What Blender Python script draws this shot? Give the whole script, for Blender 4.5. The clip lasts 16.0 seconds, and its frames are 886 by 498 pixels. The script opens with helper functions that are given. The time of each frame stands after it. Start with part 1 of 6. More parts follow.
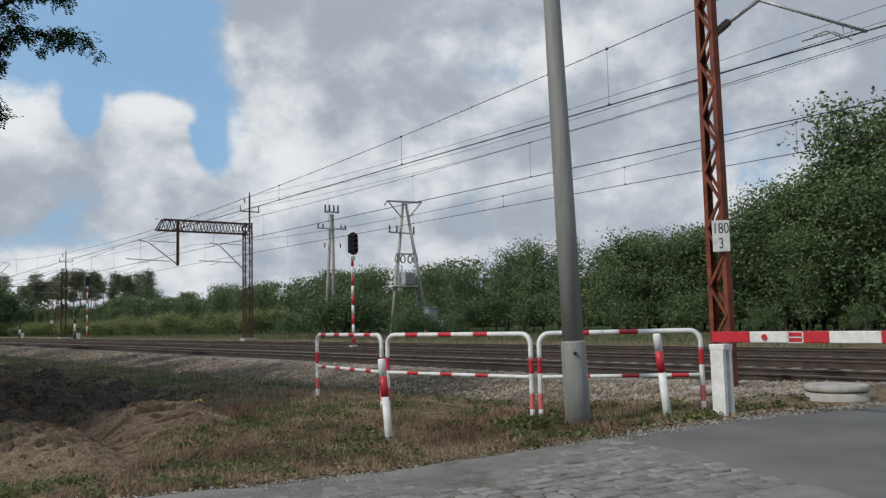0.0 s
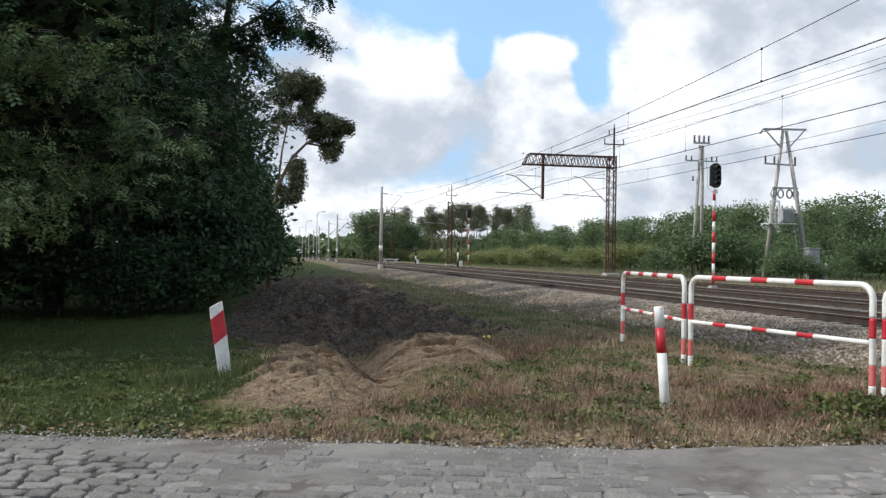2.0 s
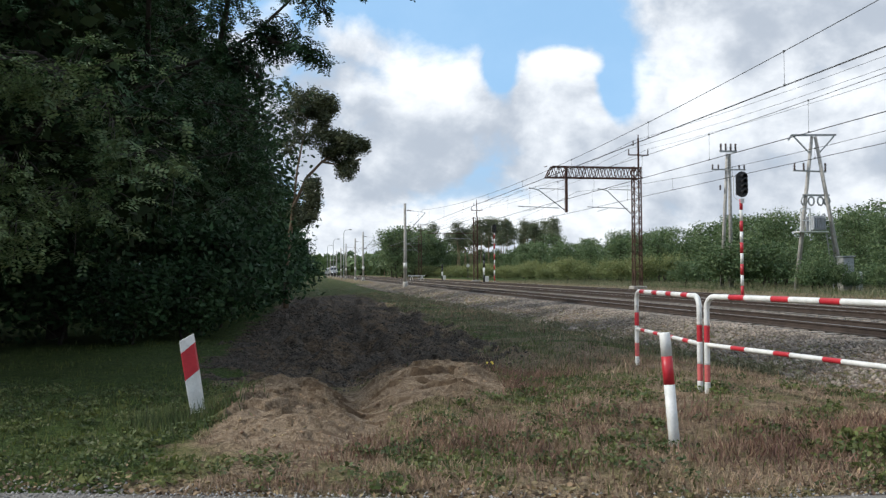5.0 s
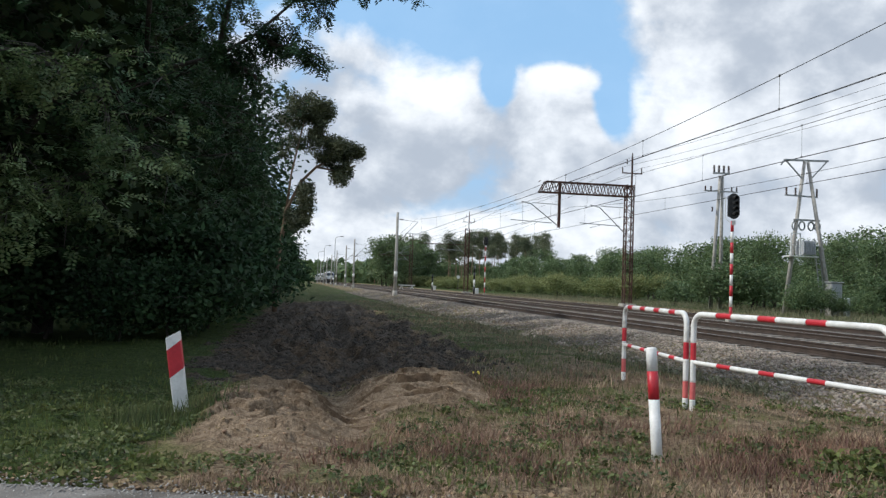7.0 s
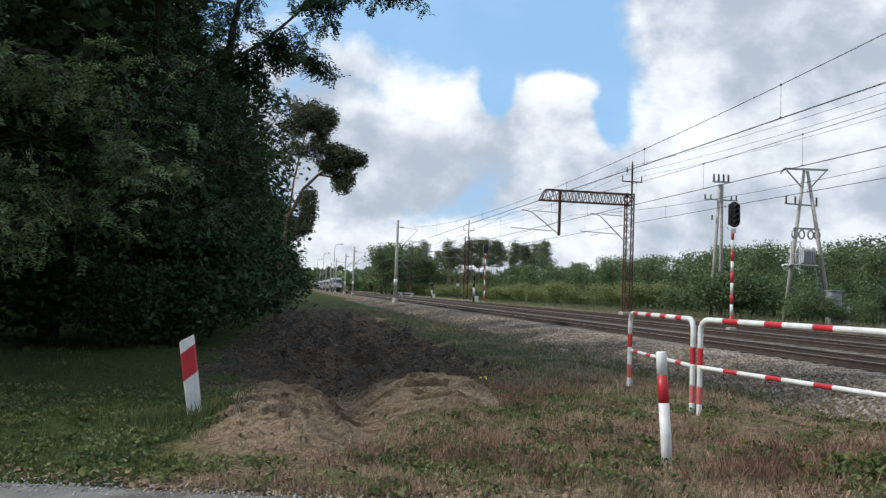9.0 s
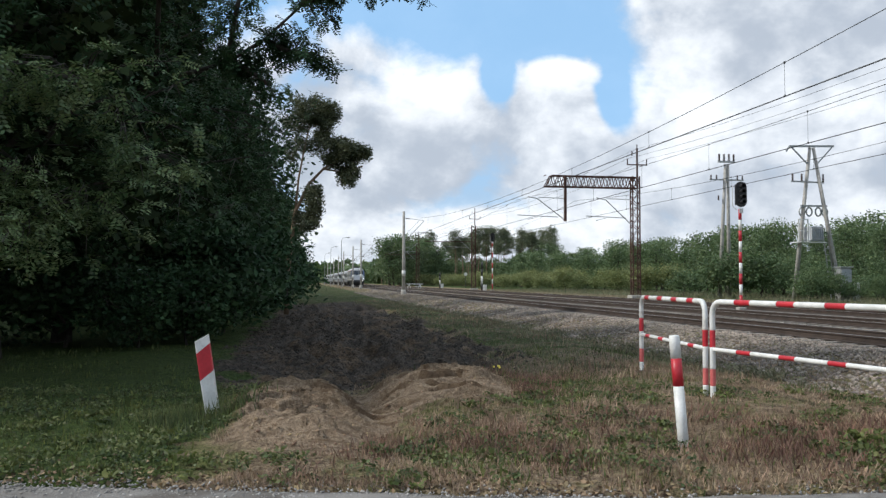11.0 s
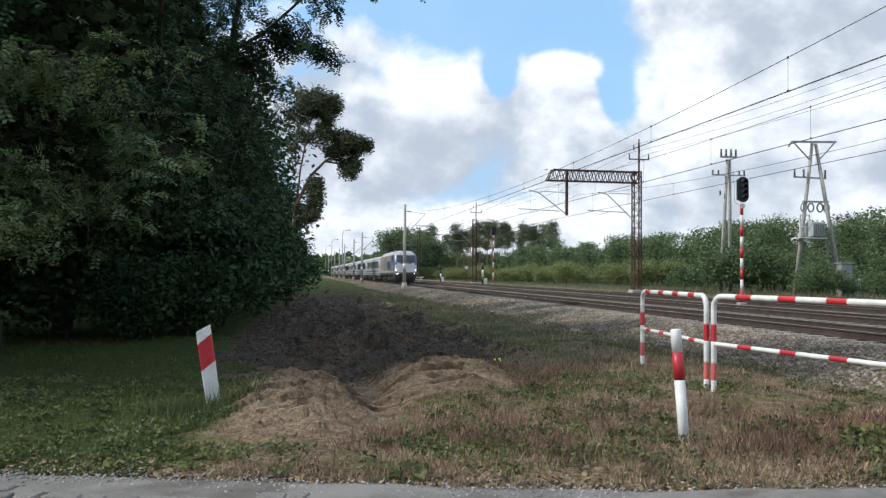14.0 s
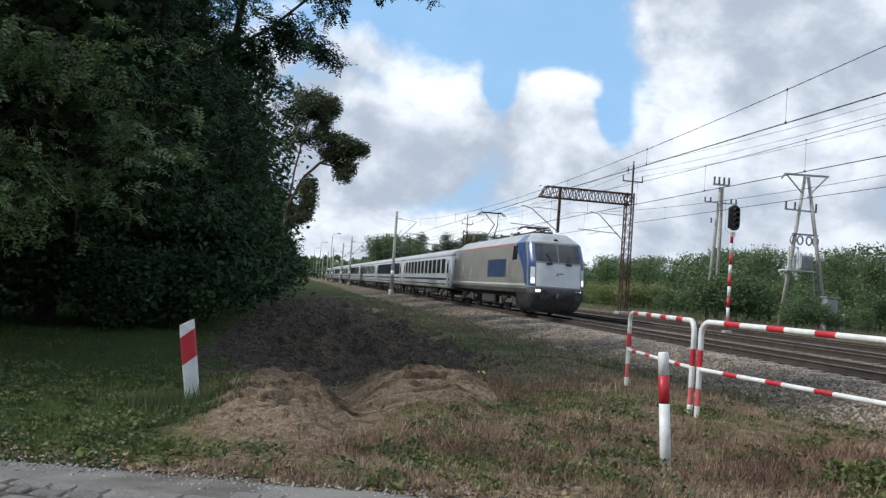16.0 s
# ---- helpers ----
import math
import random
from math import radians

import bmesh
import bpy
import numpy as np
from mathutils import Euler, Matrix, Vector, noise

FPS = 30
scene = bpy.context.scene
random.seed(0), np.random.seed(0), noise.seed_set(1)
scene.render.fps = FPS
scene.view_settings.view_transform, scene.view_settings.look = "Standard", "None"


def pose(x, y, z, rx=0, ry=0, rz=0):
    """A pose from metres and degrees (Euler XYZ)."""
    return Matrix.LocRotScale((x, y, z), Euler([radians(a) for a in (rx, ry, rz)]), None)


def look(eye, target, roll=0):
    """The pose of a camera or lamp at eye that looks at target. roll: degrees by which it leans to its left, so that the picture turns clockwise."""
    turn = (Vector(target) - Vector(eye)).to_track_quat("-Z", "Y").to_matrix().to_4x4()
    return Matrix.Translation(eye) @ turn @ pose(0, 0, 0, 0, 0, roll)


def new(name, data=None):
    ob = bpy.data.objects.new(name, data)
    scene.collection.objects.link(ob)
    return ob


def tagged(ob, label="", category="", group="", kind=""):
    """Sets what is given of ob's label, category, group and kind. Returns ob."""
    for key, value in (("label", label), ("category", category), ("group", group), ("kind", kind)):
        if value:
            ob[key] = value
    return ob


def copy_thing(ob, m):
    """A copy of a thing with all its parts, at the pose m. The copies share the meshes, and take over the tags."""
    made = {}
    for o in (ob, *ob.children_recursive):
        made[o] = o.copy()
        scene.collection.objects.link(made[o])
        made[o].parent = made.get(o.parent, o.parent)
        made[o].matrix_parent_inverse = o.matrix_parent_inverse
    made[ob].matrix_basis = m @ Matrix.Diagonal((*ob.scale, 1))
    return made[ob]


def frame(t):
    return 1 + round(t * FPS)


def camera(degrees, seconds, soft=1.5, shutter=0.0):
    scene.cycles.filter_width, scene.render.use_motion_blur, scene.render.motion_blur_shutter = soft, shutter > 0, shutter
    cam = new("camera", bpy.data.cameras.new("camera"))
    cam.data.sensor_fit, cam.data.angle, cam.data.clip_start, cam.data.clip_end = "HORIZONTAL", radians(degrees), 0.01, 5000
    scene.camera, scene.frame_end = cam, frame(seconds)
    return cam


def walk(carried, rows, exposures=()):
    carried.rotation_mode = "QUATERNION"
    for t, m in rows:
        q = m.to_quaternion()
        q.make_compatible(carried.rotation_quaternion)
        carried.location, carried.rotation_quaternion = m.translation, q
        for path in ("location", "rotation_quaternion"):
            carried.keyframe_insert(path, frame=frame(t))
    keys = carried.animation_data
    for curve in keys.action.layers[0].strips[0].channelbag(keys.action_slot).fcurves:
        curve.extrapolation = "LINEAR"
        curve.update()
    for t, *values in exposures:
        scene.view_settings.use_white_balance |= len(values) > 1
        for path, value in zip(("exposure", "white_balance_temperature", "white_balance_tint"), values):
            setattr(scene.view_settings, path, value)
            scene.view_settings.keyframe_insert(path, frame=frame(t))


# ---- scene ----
cam = camera(56.7, 16.0, soft=1.35)
PATH = [
    (0, (-2.798, -1.096, 1.17), (-1.583, 0.483, 1.343), -1.4),
    (0.2, (-2.606, -0.999, 1.153), (-1.567, 0.704, 1.3), -0.6),
    (0.4, (-2.421, -0.965, 1.167), (-1.526, 0.82, 1.286), -0.5),
    (0.5, (-2.316, -0.933, 1.157), (-1.454, 0.868, 1.271), -0.4),
    (0.6, (-2.237, -0.881, 1.167), (-1.394, 0.929, 1.274), -0.5),
    (1, (-1.906, -0.719, 1.164), (-1.189, 1.146, 1.235), -0.3),
    (1.5, (-1.446, -0.484, 1.168), (-0.873, 1.432, 1.206), -0.2),
    (2, (-1.004, -0.16, 1.172), (-0.602, 1.799, 1.192), 0.9),
    (2.5, (-0.62, 0.156, 1.143), (-0.251, 2.121, 1.148), 0.3),
    (3, (-0.421, 0.273, 1.181), (-0.184, 2.258, 1.13), -0.9),
    (3.5, (-0.42, 0.403, 1.221), (-0.181, 2.388, 1.189), -2.1),
    (4, (-0.42, 0.441, 1.247), (-0.128, 2.42, 1.247), -1.7),
    (4.5, (-0.412, 0.487, 1.265), (-0.081, 2.459, 1.289), -0.5),
    (5, (-0.428, 0.488, 1.263), (-0.095, 2.459, 1.32), -0.3),
    (5.2, (-0.429, 0.499, 1.262), (-0.092, 2.469, 1.332), -0.3),
    (7.5, (-0.424, 0.475, 1.221), (-0.07, 2.441, 1.31), 2.2),
    (8, (-0.466, 0.468, 1.229), (-0.115, 2.434, 1.332), 2.0),
    (8.5, (-0.528, 0.422, 1.186), (-0.171, 2.387, 1.291), 2.3),
    (11, (-0.609, 0.368, 1.206), (-0.269, 2.337, 1.284), 0.1),
    (11.5, (-0.592, 0.385, 1.197), (-0.251, 2.354, 1.269), 0.6),
    (12, (-0.589, 0.385, 1.186), (-0.252, 2.355, 1.254), 0.7),
    (12.5, (-0.606, 0.388, 1.182), (-0.267, 2.358, 1.253), 0.6),
    (13, (-0.609, 0.383, 1.184), (-0.267, 2.352, 1.251), 1.0),
    (13.5, (-0.617, 0.388, 1.187), (-0.28, 2.358, 1.252), 1.1),
    (14, (-0.618, 0.376, 1.195), (-0.28, 2.346, 1.257), 0.5),
    (14.5, (-0.627, 0.377, 1.197), (-0.292, 2.347, 1.257), 0.9),
    (15, (-0.633, 0.381, 1.19), (-0.305, 2.353, 1.255), 2.0),
    (15.5, (-0.601, 0.417, 1.195), (-0.276, 2.389, 1.271), 2.7),
    (16, (-0.633, 0.444, 1.181), (-0.27, 2.409, 1.268), 4.1),
]

walk(cam, [(t, look(eye, target, roll)) for t, eye, target, roll in PATH], exposures=[(0, -0.26, 6300, 9), (0.8, -0.04, 6300, 9), (1.5, 0.20, 6300, 9), (2.5, 0.50, 6400, 10), (3.0, 0.53, 6400, 10), (3.5, 0.36, 6350, 10), (5.0, 0.24, 6250, 9), (8.0, 0.15, 6150, 9), (12.5, 0.28, 6200, 9), (14.0, 0.31, 6150, 9), (16.0, 0.16, 6050, 9)])

# ---- world, sun ----
SUN_ELEVATION, SUN_AZIMUTH = 39, -84  # azimuth in degrees from +y towards +x

sun = new("sun", bpy.data.lights.new("sun", "SUN"))
sun.data.energy = 2.8
sun.data.angle = radians(5)
sun.data.color = (1.0, 0.94, 0.84)
_a, _e = radians(SUN_AZIMUTH), radians(SUN_ELEVATION)
SUN_WAY = Vector((math.sin(_a) * math.cos(_e), math.cos(_a) * math.cos(_e), math.sin(_e)))
sun.matrix_world = look(SUN_WAY * 50, (0, 0, 0))


def way(azimuth, elevation):
    """A unit vector: azimuth from +y towards +x, degrees."""
    a, e = radians(azimuth), radians(elevation)
    return (math.sin(a) * math.cos(e), math.cos(a) * math.cos(e), math.sin(e))


class Tree:
    """Short forms for building a node tree."""

    def __init__(self, tree):
        self.tree = tree

    def node(self, kind, **sets):
        n = self.tree.nodes.new(kind)
        for key, value in sets.items():
            if key in ("operation", "blend_type", "data_type", "noise_dimensions", "interpolation_type", "feature", "distance", "sky_type", "sun_disc",
                       "sun_elevation", "sun_rotation", "air_density", "dust_density", "ozone_density", "attribute_name", "bands_direction", "wave_type"):
                setattr(n, key, value)
        return n

    def put(self, socket, value):
        if isinstance(value, (int, float)):
            socket.default_value = value
        elif isinstance(value, (tuple, list, Vector)):
            value = tuple(value)
            if socket.type == "RGBA" and len(value) == 3:
                value = (*value, 1)
            socket.default_value = value
        else:
            self.tree.links.new(value, socket)

    def math(self, op, a, b=0.0, clamp=False):
        n = self.node("ShaderNodeMath", operation=op)
        n.use_clamp = clamp
        self.put(n.inputs[0], a), self.put(n.inputs[1], b)
        return n.outputs[0]

    def dot(self, a, b):
        n = self.node("ShaderNodeVectorMath", operation="DOT_PRODUCT")
        self.put(n.inputs[0], a), self.put(n.inputs[1], b)
        return n.outputs["Value"]

    def noise(self, vector, scale, detail=4.0, rough=0.55, distortion=0.0):
        n = self.node("ShaderNodeTexNoise")
        if vector is not None:
            self.put(n.inputs["Vector"], vector)
        n.inputs["Scale"].default_value, n.inputs["Detail"].default_value = scale, detail
        n.inputs["Roughness"].default_value, n.inputs["Distortion"].default_value = rough, distortion
        return n.outputs["Fac"]

    def ramp(self, value, low, high, to_low=0.0, to_high=1.0, smooth=True):
        n = self.node("ShaderNodeMapRange", interpolation_type="SMOOTHSTEP" if smooth else "LINEAR")
        self.put(n.inputs[0], value)
        for i, v in enumerate((low, high, to_low, to_high)):
            n.inputs[1 + i].default_value = v
        return n.outputs[0]

    def mix(self, fac, a, b, blend="MIX"):
        n = self.node("ShaderNodeMix", data_type="RGBA", blend_type=blend)
        self.put(n.inputs["Factor"], fac), self.put(n.inputs[6], a), self.put(n.inputs[7], b)
        return n.outputs[2]


def build_world():
    world = bpy.data.worlds.new("world")
    world.use_nodes = True
    scene.world = world
    t = Tree(world.node_tree)
    t.tree.nodes.clear()
    sky = t.node("ShaderNodeTexSky", sky_type="NISHITA", sun_disc=False, sun_elevation=radians(SUN_ELEVATION), sun_rotation=radians(SUN_AZIMUTH))
    coord = t.node("ShaderNodeTexCoord").outputs["Generated"]
    stretch = t.node("ShaderNodeMapping")
    t.put(stretch.inputs["Vector"], coord)
    stretch.inputs["Scale"].default_value = (1.0, 1.0, 1.35)
    toward = t.node("ShaderNodeVectorMath", operation="ADD")
    t.put(toward.inputs[0], stretch.outputs[0])
    toward.inputs[1].default_value = tuple(SUN_WAY * 0.035 + Vector((0, 0, 0.02)))
    fluff = t.noise(stretch.outputs[0], 7.0, 9.0, 0.56, 0.15)
    fluff_sunward = t.noise(toward.outputs[0], 7.0, 9.0, 0.56, 0.15)
    broad = t.noise(stretch.outputs[0], 2.3, 3.0, 0.5)

    def heap(azimuth, elevation, wide, high, soft):
        """A heap of cloud: 1 in its middle, fading to 0."""
        c = Vector(way(azimuth, elevation))
        right = Vector((math.cos(radians(azimuth)), -math.sin(radians(azimuth)), 0))
        up = right.cross(c)
        a, b = t.dot(coord, tuple(right / wide)), t.dot(coord, tuple(up / high))
        r = t.math("SQRT", t.math("ADD", t.math("MULTIPLY", a, a), t.math("MULTIPLY", b, b)))
        front = t.math("GREATER_THAN", t.dot(coord, tuple(c)), 0.0)
        return t.math("MULTIPLY", t.ramp(r, 1.0 - soft, 1.0 + soft, 1.0, 0.0), front)

    def heaps(rows):
        total = None
        for args in rows:
            h = heap(*args)
            total = h if total is None else t.math("MAXIMUM", total, h)
        return total

    rest = t.ramp(broad, 0.36, 0.52)
    base = t.math("MAXIMUM", heaps(CLOUDS), t.math("MULTIPLY", rest, t.math("SUBTRACT", 1.0, heaps(GAPS))))
    base = t.math("SUBTRACT", base, t.math("MULTIPLY", heaps(CUTS), 0.45))
    thick = t.math("ADD", base, t.math("MULTIPLY", t.math("SUBTRACT", fluff, 0.5), 2.6))
    height = t.node("ShaderNodeSeparateXYZ")
    t.put(height.inputs[0], coord)
    veil = t.ramp(height.outputs["Z"], 0.0, 0.2, 0.75, 0.06)
    cover = t.math("MAXIMUM", t.ramp(thick, 0.18, 0.85), veil)
    lit = t.math("MULTIPLY", t.math("SUBTRACT", fluff, fluff_sunward), 3.2)
    lit = t.math("ADD", lit, t.math("MULTIPLY", heaps(BRIGHT), 0.55))
    lit = t.math("ADD", lit, t.math("MULTIPLY", t.math("SUBTRACT", t.noise(stretch.outputs[0], 4.6, 6.0, 0.62), 0.5), 2.7))
    lit = t.math("SUBTRACT", lit, t.math("MULTIPLY", t.ramp(thick, 0.9, 1.7), 0.30))
    lit = t.math("SUBTRACT", lit, t.math("MULTIPLY", heaps(GREY), 0.52))
    tone = t.ramp(lit, -0.5, 0.95)
    shade = t.mix(tone, (4.3, 4.7, 5.3), (9.1, 9.2, 9.3))
    blue = t.mix(0.72, sky.outputs[0], (3.2, 5.7, 8.6))
    colour = t.mix(cover, blue, shade)
    bg = t.node("ShaderNodeBackground")
    t.put(bg.inputs[0], colour)
    bg.inputs[1].default_value = 0.105
    out = t.node("ShaderNodeOutputWorld")
    t.put(out.inputs[0], bg.outputs[0])


# azimuth, elevation, half width, half height, softness
CLOUDS = [(5.0, 10.0, 0.128, 0.115, 0.35), (-9, 10, 0.15, 0.14, 0.4), (17.9, 14.1, 0.050, 0.024, 0.55), (17.6, 7.6, 0.085, 0.052, 0.8), (37, 18, 0.245, 0.30, 0.16),
          (65, 18, 0.35, 0.35, 0.3), (10, 2.5, 0.35, 0.05, 0.6), (10, 26, 0.10, 0.03, 0.8), (-45, 25, 0.5, 0.4, 0.4)]
BRIGHT = [(7.5, 14.0, 0.075, 0.045, 0.7), (16.5, 14.5, 0.06, 0.03, 0.8), (25.2, 13, 0.05, 0.12, 0.7), (9, 3.5, 0.25, 0.035, 0.8), (32, 9, 0.10, 0.05, 0.8), (46, 19, 0.13, 0.06, 0.9)]
GREY = [(2.5, 8.0, 0.13, 0.07, 0.9), (-8, 8, 0.12, 0.08, 0.8), (30, 22, 0.12, 0.05, 0.9), (48, 14, 0.15, 0.045, 0.9), (40, 7, 0.12, 0.025, 0.9), (60, 22, 0.2, 0.08, 0.9)]
GAPS = [(9, 19, 0.27, 0.075, 0.35), (22.0, 14.5, 0.030, 0.070, 0.5), (13.6, 14.4, 0.022, 0.035, 0.7)]
CUTS = [(13.6, 14.4, 0.016, 0.035, 0.9), (21.6, 12.0, 0.016, 0.030, 0.9)]
build_world()

# ---- materials ----


def material(name, one, two, scale=8.0, rough=0.75, metal=0.0, bump=0.15, grain=60.0, stain=None, stain_at=(0.58, 0.72), island=0.0, objects=0.0, coat=0.0, stretch=(1, 1, 1), translucent=0.0):
    """Two mixed base colours at a broad scale, a fine grain, optional stains, and relief."""
    m = bpy.data.materials.new(name)
    m.use_nodes = True
    t = Tree(m.node_tree)
    bsdf = m.node_tree.nodes["Principled BSDF"]
    coord = t.node("ShaderNodeTexCoord").outputs["Object"]
    if stretch != (1, 1, 1):
        mp = t.node("ShaderNodeMapping")
        t.put(mp.inputs["Vector"], coord)
        mp.inputs["Scale"].default_value = stretch
        coord = mp.outputs[0]
    broad = t.noise(coord, scale, 5.0, 0.6)
    fine = t.noise(coord, grain, 3.0, 0.6)
    fac = t.ramp(t.math("ADD", t.math("MULTIPLY", broad, 0.7), t.math("MULTIPLY", fine, 0.3)), 0.36, 0.64)
    colour = t.mix(fac, one, two)
    if stain:
        colour = t.mix(t.ramp(t.noise(coord, scale * 0.37, 6.0, 0.65, 0.6), *stain_at), colour, stain)
    if island or objects:
        source = t.node("ShaderNodeNewGeometry").outputs["Random Per Island"] if island else t.node("ShaderNodeObjectInfo").outputs["Random"]
        value = t.ramp(source, 0, 1, 1 - (island or objects), 1 + (island or objects), smooth=False)
        hsv = t.node("ShaderNodeHueSaturation")
        t.put(hsv.inputs["Value"], value), t.put(hsv.inputs["Color"], colour)
        if island:
            t.put(hsv.inputs["Hue"], t.ramp(t.math("FRACT", t.math("MULTIPLY", source, 7.3)), 0, 1, 0.475, 0.515, smooth=False))
        colour = hsv.outputs[0]
    t.put(bsdf.inputs["Base Color"], colour)
    bsdf.inputs["Metallic"].default_value = metal
    t.put(bsdf.inputs["Roughness"], t.ramp(fine, 0.3, 0.7, max(0.03, rough - 0.1), min(1.0, rough + 0.1)))
    if coat:
        bsdf.inputs["Coat Weight"].default_value = coat
    if bump:
        b = t.node("ShaderNodeBump")
        b.inputs["Strength"].default_value, b.inputs["Distance"].default_value = bump, 0.02
        t.put(b.inputs["Height"], t.math("ADD", fine, broad))
        t.put(bsdf.inputs["Normal"], b.outputs[0])
    if translucent:
        tr, ms = t.node("ShaderNodeBsdfTranslucent"), t.node("ShaderNodeMixShader")
        t.put(tr.inputs["Color"], colour)
        ms.inputs[0].default_value = translucent
        t.put(ms.inputs[1], bsdf.outputs[0]), t.put(ms.inputs[2], tr.outputs[0])
        t.put(m.node_tree.nodes["Material Output"].inputs[0], ms.outputs[0])
    return m


def lamp_material(name, colour, strength):
    m = bpy.data.materials.new(name)
    m.use_nodes = True
    b = m.node_tree.nodes["Principled BSDF"]
    b.inputs["Base Color"].default_value = (0.8, 0.8, 0.8, 1)
    b.inputs["Emission Color"].default_value, b.inputs["Emission Strength"].default_value = (*colour, 1), strength
    return m


def ground_material():
    """Sand, turned black soil, green turf and dry brown weeds, by the cover that grows there."""
    m = bpy.data.materials.new("earth")
    m.use_nodes = True
    t = Tree(m.node_tree)
    bsdf = m.node_tree.nodes["Principled BSDF"]
    coord = t.node("ShaderNodeTexCoord").outputs["Object"]
    attr = t.node("ShaderNodeAttribute")
    attr.attribute_name = "cover"
    sep = t.node("ShaderNodeSeparateColor")
    t.put(sep.inputs[0], attr.outputs["Color"])
    n1, n2, n3, n4 = t.noise(coord, 1.1, 6.0, 0.6), t.noise(coord, 9.0, 6.0, 0.65), t.noise(coord, 70.0, 3.0, 0.6), t.noise(coord, 26.0, 4.0, 0.65)
    f = t.ramp(t.math("ADD", t.math("MULTIPLY", n2, 0.35), t.math("ADD", t.math("MULTIPLY", n3, 0.3), t.math("MULTIPLY", n4, 0.35))), 0.40, 0.60)
    dry = t.mix(f, (0.10, 0.067, 0.046), (0.37, 0.282, 0.185))
    dry = t.mix(t.ramp(n1, 0.45, 0.62), dry, t.mix(f, (0.08, 0.08, 0.032), (0.24, 0.22, 0.10)))
    green = t.mix(f, (0.022, 0.038, 0.010), (0.085, 0.12, 0.032))
    sand = t.mix(f, (0.185, 0.132, 0.09), (0.41, 0.312, 0.215))
    # dark streaks along x paint the shade of the tyre grooves onto the sand
    tread = t.node("ShaderNodeMapping")
    t.put(tread.inputs["Vector"], coord)
    tread.inputs["Scale"].default_value = (1.1, 6.5, 1.0)
    tread.inputs["Rotation"].default_value = (0, 0, 0.12)
    sand = t.mix(t.math("MULTIPLY", t.ramp(t.noise(tread.outputs[0], 1.0, 3.0, 0.55), 0.50, 0.62), 0.75), sand, (0.13, 0.084, 0.05))
    sand = t.mix(t.ramp(n2, 0.55, 0.75), sand, (0.16, 0.105, 0.06))
    soil = t.mix(f, (0.019, 0.016, 0.013), (0.138, 0.114, 0.092))
    soil = t.mix(t.ramp(n1, 0.44, 0.64), soil, t.mix(f, (0.05, 0.034, 0.022), (0.20, 0.145, 0.095)))
    rough_edge = t.math("ADD", t.math("MULTIPLY", t.math("SUBTRACT", n2, 0.5), 1.1), t.math("MULTIPLY", t.math("SUBTRACT", n1, 0.5), 0.9))

    def weight(i):
        return t.ramp(t.math("ADD", sep.outputs[i], rough_edge), 0.35, 0.65)

    c = t.mix(weight(2), dry, green)
    c = t.mix(weight(1), c, soil)
    c = t.mix(weight(0), c, sand)
    t.put(bsdf.inputs["Base Color"], c)
    bsdf.inputs["Roughness"].default_value = 0.95
    bsdf.inputs["Specular IOR Level"].default_value = 0.15
    b = t.node("ShaderNodeBump")
    b.inputs["Strength"].default_value, b.inputs["Distance"].default_value = 1.0, 0.06
    t.put(b.inputs["Height"], t.math("ADD", t.math("ADD", n2, n4), t.math("MULTIPLY", n3, 0.4)))
    t.put(bsdf.inputs["Normal"], b.outputs[0])
    return m


EARTH = ground_material()
WHITE = material("white_paint", (0.62, 0.62, 0.60), (0.80, 0.80, 0.78), 6, 0.45, bump=0.05, stain=(0.34, 0.31, 0.27), stain_at=(0.60, 0.78))
RED = material("red_paint", (0.42, 0.020, 0.032), (0.55, 0.032, 0.046), 6, 0.45, bump=0.05, stain=(0.25, 0.03, 0.03), stain_at=(0.66, 0.8))
FADED_RED = material("faded_red_paint", (0.55, 0.10, 0.10), (0.62, 0.17, 0.16), 9, 0.5, bump=0.05)
RUST = material("rust", (0.10, 0.026, 0.014), (0.24, 0.068, 0.035), 3, 0.85, bump=0.25, stain=(0.055, 0.022, 0.014))
RUST_DARK = material("old_rust", (0.05, 0.026, 0.02), (0.125, 0.06, 0.042), 3, 0.85, bump=0.25, stain=(0.04, 0.03, 0.027))
# far needles paler than the near pine's: distance haze put into the colour
FAR_NEEDLE = material("hazed_pine_needles", (0.10, 0.128, 0.075), (0.19, 0.21, 0.122), 0.5, 0.7, bump=0, grain=3, island=0.25, translucent=0.35)
RAIL_RUST = material("rail_rust", (0.034, 0.024, 0.019), (0.066, 0.047, 0.038), 3, 0.8, bump=0.2)
RAIL_HEAD = material("rail_head", (0.30, 0.28, 0.27), (0.45, 0.43, 0.42), 20, 0.35, metal=0.9, bump=0.03)
STEEL = material("galvanised_steel", (0.30, 0.31, 0.31), (0.44, 0.45, 0.45), 4, 0.5, metal=0.5, bump=0.05, stain=(0.2, 0.19, 0.18))
POLE_GREY = material("grey_pole_paint", (0.20, 0.203, 0.195), (0.29, 0.29, 0.278), 5, 0.7, bump=0.12, stain=(0.19, 0.185, 0.17), stretch=(1, 1, 0.15))
CONCRETE = material("concrete", (0.30, 0.285, 0.26), (0.44, 0.42, 0.385), 4, 0.9, bump=0.3, stain=(0.2, 0.185, 0.16))
SLEEPER = material("sleeper_concrete", (0.20, 0.175, 0.15), (0.33, 0.30, 0.265), 5, 0.9, bump=0.2, objects=0.12)
BALLAST = material("ballast_stone", (0.14, 0.116, 0.092), (0.34, 0.288, 0.23), 1.6, 0.9, bump=0.5, grain=30, island=0.45)
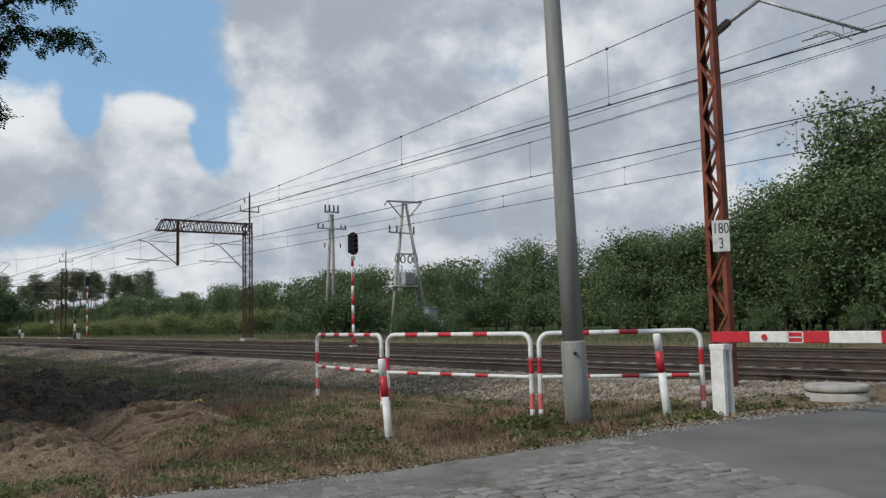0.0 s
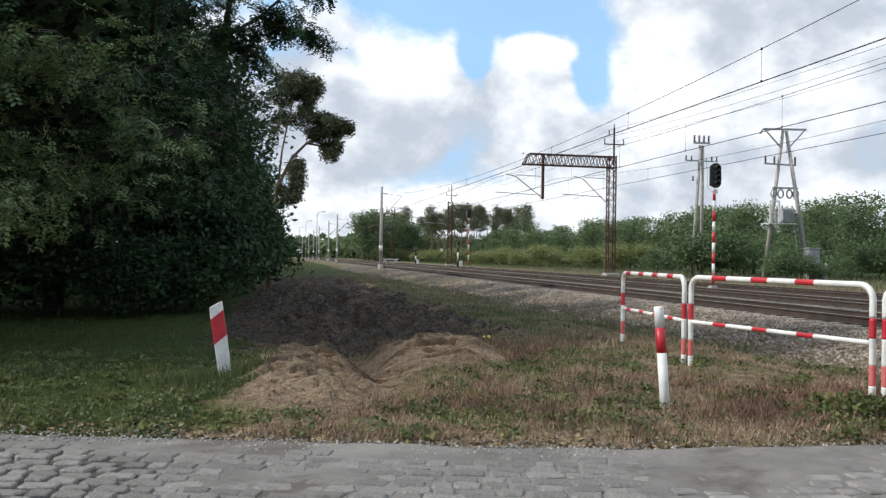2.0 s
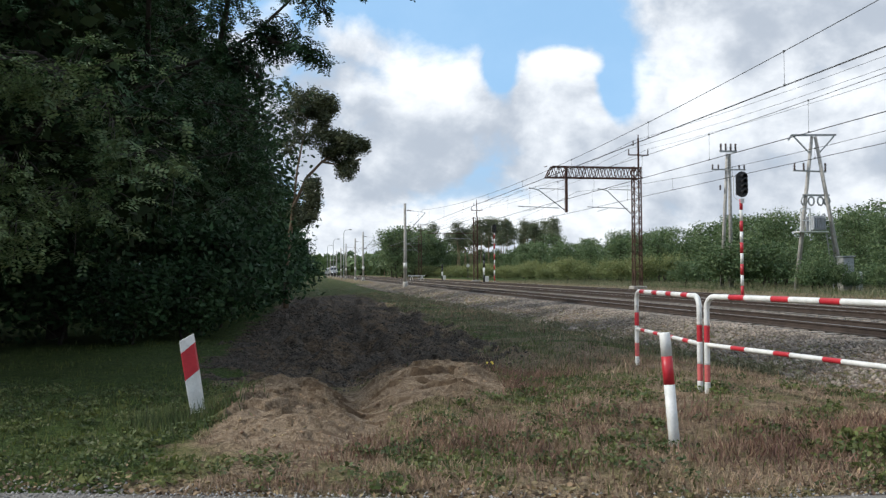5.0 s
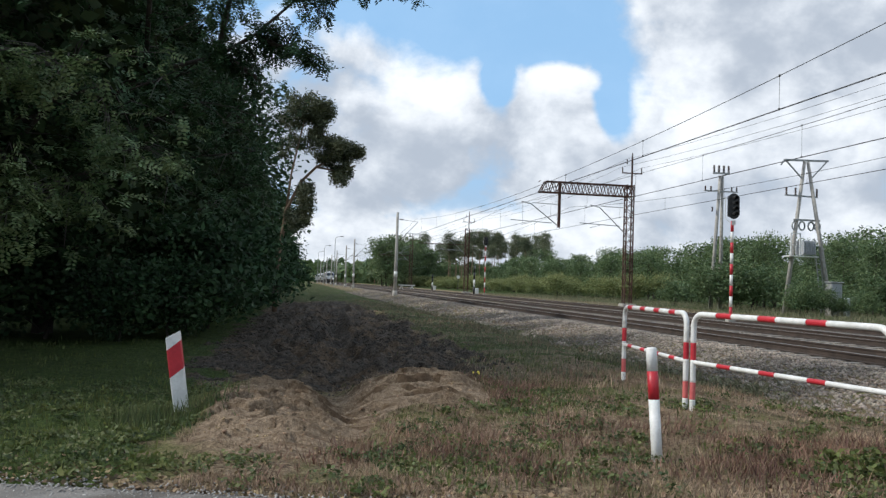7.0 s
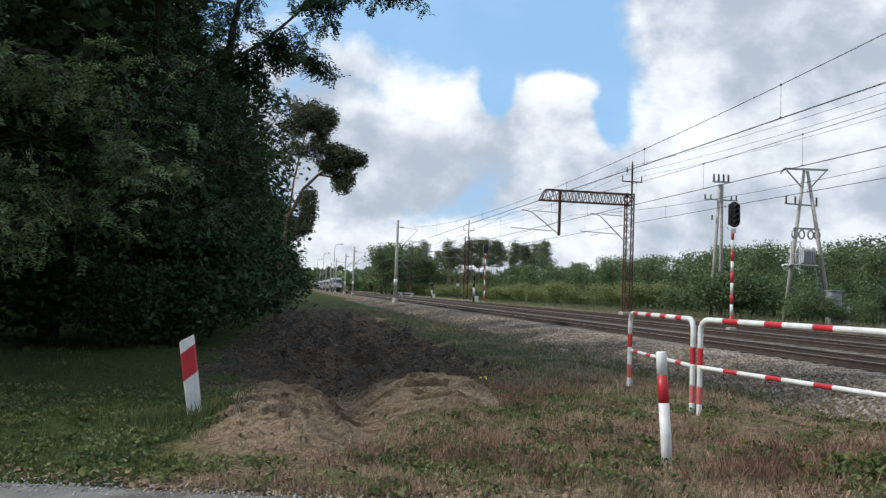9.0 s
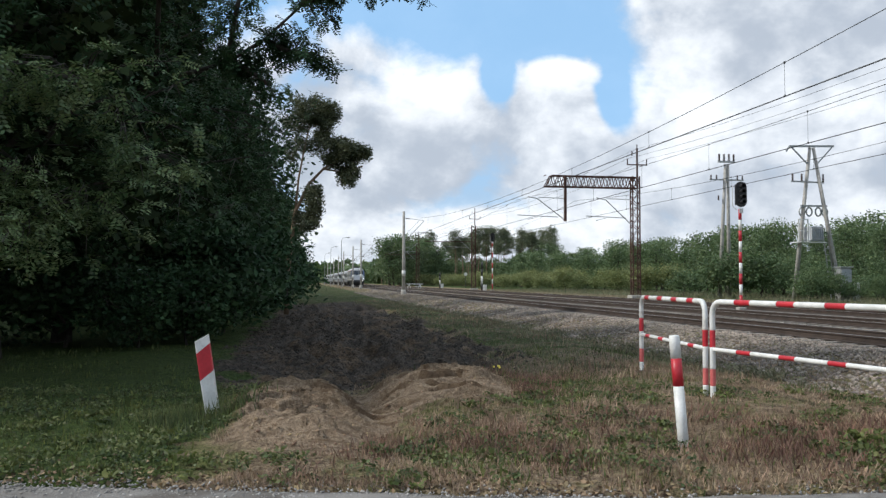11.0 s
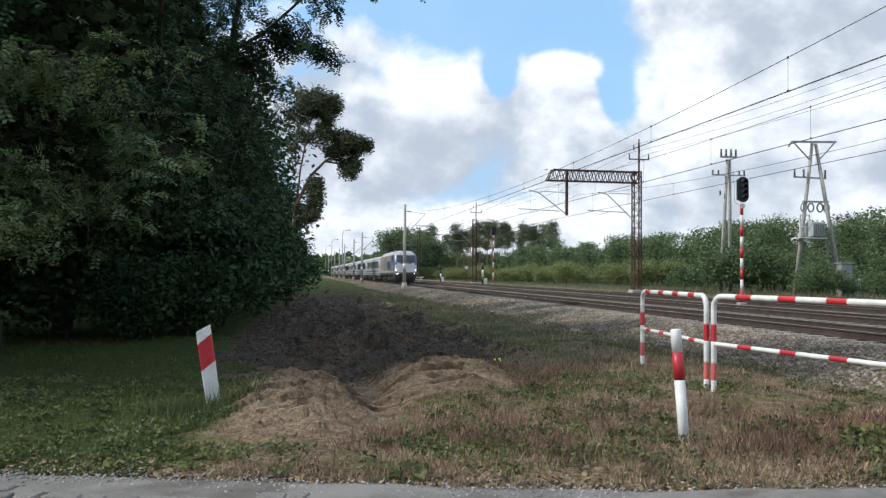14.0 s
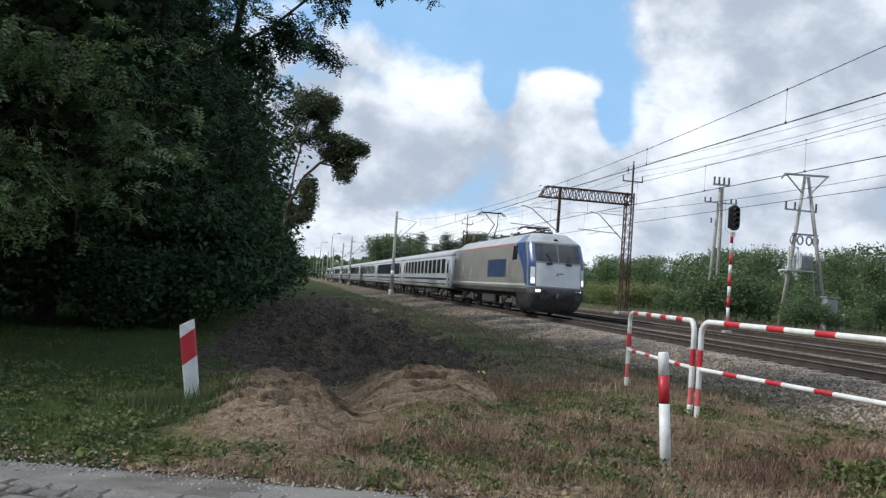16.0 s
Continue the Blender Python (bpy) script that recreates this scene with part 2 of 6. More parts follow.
GRAVEL = material("ballast_bed", (0.07, 0.057, 0.044), (0.26, 0.217, 0.17), 17, 0.95, bump=1.0, grain=45, stain=(0.10, 0.075, 0.055), stain_at=(0.5, 0.8))
ASPHALT = material("asphalt", (0.098, 0.096, 0.092), (0.142, 0.139, 0.133), 0.9, 0.85, bump=0.25, grain=140, stain=(0.085, 0.083, 0.08))
GRIT = material("road_grit", (0.15, 0.14, 0.128), (0.245, 0.23, 0.212), 2.2, 0.92, bump=0.6, grain=110, stain=(0.105, 0.09, 0.075), stain_at=(0.50, 0.66))
COBBLE = material("cobble_stone", (0.135, 0.126, 0.116), (0.265, 0.25, 0.23), 7, 0.8, bump=0.45, grain=60, stain=(0.11, 0.095, 0.08), objects=0.26)
COBBLE_FAR = material("cobble_stone_joined", (0.145, 0.136, 0.126), (0.255, 0.24, 0.222), 5, 0.8, bump=0.4, grain=60, stain=(0.11, 0.095, 0.08), island=0.24)
JOINT = material("dirt_and_gap_shade", (0.035, 0.029, 0.024), (0.10, 0.082, 0.064), 12, 0.95, bump=0.4)
PEBBLE = material("pebble", (0.17, 0.16, 0.148), (0.38, 0.365, 0.34), 6, 0.85, bump=0.1, island=0.4)
BLACK = material("black_enamel", (0.012, 0.012, 0.013), (0.03, 0.03, 0.032), 6, 0.4, bump=0.05)
WIRE = material("weathered_copper_wire", (0.03, 0.03, 0.03), (0.06, 0.06, 0.058), 2, 0.6, metal=0.4, bump=0)
CERAMIC = material("brown_insulator", (0.05, 0.03, 0.025), (0.12, 0.09, 0.08), 10, 0.25, bump=0)
BARK = material("bark", (0.02, 0.016, 0.013), (0.06, 0.048, 0.038), 5, 0.95, bump=0.7, grain=25, stretch=(1, 1, 0.2))
PINE_BARK = material("pine_bark", (0.14, 0.092, 0.06), (0.25, 0.175, 0.12), 4, 0.95, bump=0.5, grain=20, stretch=(1, 1, 0.25))
LEAF = material("leaf", (0.018, 0.043, 0.019), (0.048, 0.092, 0.037), 0.8, 0.65, bump=0, grain=6, island=0.45, translucent=0.16)
# brighter copy of the leaf colour, with the light on the sprays painted in
LEAF_PALE = material("lit_leaf", (0.075, 0.126, 0.05), (0.16, 0.215, 0.09), 0.8, 0.6, bump=0, grain=6, island=0.4, translucent=0.3)
# leaf green darkened: the shade inside the crowns is in this colour
INNER = material("shade_dark_leaf", (0.014, 0.028, 0.009), (0.035, 0.055, 0.018), 0.8, 0.8, bump=0, grain=4, island=0.4)
CLOD = material("sand_clod", (0.20, 0.13, 0.072), (0.40, 0.29, 0.17), 6, 0.95, bump=0.3, island=0.3)
SCRUB = material("scrub_leaf", (0.052, 0.100, 0.040), (0.150, 0.208, 0.084), 0.42, 0.65, bump=0, grain=2, island=0.25, translucent=0.2)
MEADOW = material("bush_leaf", (0.125, 0.165, 0.055), (0.26, 0.28, 0.11), 0.3, 0.7, bump=0, grain=2, island=0.25, translucent=0.25)
NEEDLE = material("pine_needles", (0.04, 0.056, 0.026), (0.10, 0.115, 0.05), 0.8, 0.65, bump=0, grain=6, island=0.4, translucent=0.1)
SEDGE = material("rough_bank_grass", (0.115, 0.12, 0.068), (0.25, 0.24, 0.142), 1.3, 0.8, bump=0, grain=5, island=0.4, translucent=0.25)
GRASS = material("grass_blade", (0.045, 0.072, 0.016), (0.135, 0.16, 0.045), 1.3, 0.7, bump=0, grain=5, island=0.4, translucent=0.3)
DRY = material("dry_weed", (0.165, 0.112, 0.074), (0.42, 0.32, 0.212), 1.3, 0.8, bump=0, grain=5, island=0.4, translucent=0.2)
RED_WEED = material("reddish_weed", (0.12, 0.068, 0.049), (0.265, 0.168, 0.112), 2.5, 0.8, bump=0, grain=7, island=0.4, translucent=0.15)
CLOVER = material("clover_leaf", (0.048, 0.078, 0.024), (0.155, 0.178, 0.064), 1.6, 0.65, bump=0, grain=7, island=0.45, translucent=0.3)
LITTER = material("fallen_leaf", (0.11, 0.075, 0.042), (0.29, 0.22, 0.12), 4, 0.8, bump=0, grain=20, island=0.5)
FLOWER = material("yellow_petal", (0.6, 0.45, 0.04), (0.75, 0.6, 0.1), 20, 0.6, bump=0)
LOCO_GREY = material("loco_grey", (0.245, 0.242, 0.225), (0.30, 0.296, 0.275), 1.2, 0.35, bump=0.02, coat=0.3, stain=(0.17, 0.17, 0.17))
LOCO_WHITE = material("loco_white", (0.58, 0.60, 0.63), (0.70, 0.71, 0.74), 1.5, 0.35, bump=0.02, coat=0.3)
LOCO_BLUE = material("loco_blue", (0.035, 0.075, 0.20), (0.06, 0.11, 0.27), 1.5, 0.35, bump=0.02, coat=0.3)
LOCO_PANEL = material("loco_panel_blue", (0.03, 0.05, 0.11), (0.045, 0.07, 0.145), 1.5, 0.4, bump=0.02)
WINDSCREEN = material("windscreen_glass", (0.02, 0.025, 0.03), (0.035, 0.042, 0.05), 2, 0.12, bump=0, coat=0.6)
BOGIE = material("dusty_bogie_steel", (0.045, 0.044, 0.043), (0.125, 0.12, 0.112), 3, 0.8, bump=0.15)
LOCO_DARK = material("loco_underframe", (0.022, 0.023, 0.026), (0.055, 0.056, 0.06), 4, 0.75, bump=0.15)
ROOF_GREY = material("train_roof", (0.34, 0.35, 0.36), (0.47, 0.48, 0.49), 1.5, 0.5, bump=0.03)
COACH_WHITE = material("coach_light_grey", (0.33, 0.345, 0.365), (0.42, 0.435, 0.455), 1.5, 0.4, bump=0.02, coat=0.2, stain=(0.30, 0.30, 0.31))
COACH_BLUE = material("coach_blue", (0.026, 0.032, 0.052), (0.042, 0.05, 0.078), 1.5, 0.4, bump=0.02)
GLASS = material("dark_window_glass", (0.012, 0.014, 0.018), (0.02, 0.024, 0.03), 2, 0.25, bump=0, coat=0.1)
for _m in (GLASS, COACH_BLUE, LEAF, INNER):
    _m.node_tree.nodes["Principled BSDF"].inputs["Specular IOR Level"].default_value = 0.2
HEADLIGHT = lamp_material("headlight", (1.0, 0.96, 0.88), 1.6)

# ---- mesh tools ----


def smooth(a, b, v):
    t = min(1.0, max(0.0, (v - a) / (b - a)))
    return t * t * (3 - 2 * t)


def mesh_of(name, bm, mat):
    me = bpy.data.meshes.new(name)
    bm.normal_update()
    bm.to_mesh(me)
    bm.free()
    me.materials.append(mat)
    return me


def part(name, bm, mat, parent=None, label="", kind="", at=None):
    ob = new(name, mesh_of(name, bm, mat))
    if parent is not None:
        ob.parent = parent
    if at is not None:
        ob.matrix_basis = at
    return tagged(ob, label, kind=kind)


def thing(name, at, label, category, group="", kind=""):
    """An Empty at a thing's base that carries its parts."""
    ob = new(name)
    ob.matrix_basis = at
    return tagged(ob, label, category, group, kind)


def box(bm, x0, x1, y0, y1, z0, z1, bevel=0.0):
    """A block with chamfered edges, added to bm."""
    res = bmesh.ops.create_cube(bm, size=1)
    for v in res["verts"]:
        v.co = ((v.co.x + .5) * (x1 - x0) + x0, (v.co.y + .5) * (y1 - y0) + y0, (v.co.z + .5) * (z1 - z0) + z0)
    if bevel:
        edges = list({e for v in res["verts"] for e in v.link_edges})
        bmesh.ops.bevel(bm, geom=edges, offset=bevel, segments=1, affect="EDGES")
    return bm


def ring(p, axis, r, n, spin=0.0):
    axis = Vector(axis).normalized()
    u = axis.orthogonal().normalized() if abs(axis.z) < 0.9 else Vector((1, 0, 0))
    u = (u - axis * u.dot(axis)).normalized()
    w = axis.cross(u)
    return [Vector(p) + r * (math.cos(spin + math.tau * i / n) * u + math.sin(spin + math.tau * i / n) * w) for i in range(n)]


def tube(bm, points, radii, n=8, caps=True, spin=0.0):
    """A tapered tube through the points."""
    points = [Vector(p) for p in points]
    if isinstance(radii, (int, float)):
        radii = [radii] * len(points)
    rows = []
    ref = None
    for i, p in enumerate(points):
        a = points[min(i + 1, len(points) - 1)] - points[max(i - 1, 0)]
        a.normalize()
        if ref is None:
            ref = Vector((1, 0, 0)) if abs(a.x) < 0.8 else Vector((0, 0, 1))
        u = (ref - a * ref.dot(a)).normalized()
        ref = u
        w = a.cross(u)
        rows.append([bm.verts.new(p + radii[i] * (math.cos(spin + math.tau * k / n) * u + math.sin(spin + math.tau * k / n) * w)) for k in range(n)])
    for a, b in zip(rows, rows[1:]):
        for k in range(n):
            f = bm.faces.new((a[k], a[(k + 1) % n], b[(k + 1) % n], b[k]))
            f.smooth = n > 6
    if caps:
        bm.faces.new(rows[0][::-1]), bm.faces.new(rows[-1])
    return bm


def bar(bm, p, q, w, h=None):
    """A square or flat bar from p to q."""
    return tube(bm, [p, q], (h or w) * 0.7071, 4, spin=math.pi / 4)


def loft(bm, rows, closed=True, cap=True, smoothed=True):
    vs = [[bm.verts.new(p) for p in r] for r in rows]
    n = len(vs[0])
    for a, b in zip(vs, vs[1:]):
        for k in range(n if closed else n - 1):
            bm.faces.new((a[k], a[(k + 1) % n], b[(k + 1) % n], b[k])).smooth = smoothed
    if cap and closed:
        bm.faces.new(vs[0][::-1]), bm.faces.new(vs[-1])
    return bm


def quads(name, verts, mat, smoothed=False):
    """A mesh of loose four-cornered faces from an array (n, 4, 3)."""
    verts = np.asarray(verts, dtype=np.float32)
    n = len(verts)
    me = bpy.data.meshes.new(name)
    me.vertices.add(4 * n), me.loops.add(4 * n), me.polygons.add(n)
    me.vertices.foreach_set("co", verts.reshape(-1))
    me.loops.foreach_set("vertex_index", np.arange(4 * n, dtype=np.int32))
    me.polygons.foreach_set("loop_start", np.arange(0, 4 * n, 4, dtype=np.int32))
    me.materials.append(mat)
    me.update(calc_edges=True)
    return me


def solids(name, verts, faces, mat):
    """Many copies of a small solid: verts (n, k, 3), faces (m, c) of one solid."""
    verts = np.asarray(verts, dtype=np.float32)
    n, k = verts.shape[:2]
    faces = np.asarray(faces, dtype=np.int32)
    c = faces.shape[1]
    allf = (faces[None] + (np.arange(n, dtype=np.int32) * k)[:, None, None]).reshape(-1)
    me = bpy.data.meshes.new(name)
    m = n * len(faces)
    me.vertices.add(n * k), me.loops.add(m * c), me.polygons.add(m)
    me.vertices.foreach_set("co", verts.reshape(-1))
    me.loops.foreach_set("vertex_index", allf)
    me.polygons.foreach_set("loop_start", np.arange(0, m * c, c, dtype=np.int32))
    me.materials.append(mat)
    me.update(calc_edges=True)
    return me


# ---- the lie of the land ----
ROAD_U = Vector((0.968, -0.252, 0))
ROAD_N = Vector((0.252, 0.968, 0))
ROAD_O = Vector((0.0, 6.05, 0))


def beyond_road(x, y):
    """Metres from the road's edge into the field."""
    return (x - ROAD_O.x) * ROAD_N.x + (y - ROAD_O.y) * ROAD_N.y


def road_z(x):
    return -0.30 + 0.25 * smooth(1.0, 7.0, x)


def bell(x, y, cx, cy, rx, ry):
    return math.exp(-((x - cx) / rx) ** 2 - ((y - cy) / ry) ** 2)


def land(x, y):
    """Ground height, the sand heaps and turned soil with it."""
    d = beyond_road(x, y)
    if x < 10.9:
        field = -0.30 + 0.15 * smooth(-1, 4, x) - 0.40 * smooth(5.0, 7.6, x) + 0.33 * smooth(7.8, 10.8, x)
    else:
        field = -0.22 + 0.12 * smooth(24, 32, x)
    field -= 0.10 * smooth(20, 60, d) * (1 - smooth(7, 10.5, x))
    z = road_z(x) + (field - road_z(x)) * smooth(0.3, 8.0, d)
    if d < 0.35 and x < 11.0:
        z -= 0.16 * (1 - smooth(0.15, 0.35, d))
    if -6 < x < 9 and 5 < y < 70:
        # two pushed-up sand heaps with a rut between
        left = smooth(0.03, 0.80, bell(x, y, -0.68, 9.9, 0.80, 1.95))
        right = smooth(0.03, 0.80, bell(x, y, 1.22, 11.0, 0.95, 1.75))
        # tyre lugs pressed into the sand: narrow ragged grooves across each heap
        lane = (y * 3.3 - (x - 0.2) * (0.35 if x < 0.2 else -0.5) + 0.9 * noise.noise((x * 1.7, y * 0.9, 5)) + 0.25 * noise.noise((x * 6, y * 5, 6))) % 1.0
        pressed = smooth(-0.25, 0.12, noise.noise((x * 1.9, y * 1.1, 15)) + 0.5 * noise.noise((x * 5.5, y * 4.0, 16)))
        tread = -0.15 * math.exp(-((lane - 0.92) / 0.11) ** 2) * pressed + 0.115 * (1 - lane) * (0.35 + 0.65 * pressed) + 0.06 * noise.noise((x * 2.1, y * 2.1, 25)) + 0.035 * noise.noise((x * 7, y * 7, 35)) + 0.02 * noise.noise((x * 17, y * 17, 36))
        z += left * (0.19 + tread) + right * (0.17 + tread) - 0.20 * bell(x, y, 0.22, 11.4, 0.34, 2.8)
        z += 0.05 * noise.noise((x * 1.3, y * 1.3, 0)) * smooth(0.2, 1.5, d)
        dug = smooth(12, 14.5, y) * (1 - smooth(48, 64, y)) * smooth(-2.4, -1.0, x - 0.012 * y) * (1 - smooth(2.6, 3.8, x - 0.012 * y))
        rut = bell(x, 0, 0.35 + 0.02 * y, 0, 0.45, 1) * (1 - smooth(22, 40, y))
        z += dug * (-0.06 - 0.16 * rut + 0.26 * noise.noise((x * 1.1, y * 0.55, 9)) + 0.24 * noise.noise((x * 2.6, y * 1.5, 3)) + 0.10 * noise.noise((x * 5, y * 3.2, 13)) + 0.03 * noise.noise((x * 14, y * 11, 14)))
        z += 0.012 * noise.noise((x * 8, y * 8, 1)) * smooth(0.05, 0.6, d)
    return z


def cover(x, y):
    """Sand, black soil, green: how much of each lies on the ground there."""
    d = beyond_road(x, y)
    n = 0.4 * noise.noise((x * 0.9, y * 0.9, 20)) + 0.35 * noise.noise((x * 2.7, y * 2.7, 21))
    sand = min(1.0, 1.25 * bell(x, y, -0.58, 9.3, 0.72, 2.0) + 1.15 * bell(x, y, 1.25, 11.2, 0.95, 1.5) + 0.6 * bell(x, y, 0.2, 10.4, 0.7, 1.5))
    sand = smooth(0.25, 0.75, sand + n * 0.5)
    soil = smooth(11.2, 14.5, y + n * 3) * (1 - smooth(50, 66, y)) * smooth(-2.9, -1.5, x - 0.012 * y + 1.3 * n) * (1 - smooth(2.0, 3.9, x - 0.012 * y + 1.6 * n))
    green = max(1 - smooth(-2.2, -0.9, x + n), smooth(12, 17, y) * smooth(2.2, 3.4, x) * (1 - smooth(8.2, 9.2, x)) * 0.55, smooth(30, 60, y) * (1 - smooth(8.2, 9.2, x)) * 0.6,
                0.75 * bell(x, y, 2.6, 11.2, 1.6, 1.7), 0.55 * bell(x, y, 1.2, 7.2, 1.2, 0.6), 0.7 * bell(x, y, 4.6, 5.9, 1.2, 0.5), smooth(26, 34, x))
    verge = 1 - smooth(0.0, 0.55, d + 0.3 * n)
    return sand, soil * (1 - sand), max(0.0, green - 0.3 * verge)


def grid_lines(low, dense0, dense1, high, step, grow):
    inner = list(np.arange(dense0, dense1, step))
    out, s, v = [], step, dense1
    while v < high:
        out.append(v)
        s *= grow
        v += s
    out.append(high)
    pre, s, v = [], step, dense0
    while v > low:
        s *= grow
        v -= s
        pre.append(max(v, low))
    return pre[::-1] + inner + out


def build_ground():
    xs, ys = grid_lines(-2500, -2.6, 4.2, 2500, 0.05, 1.08), grid_lines(-1500, 5.0, 8.4, 8.4, 0.065, 1.08)[:-1] + grid_lines(8.4, 8.4, 12.9, 12.9, 0.02, 1.06)[:-1] + grid_lines(12.9, 12.9, 20.0, 4000, 0.07, 1.07)
    verts, cols = [], []
    for y in ys:
        for x in xs:
            verts.append((x, y, land(x, y)))
            cols.append((*cover(x, y), 1.0))
    nx, ny = len(xs), len(ys)
    i = np.arange(nx * ny).reshape(ny, nx)
    faces = np.stack([i[:-1, :-1], i[:-1, 1:], i[1:, 1:], i[1:, :-1]], -1).reshape(-1, 4)
    me = bpy.data.meshes.new("ground")
    me.from_pydata(verts, [], faces.tolist())
    ca = me.color_attributes.new("cover", "FLOAT_COLOR", "POINT")
    ca.data.foreach_set("color", np.array(cols, dtype=np.float32).reshape(-1))
    me.materials.append(EARTH)
    me.polygons.foreach_set("use_smooth", np.ones(len(faces), dtype=bool))
    me.update()
    tagged(new("ground", me), "field of dry brown weeds, green grass, heaped sand and black turned soil", "ground", kind="structure")


build_ground()

# ---- road ----


def road_point(s, d, z=0.0):
    p = ROAD_O + ROAD_U * s + ROAD_N * d
    return Vector((p.x, p.y, road_z(p.x) + z))


def build_road():
    # bed of grit and dirt between and over the stones
    ss, ds = np.arange(-40, 7.0, 0.09), np.concatenate([np.arange(-7.0, -3.2, 0.4), np.arange(-3.2, 0.37, 0.06)])
    verts, dark_gap = [], []
    for d in ds:
        for s in ss:
            p = road_point(s, d + 0.11 * noise.noise((s * 1.2, 3, 3)) * (1 if d > -0.2 else 0))
            worn = noise.noise((s * 0.55, d * 0.9, 4)) + 0.5 * noise.noise((s * 1.5, d * 2.0, 8))
            deep = 0.55 * bell(s, d, -3.0, -0.95, 1.5, 0.75) + 0.35 * bell(s, d, 1.9, -1.7, 1.3, 0.6) + 0.12 * bell(s, d, -0.3, -1.2, 0.5, 0.3)
            p.z += -0.007 + 0.020 * smooth(-0.25, 0.6, worn) - 0.075 * deep - 0.02 * smooth(4.0, 5.0, s) + 0.004 * noise.noise((s * 9, d * 9, 2)) - 0.035 * smooth(0.12, 0.36, d)
            verts.append(p)
            dark_gap.append(deep + 0.25 * worn)
    n = len(ss)
    i = np.arange(len(verts)).reshape(len(ds), n)
    faces = np.stack([i[:-1, :-1], i[:-1, 1:], i[1:, 1:], i[1:, :-1]], -1).reshape(-1, 4)
    me = bpy.data.meshes.new("road")
    me.from_pydata(verts, [], faces.tolist())
    me.materials.append(GRIT)
    me.materials.append(JOINT)
    me.polygons.foreach_set("use_smooth", np.ones(len(faces), dtype=bool))
    # deep joints get dark dirt that also paints in the shade between stones
    me.polygons.foreach_set("material_index", (np.array(dark_gap)[faces[:, 0]] > 0.27).astype(np.int32))
    me.update()
    road = tagged(new("road", me), "old cobbled road half buried in grit and worn asphalt", "road", kind="structure")
    # newer asphalt up to and over the crossing
    bm = bmesh.new()
    rows = []
    for s in [4.2, 4.31] + list(np.arange(4.6, 40, 0.4)):
        ragged = 0.12 * noise.noise((s * 1.1, 0, 7))
        rows.append([road_point(s + (0.25 * noise.noise((d, 1, 2)) + 0.25 * (d + 3.5) / 3.5 if s < 4.5 else 0), d, 0.026 - (0.05 if k in (0, 8) or s < 4.3 else 0)) for k, d in
                     enumerate((-7.0, -6.98, -5, -4, -3, -2, -1, -0.25 + ragged, 0.02 + ragged))])
    loft(bm, rows, closed=False, cap=False)
    bmesh.ops.recalc_face_normals(bm, faces=bm.faces)
    part("pavement", bm, ASPHALT, None, "smooth dark grey asphalt ramp leading to the level crossing", kind="structure")
    return road


def build_cobbles(road):
    rng = random.Random(11)
    stones, d = [], -3.3
    while d < -0.12:
        row = 0.16 + rng.uniform(-0.03, 0.04)
        s = -9.0 + rng.uniform(0, 0.2)
        while s < 4.3:
            length = rng.uniform(0.14, 0.30)
            if d + row < -0.1 or rng.random() < 0.5:
                stones.append((s + length / 2, d + row / 2 + rng.uniform(-0.022, 0.022) + 0.05 * noise.noise((s * 0.7, d, 3)), length, row))
            s += length
        d += row
    shapes = []
    for k in range(12):
        r2 = random.Random(k)
        bm = bmesh.new()
        base = []
        for a, b in ((-.5, -.34), (-.34, -.5), (.34, -.5), (.5, -.34), (.5, .34), (.34, .5), (-.34, .5), (-.5, .34)):
            base.append((a * 0.91 + r2.uniform(-.09, .07), b * 0.89 + r2.uniform(-.10, .08)))
        rows = [[Vector((x, y, -0.07)) for x, y in base], [Vector((x, y, -0.008)) for x, y in base], [Vector((x * 0.88, y * 0.86, 0.002)) for x, y in base]]
        loft(bm, rows, smoothed=False)
        shapes.append(mesh_of("cobblestone", bm, COBBLE))
    def gap(s, d):
        return 1 - 0.17 * bell(s, d, -3.0, -0.95, 1.6, 0.8) - 0.10 * bell(s, d, 1.9, -1.7, 1.3, 0.6)

    near = sorted(stones, key=lambda c: (c[0] + 1.0) ** 2 * 0.35 + (c[1] + 0.9) ** 2)
    turn = ROAD_U.to_track_quat("X", "Z").to_matrix().to_4x4()
    for s, d, length, row in near[:300]:
        ob = new("cobblestone", rng.choice(shapes))
        ob.parent = road
        ob.matrix_basis = Matrix.Translation(road_point(s, d, rng.uniform(-0.006, 0.006))) @ turn @ pose(0, 0, 0, rng.uniform(-2, 2), rng.uniform(-2, 2), rng.uniform(-4, 4)) @ Matrix.Diagonal((length * gap(s, d), row * gap(s, d), 1, 1))
    bm = bmesh.new()
    for s, d, length, row in near[300:]:
        src = rng.choice(shapes)
        m = Matrix.Translation(road_point(s, d, rng.uniform(-0.006, 0.006))) @ turn @ pose(0, 0, 0, rng.uniform(-2, 2), rng.uniform(-2, 2), rng.uniform(-4, 4)) @ Matrix.Diagonal((length, row, 1, 1))
        vs = [bm.verts.new(m @ v.co) for v in src.vertices]
        for p in src.polygons:
            bm.faces.new([vs[i] for i in p.vertices])
    part("cobblestones_far", bm, COBBLE_FAR, road, "worn grey setts further along the road", kind="stuff").name = "cobblestone_paving"


# ---- tracks ----
TRACKS = (12.5, 17.0, 22.0)
OCTA = np.array([(1, 0, 0), (0, 1, 0), (-1, 0, 0), (0, -1, 0), (0, 0, 1), (0, 0, -1)], dtype=np.float32)
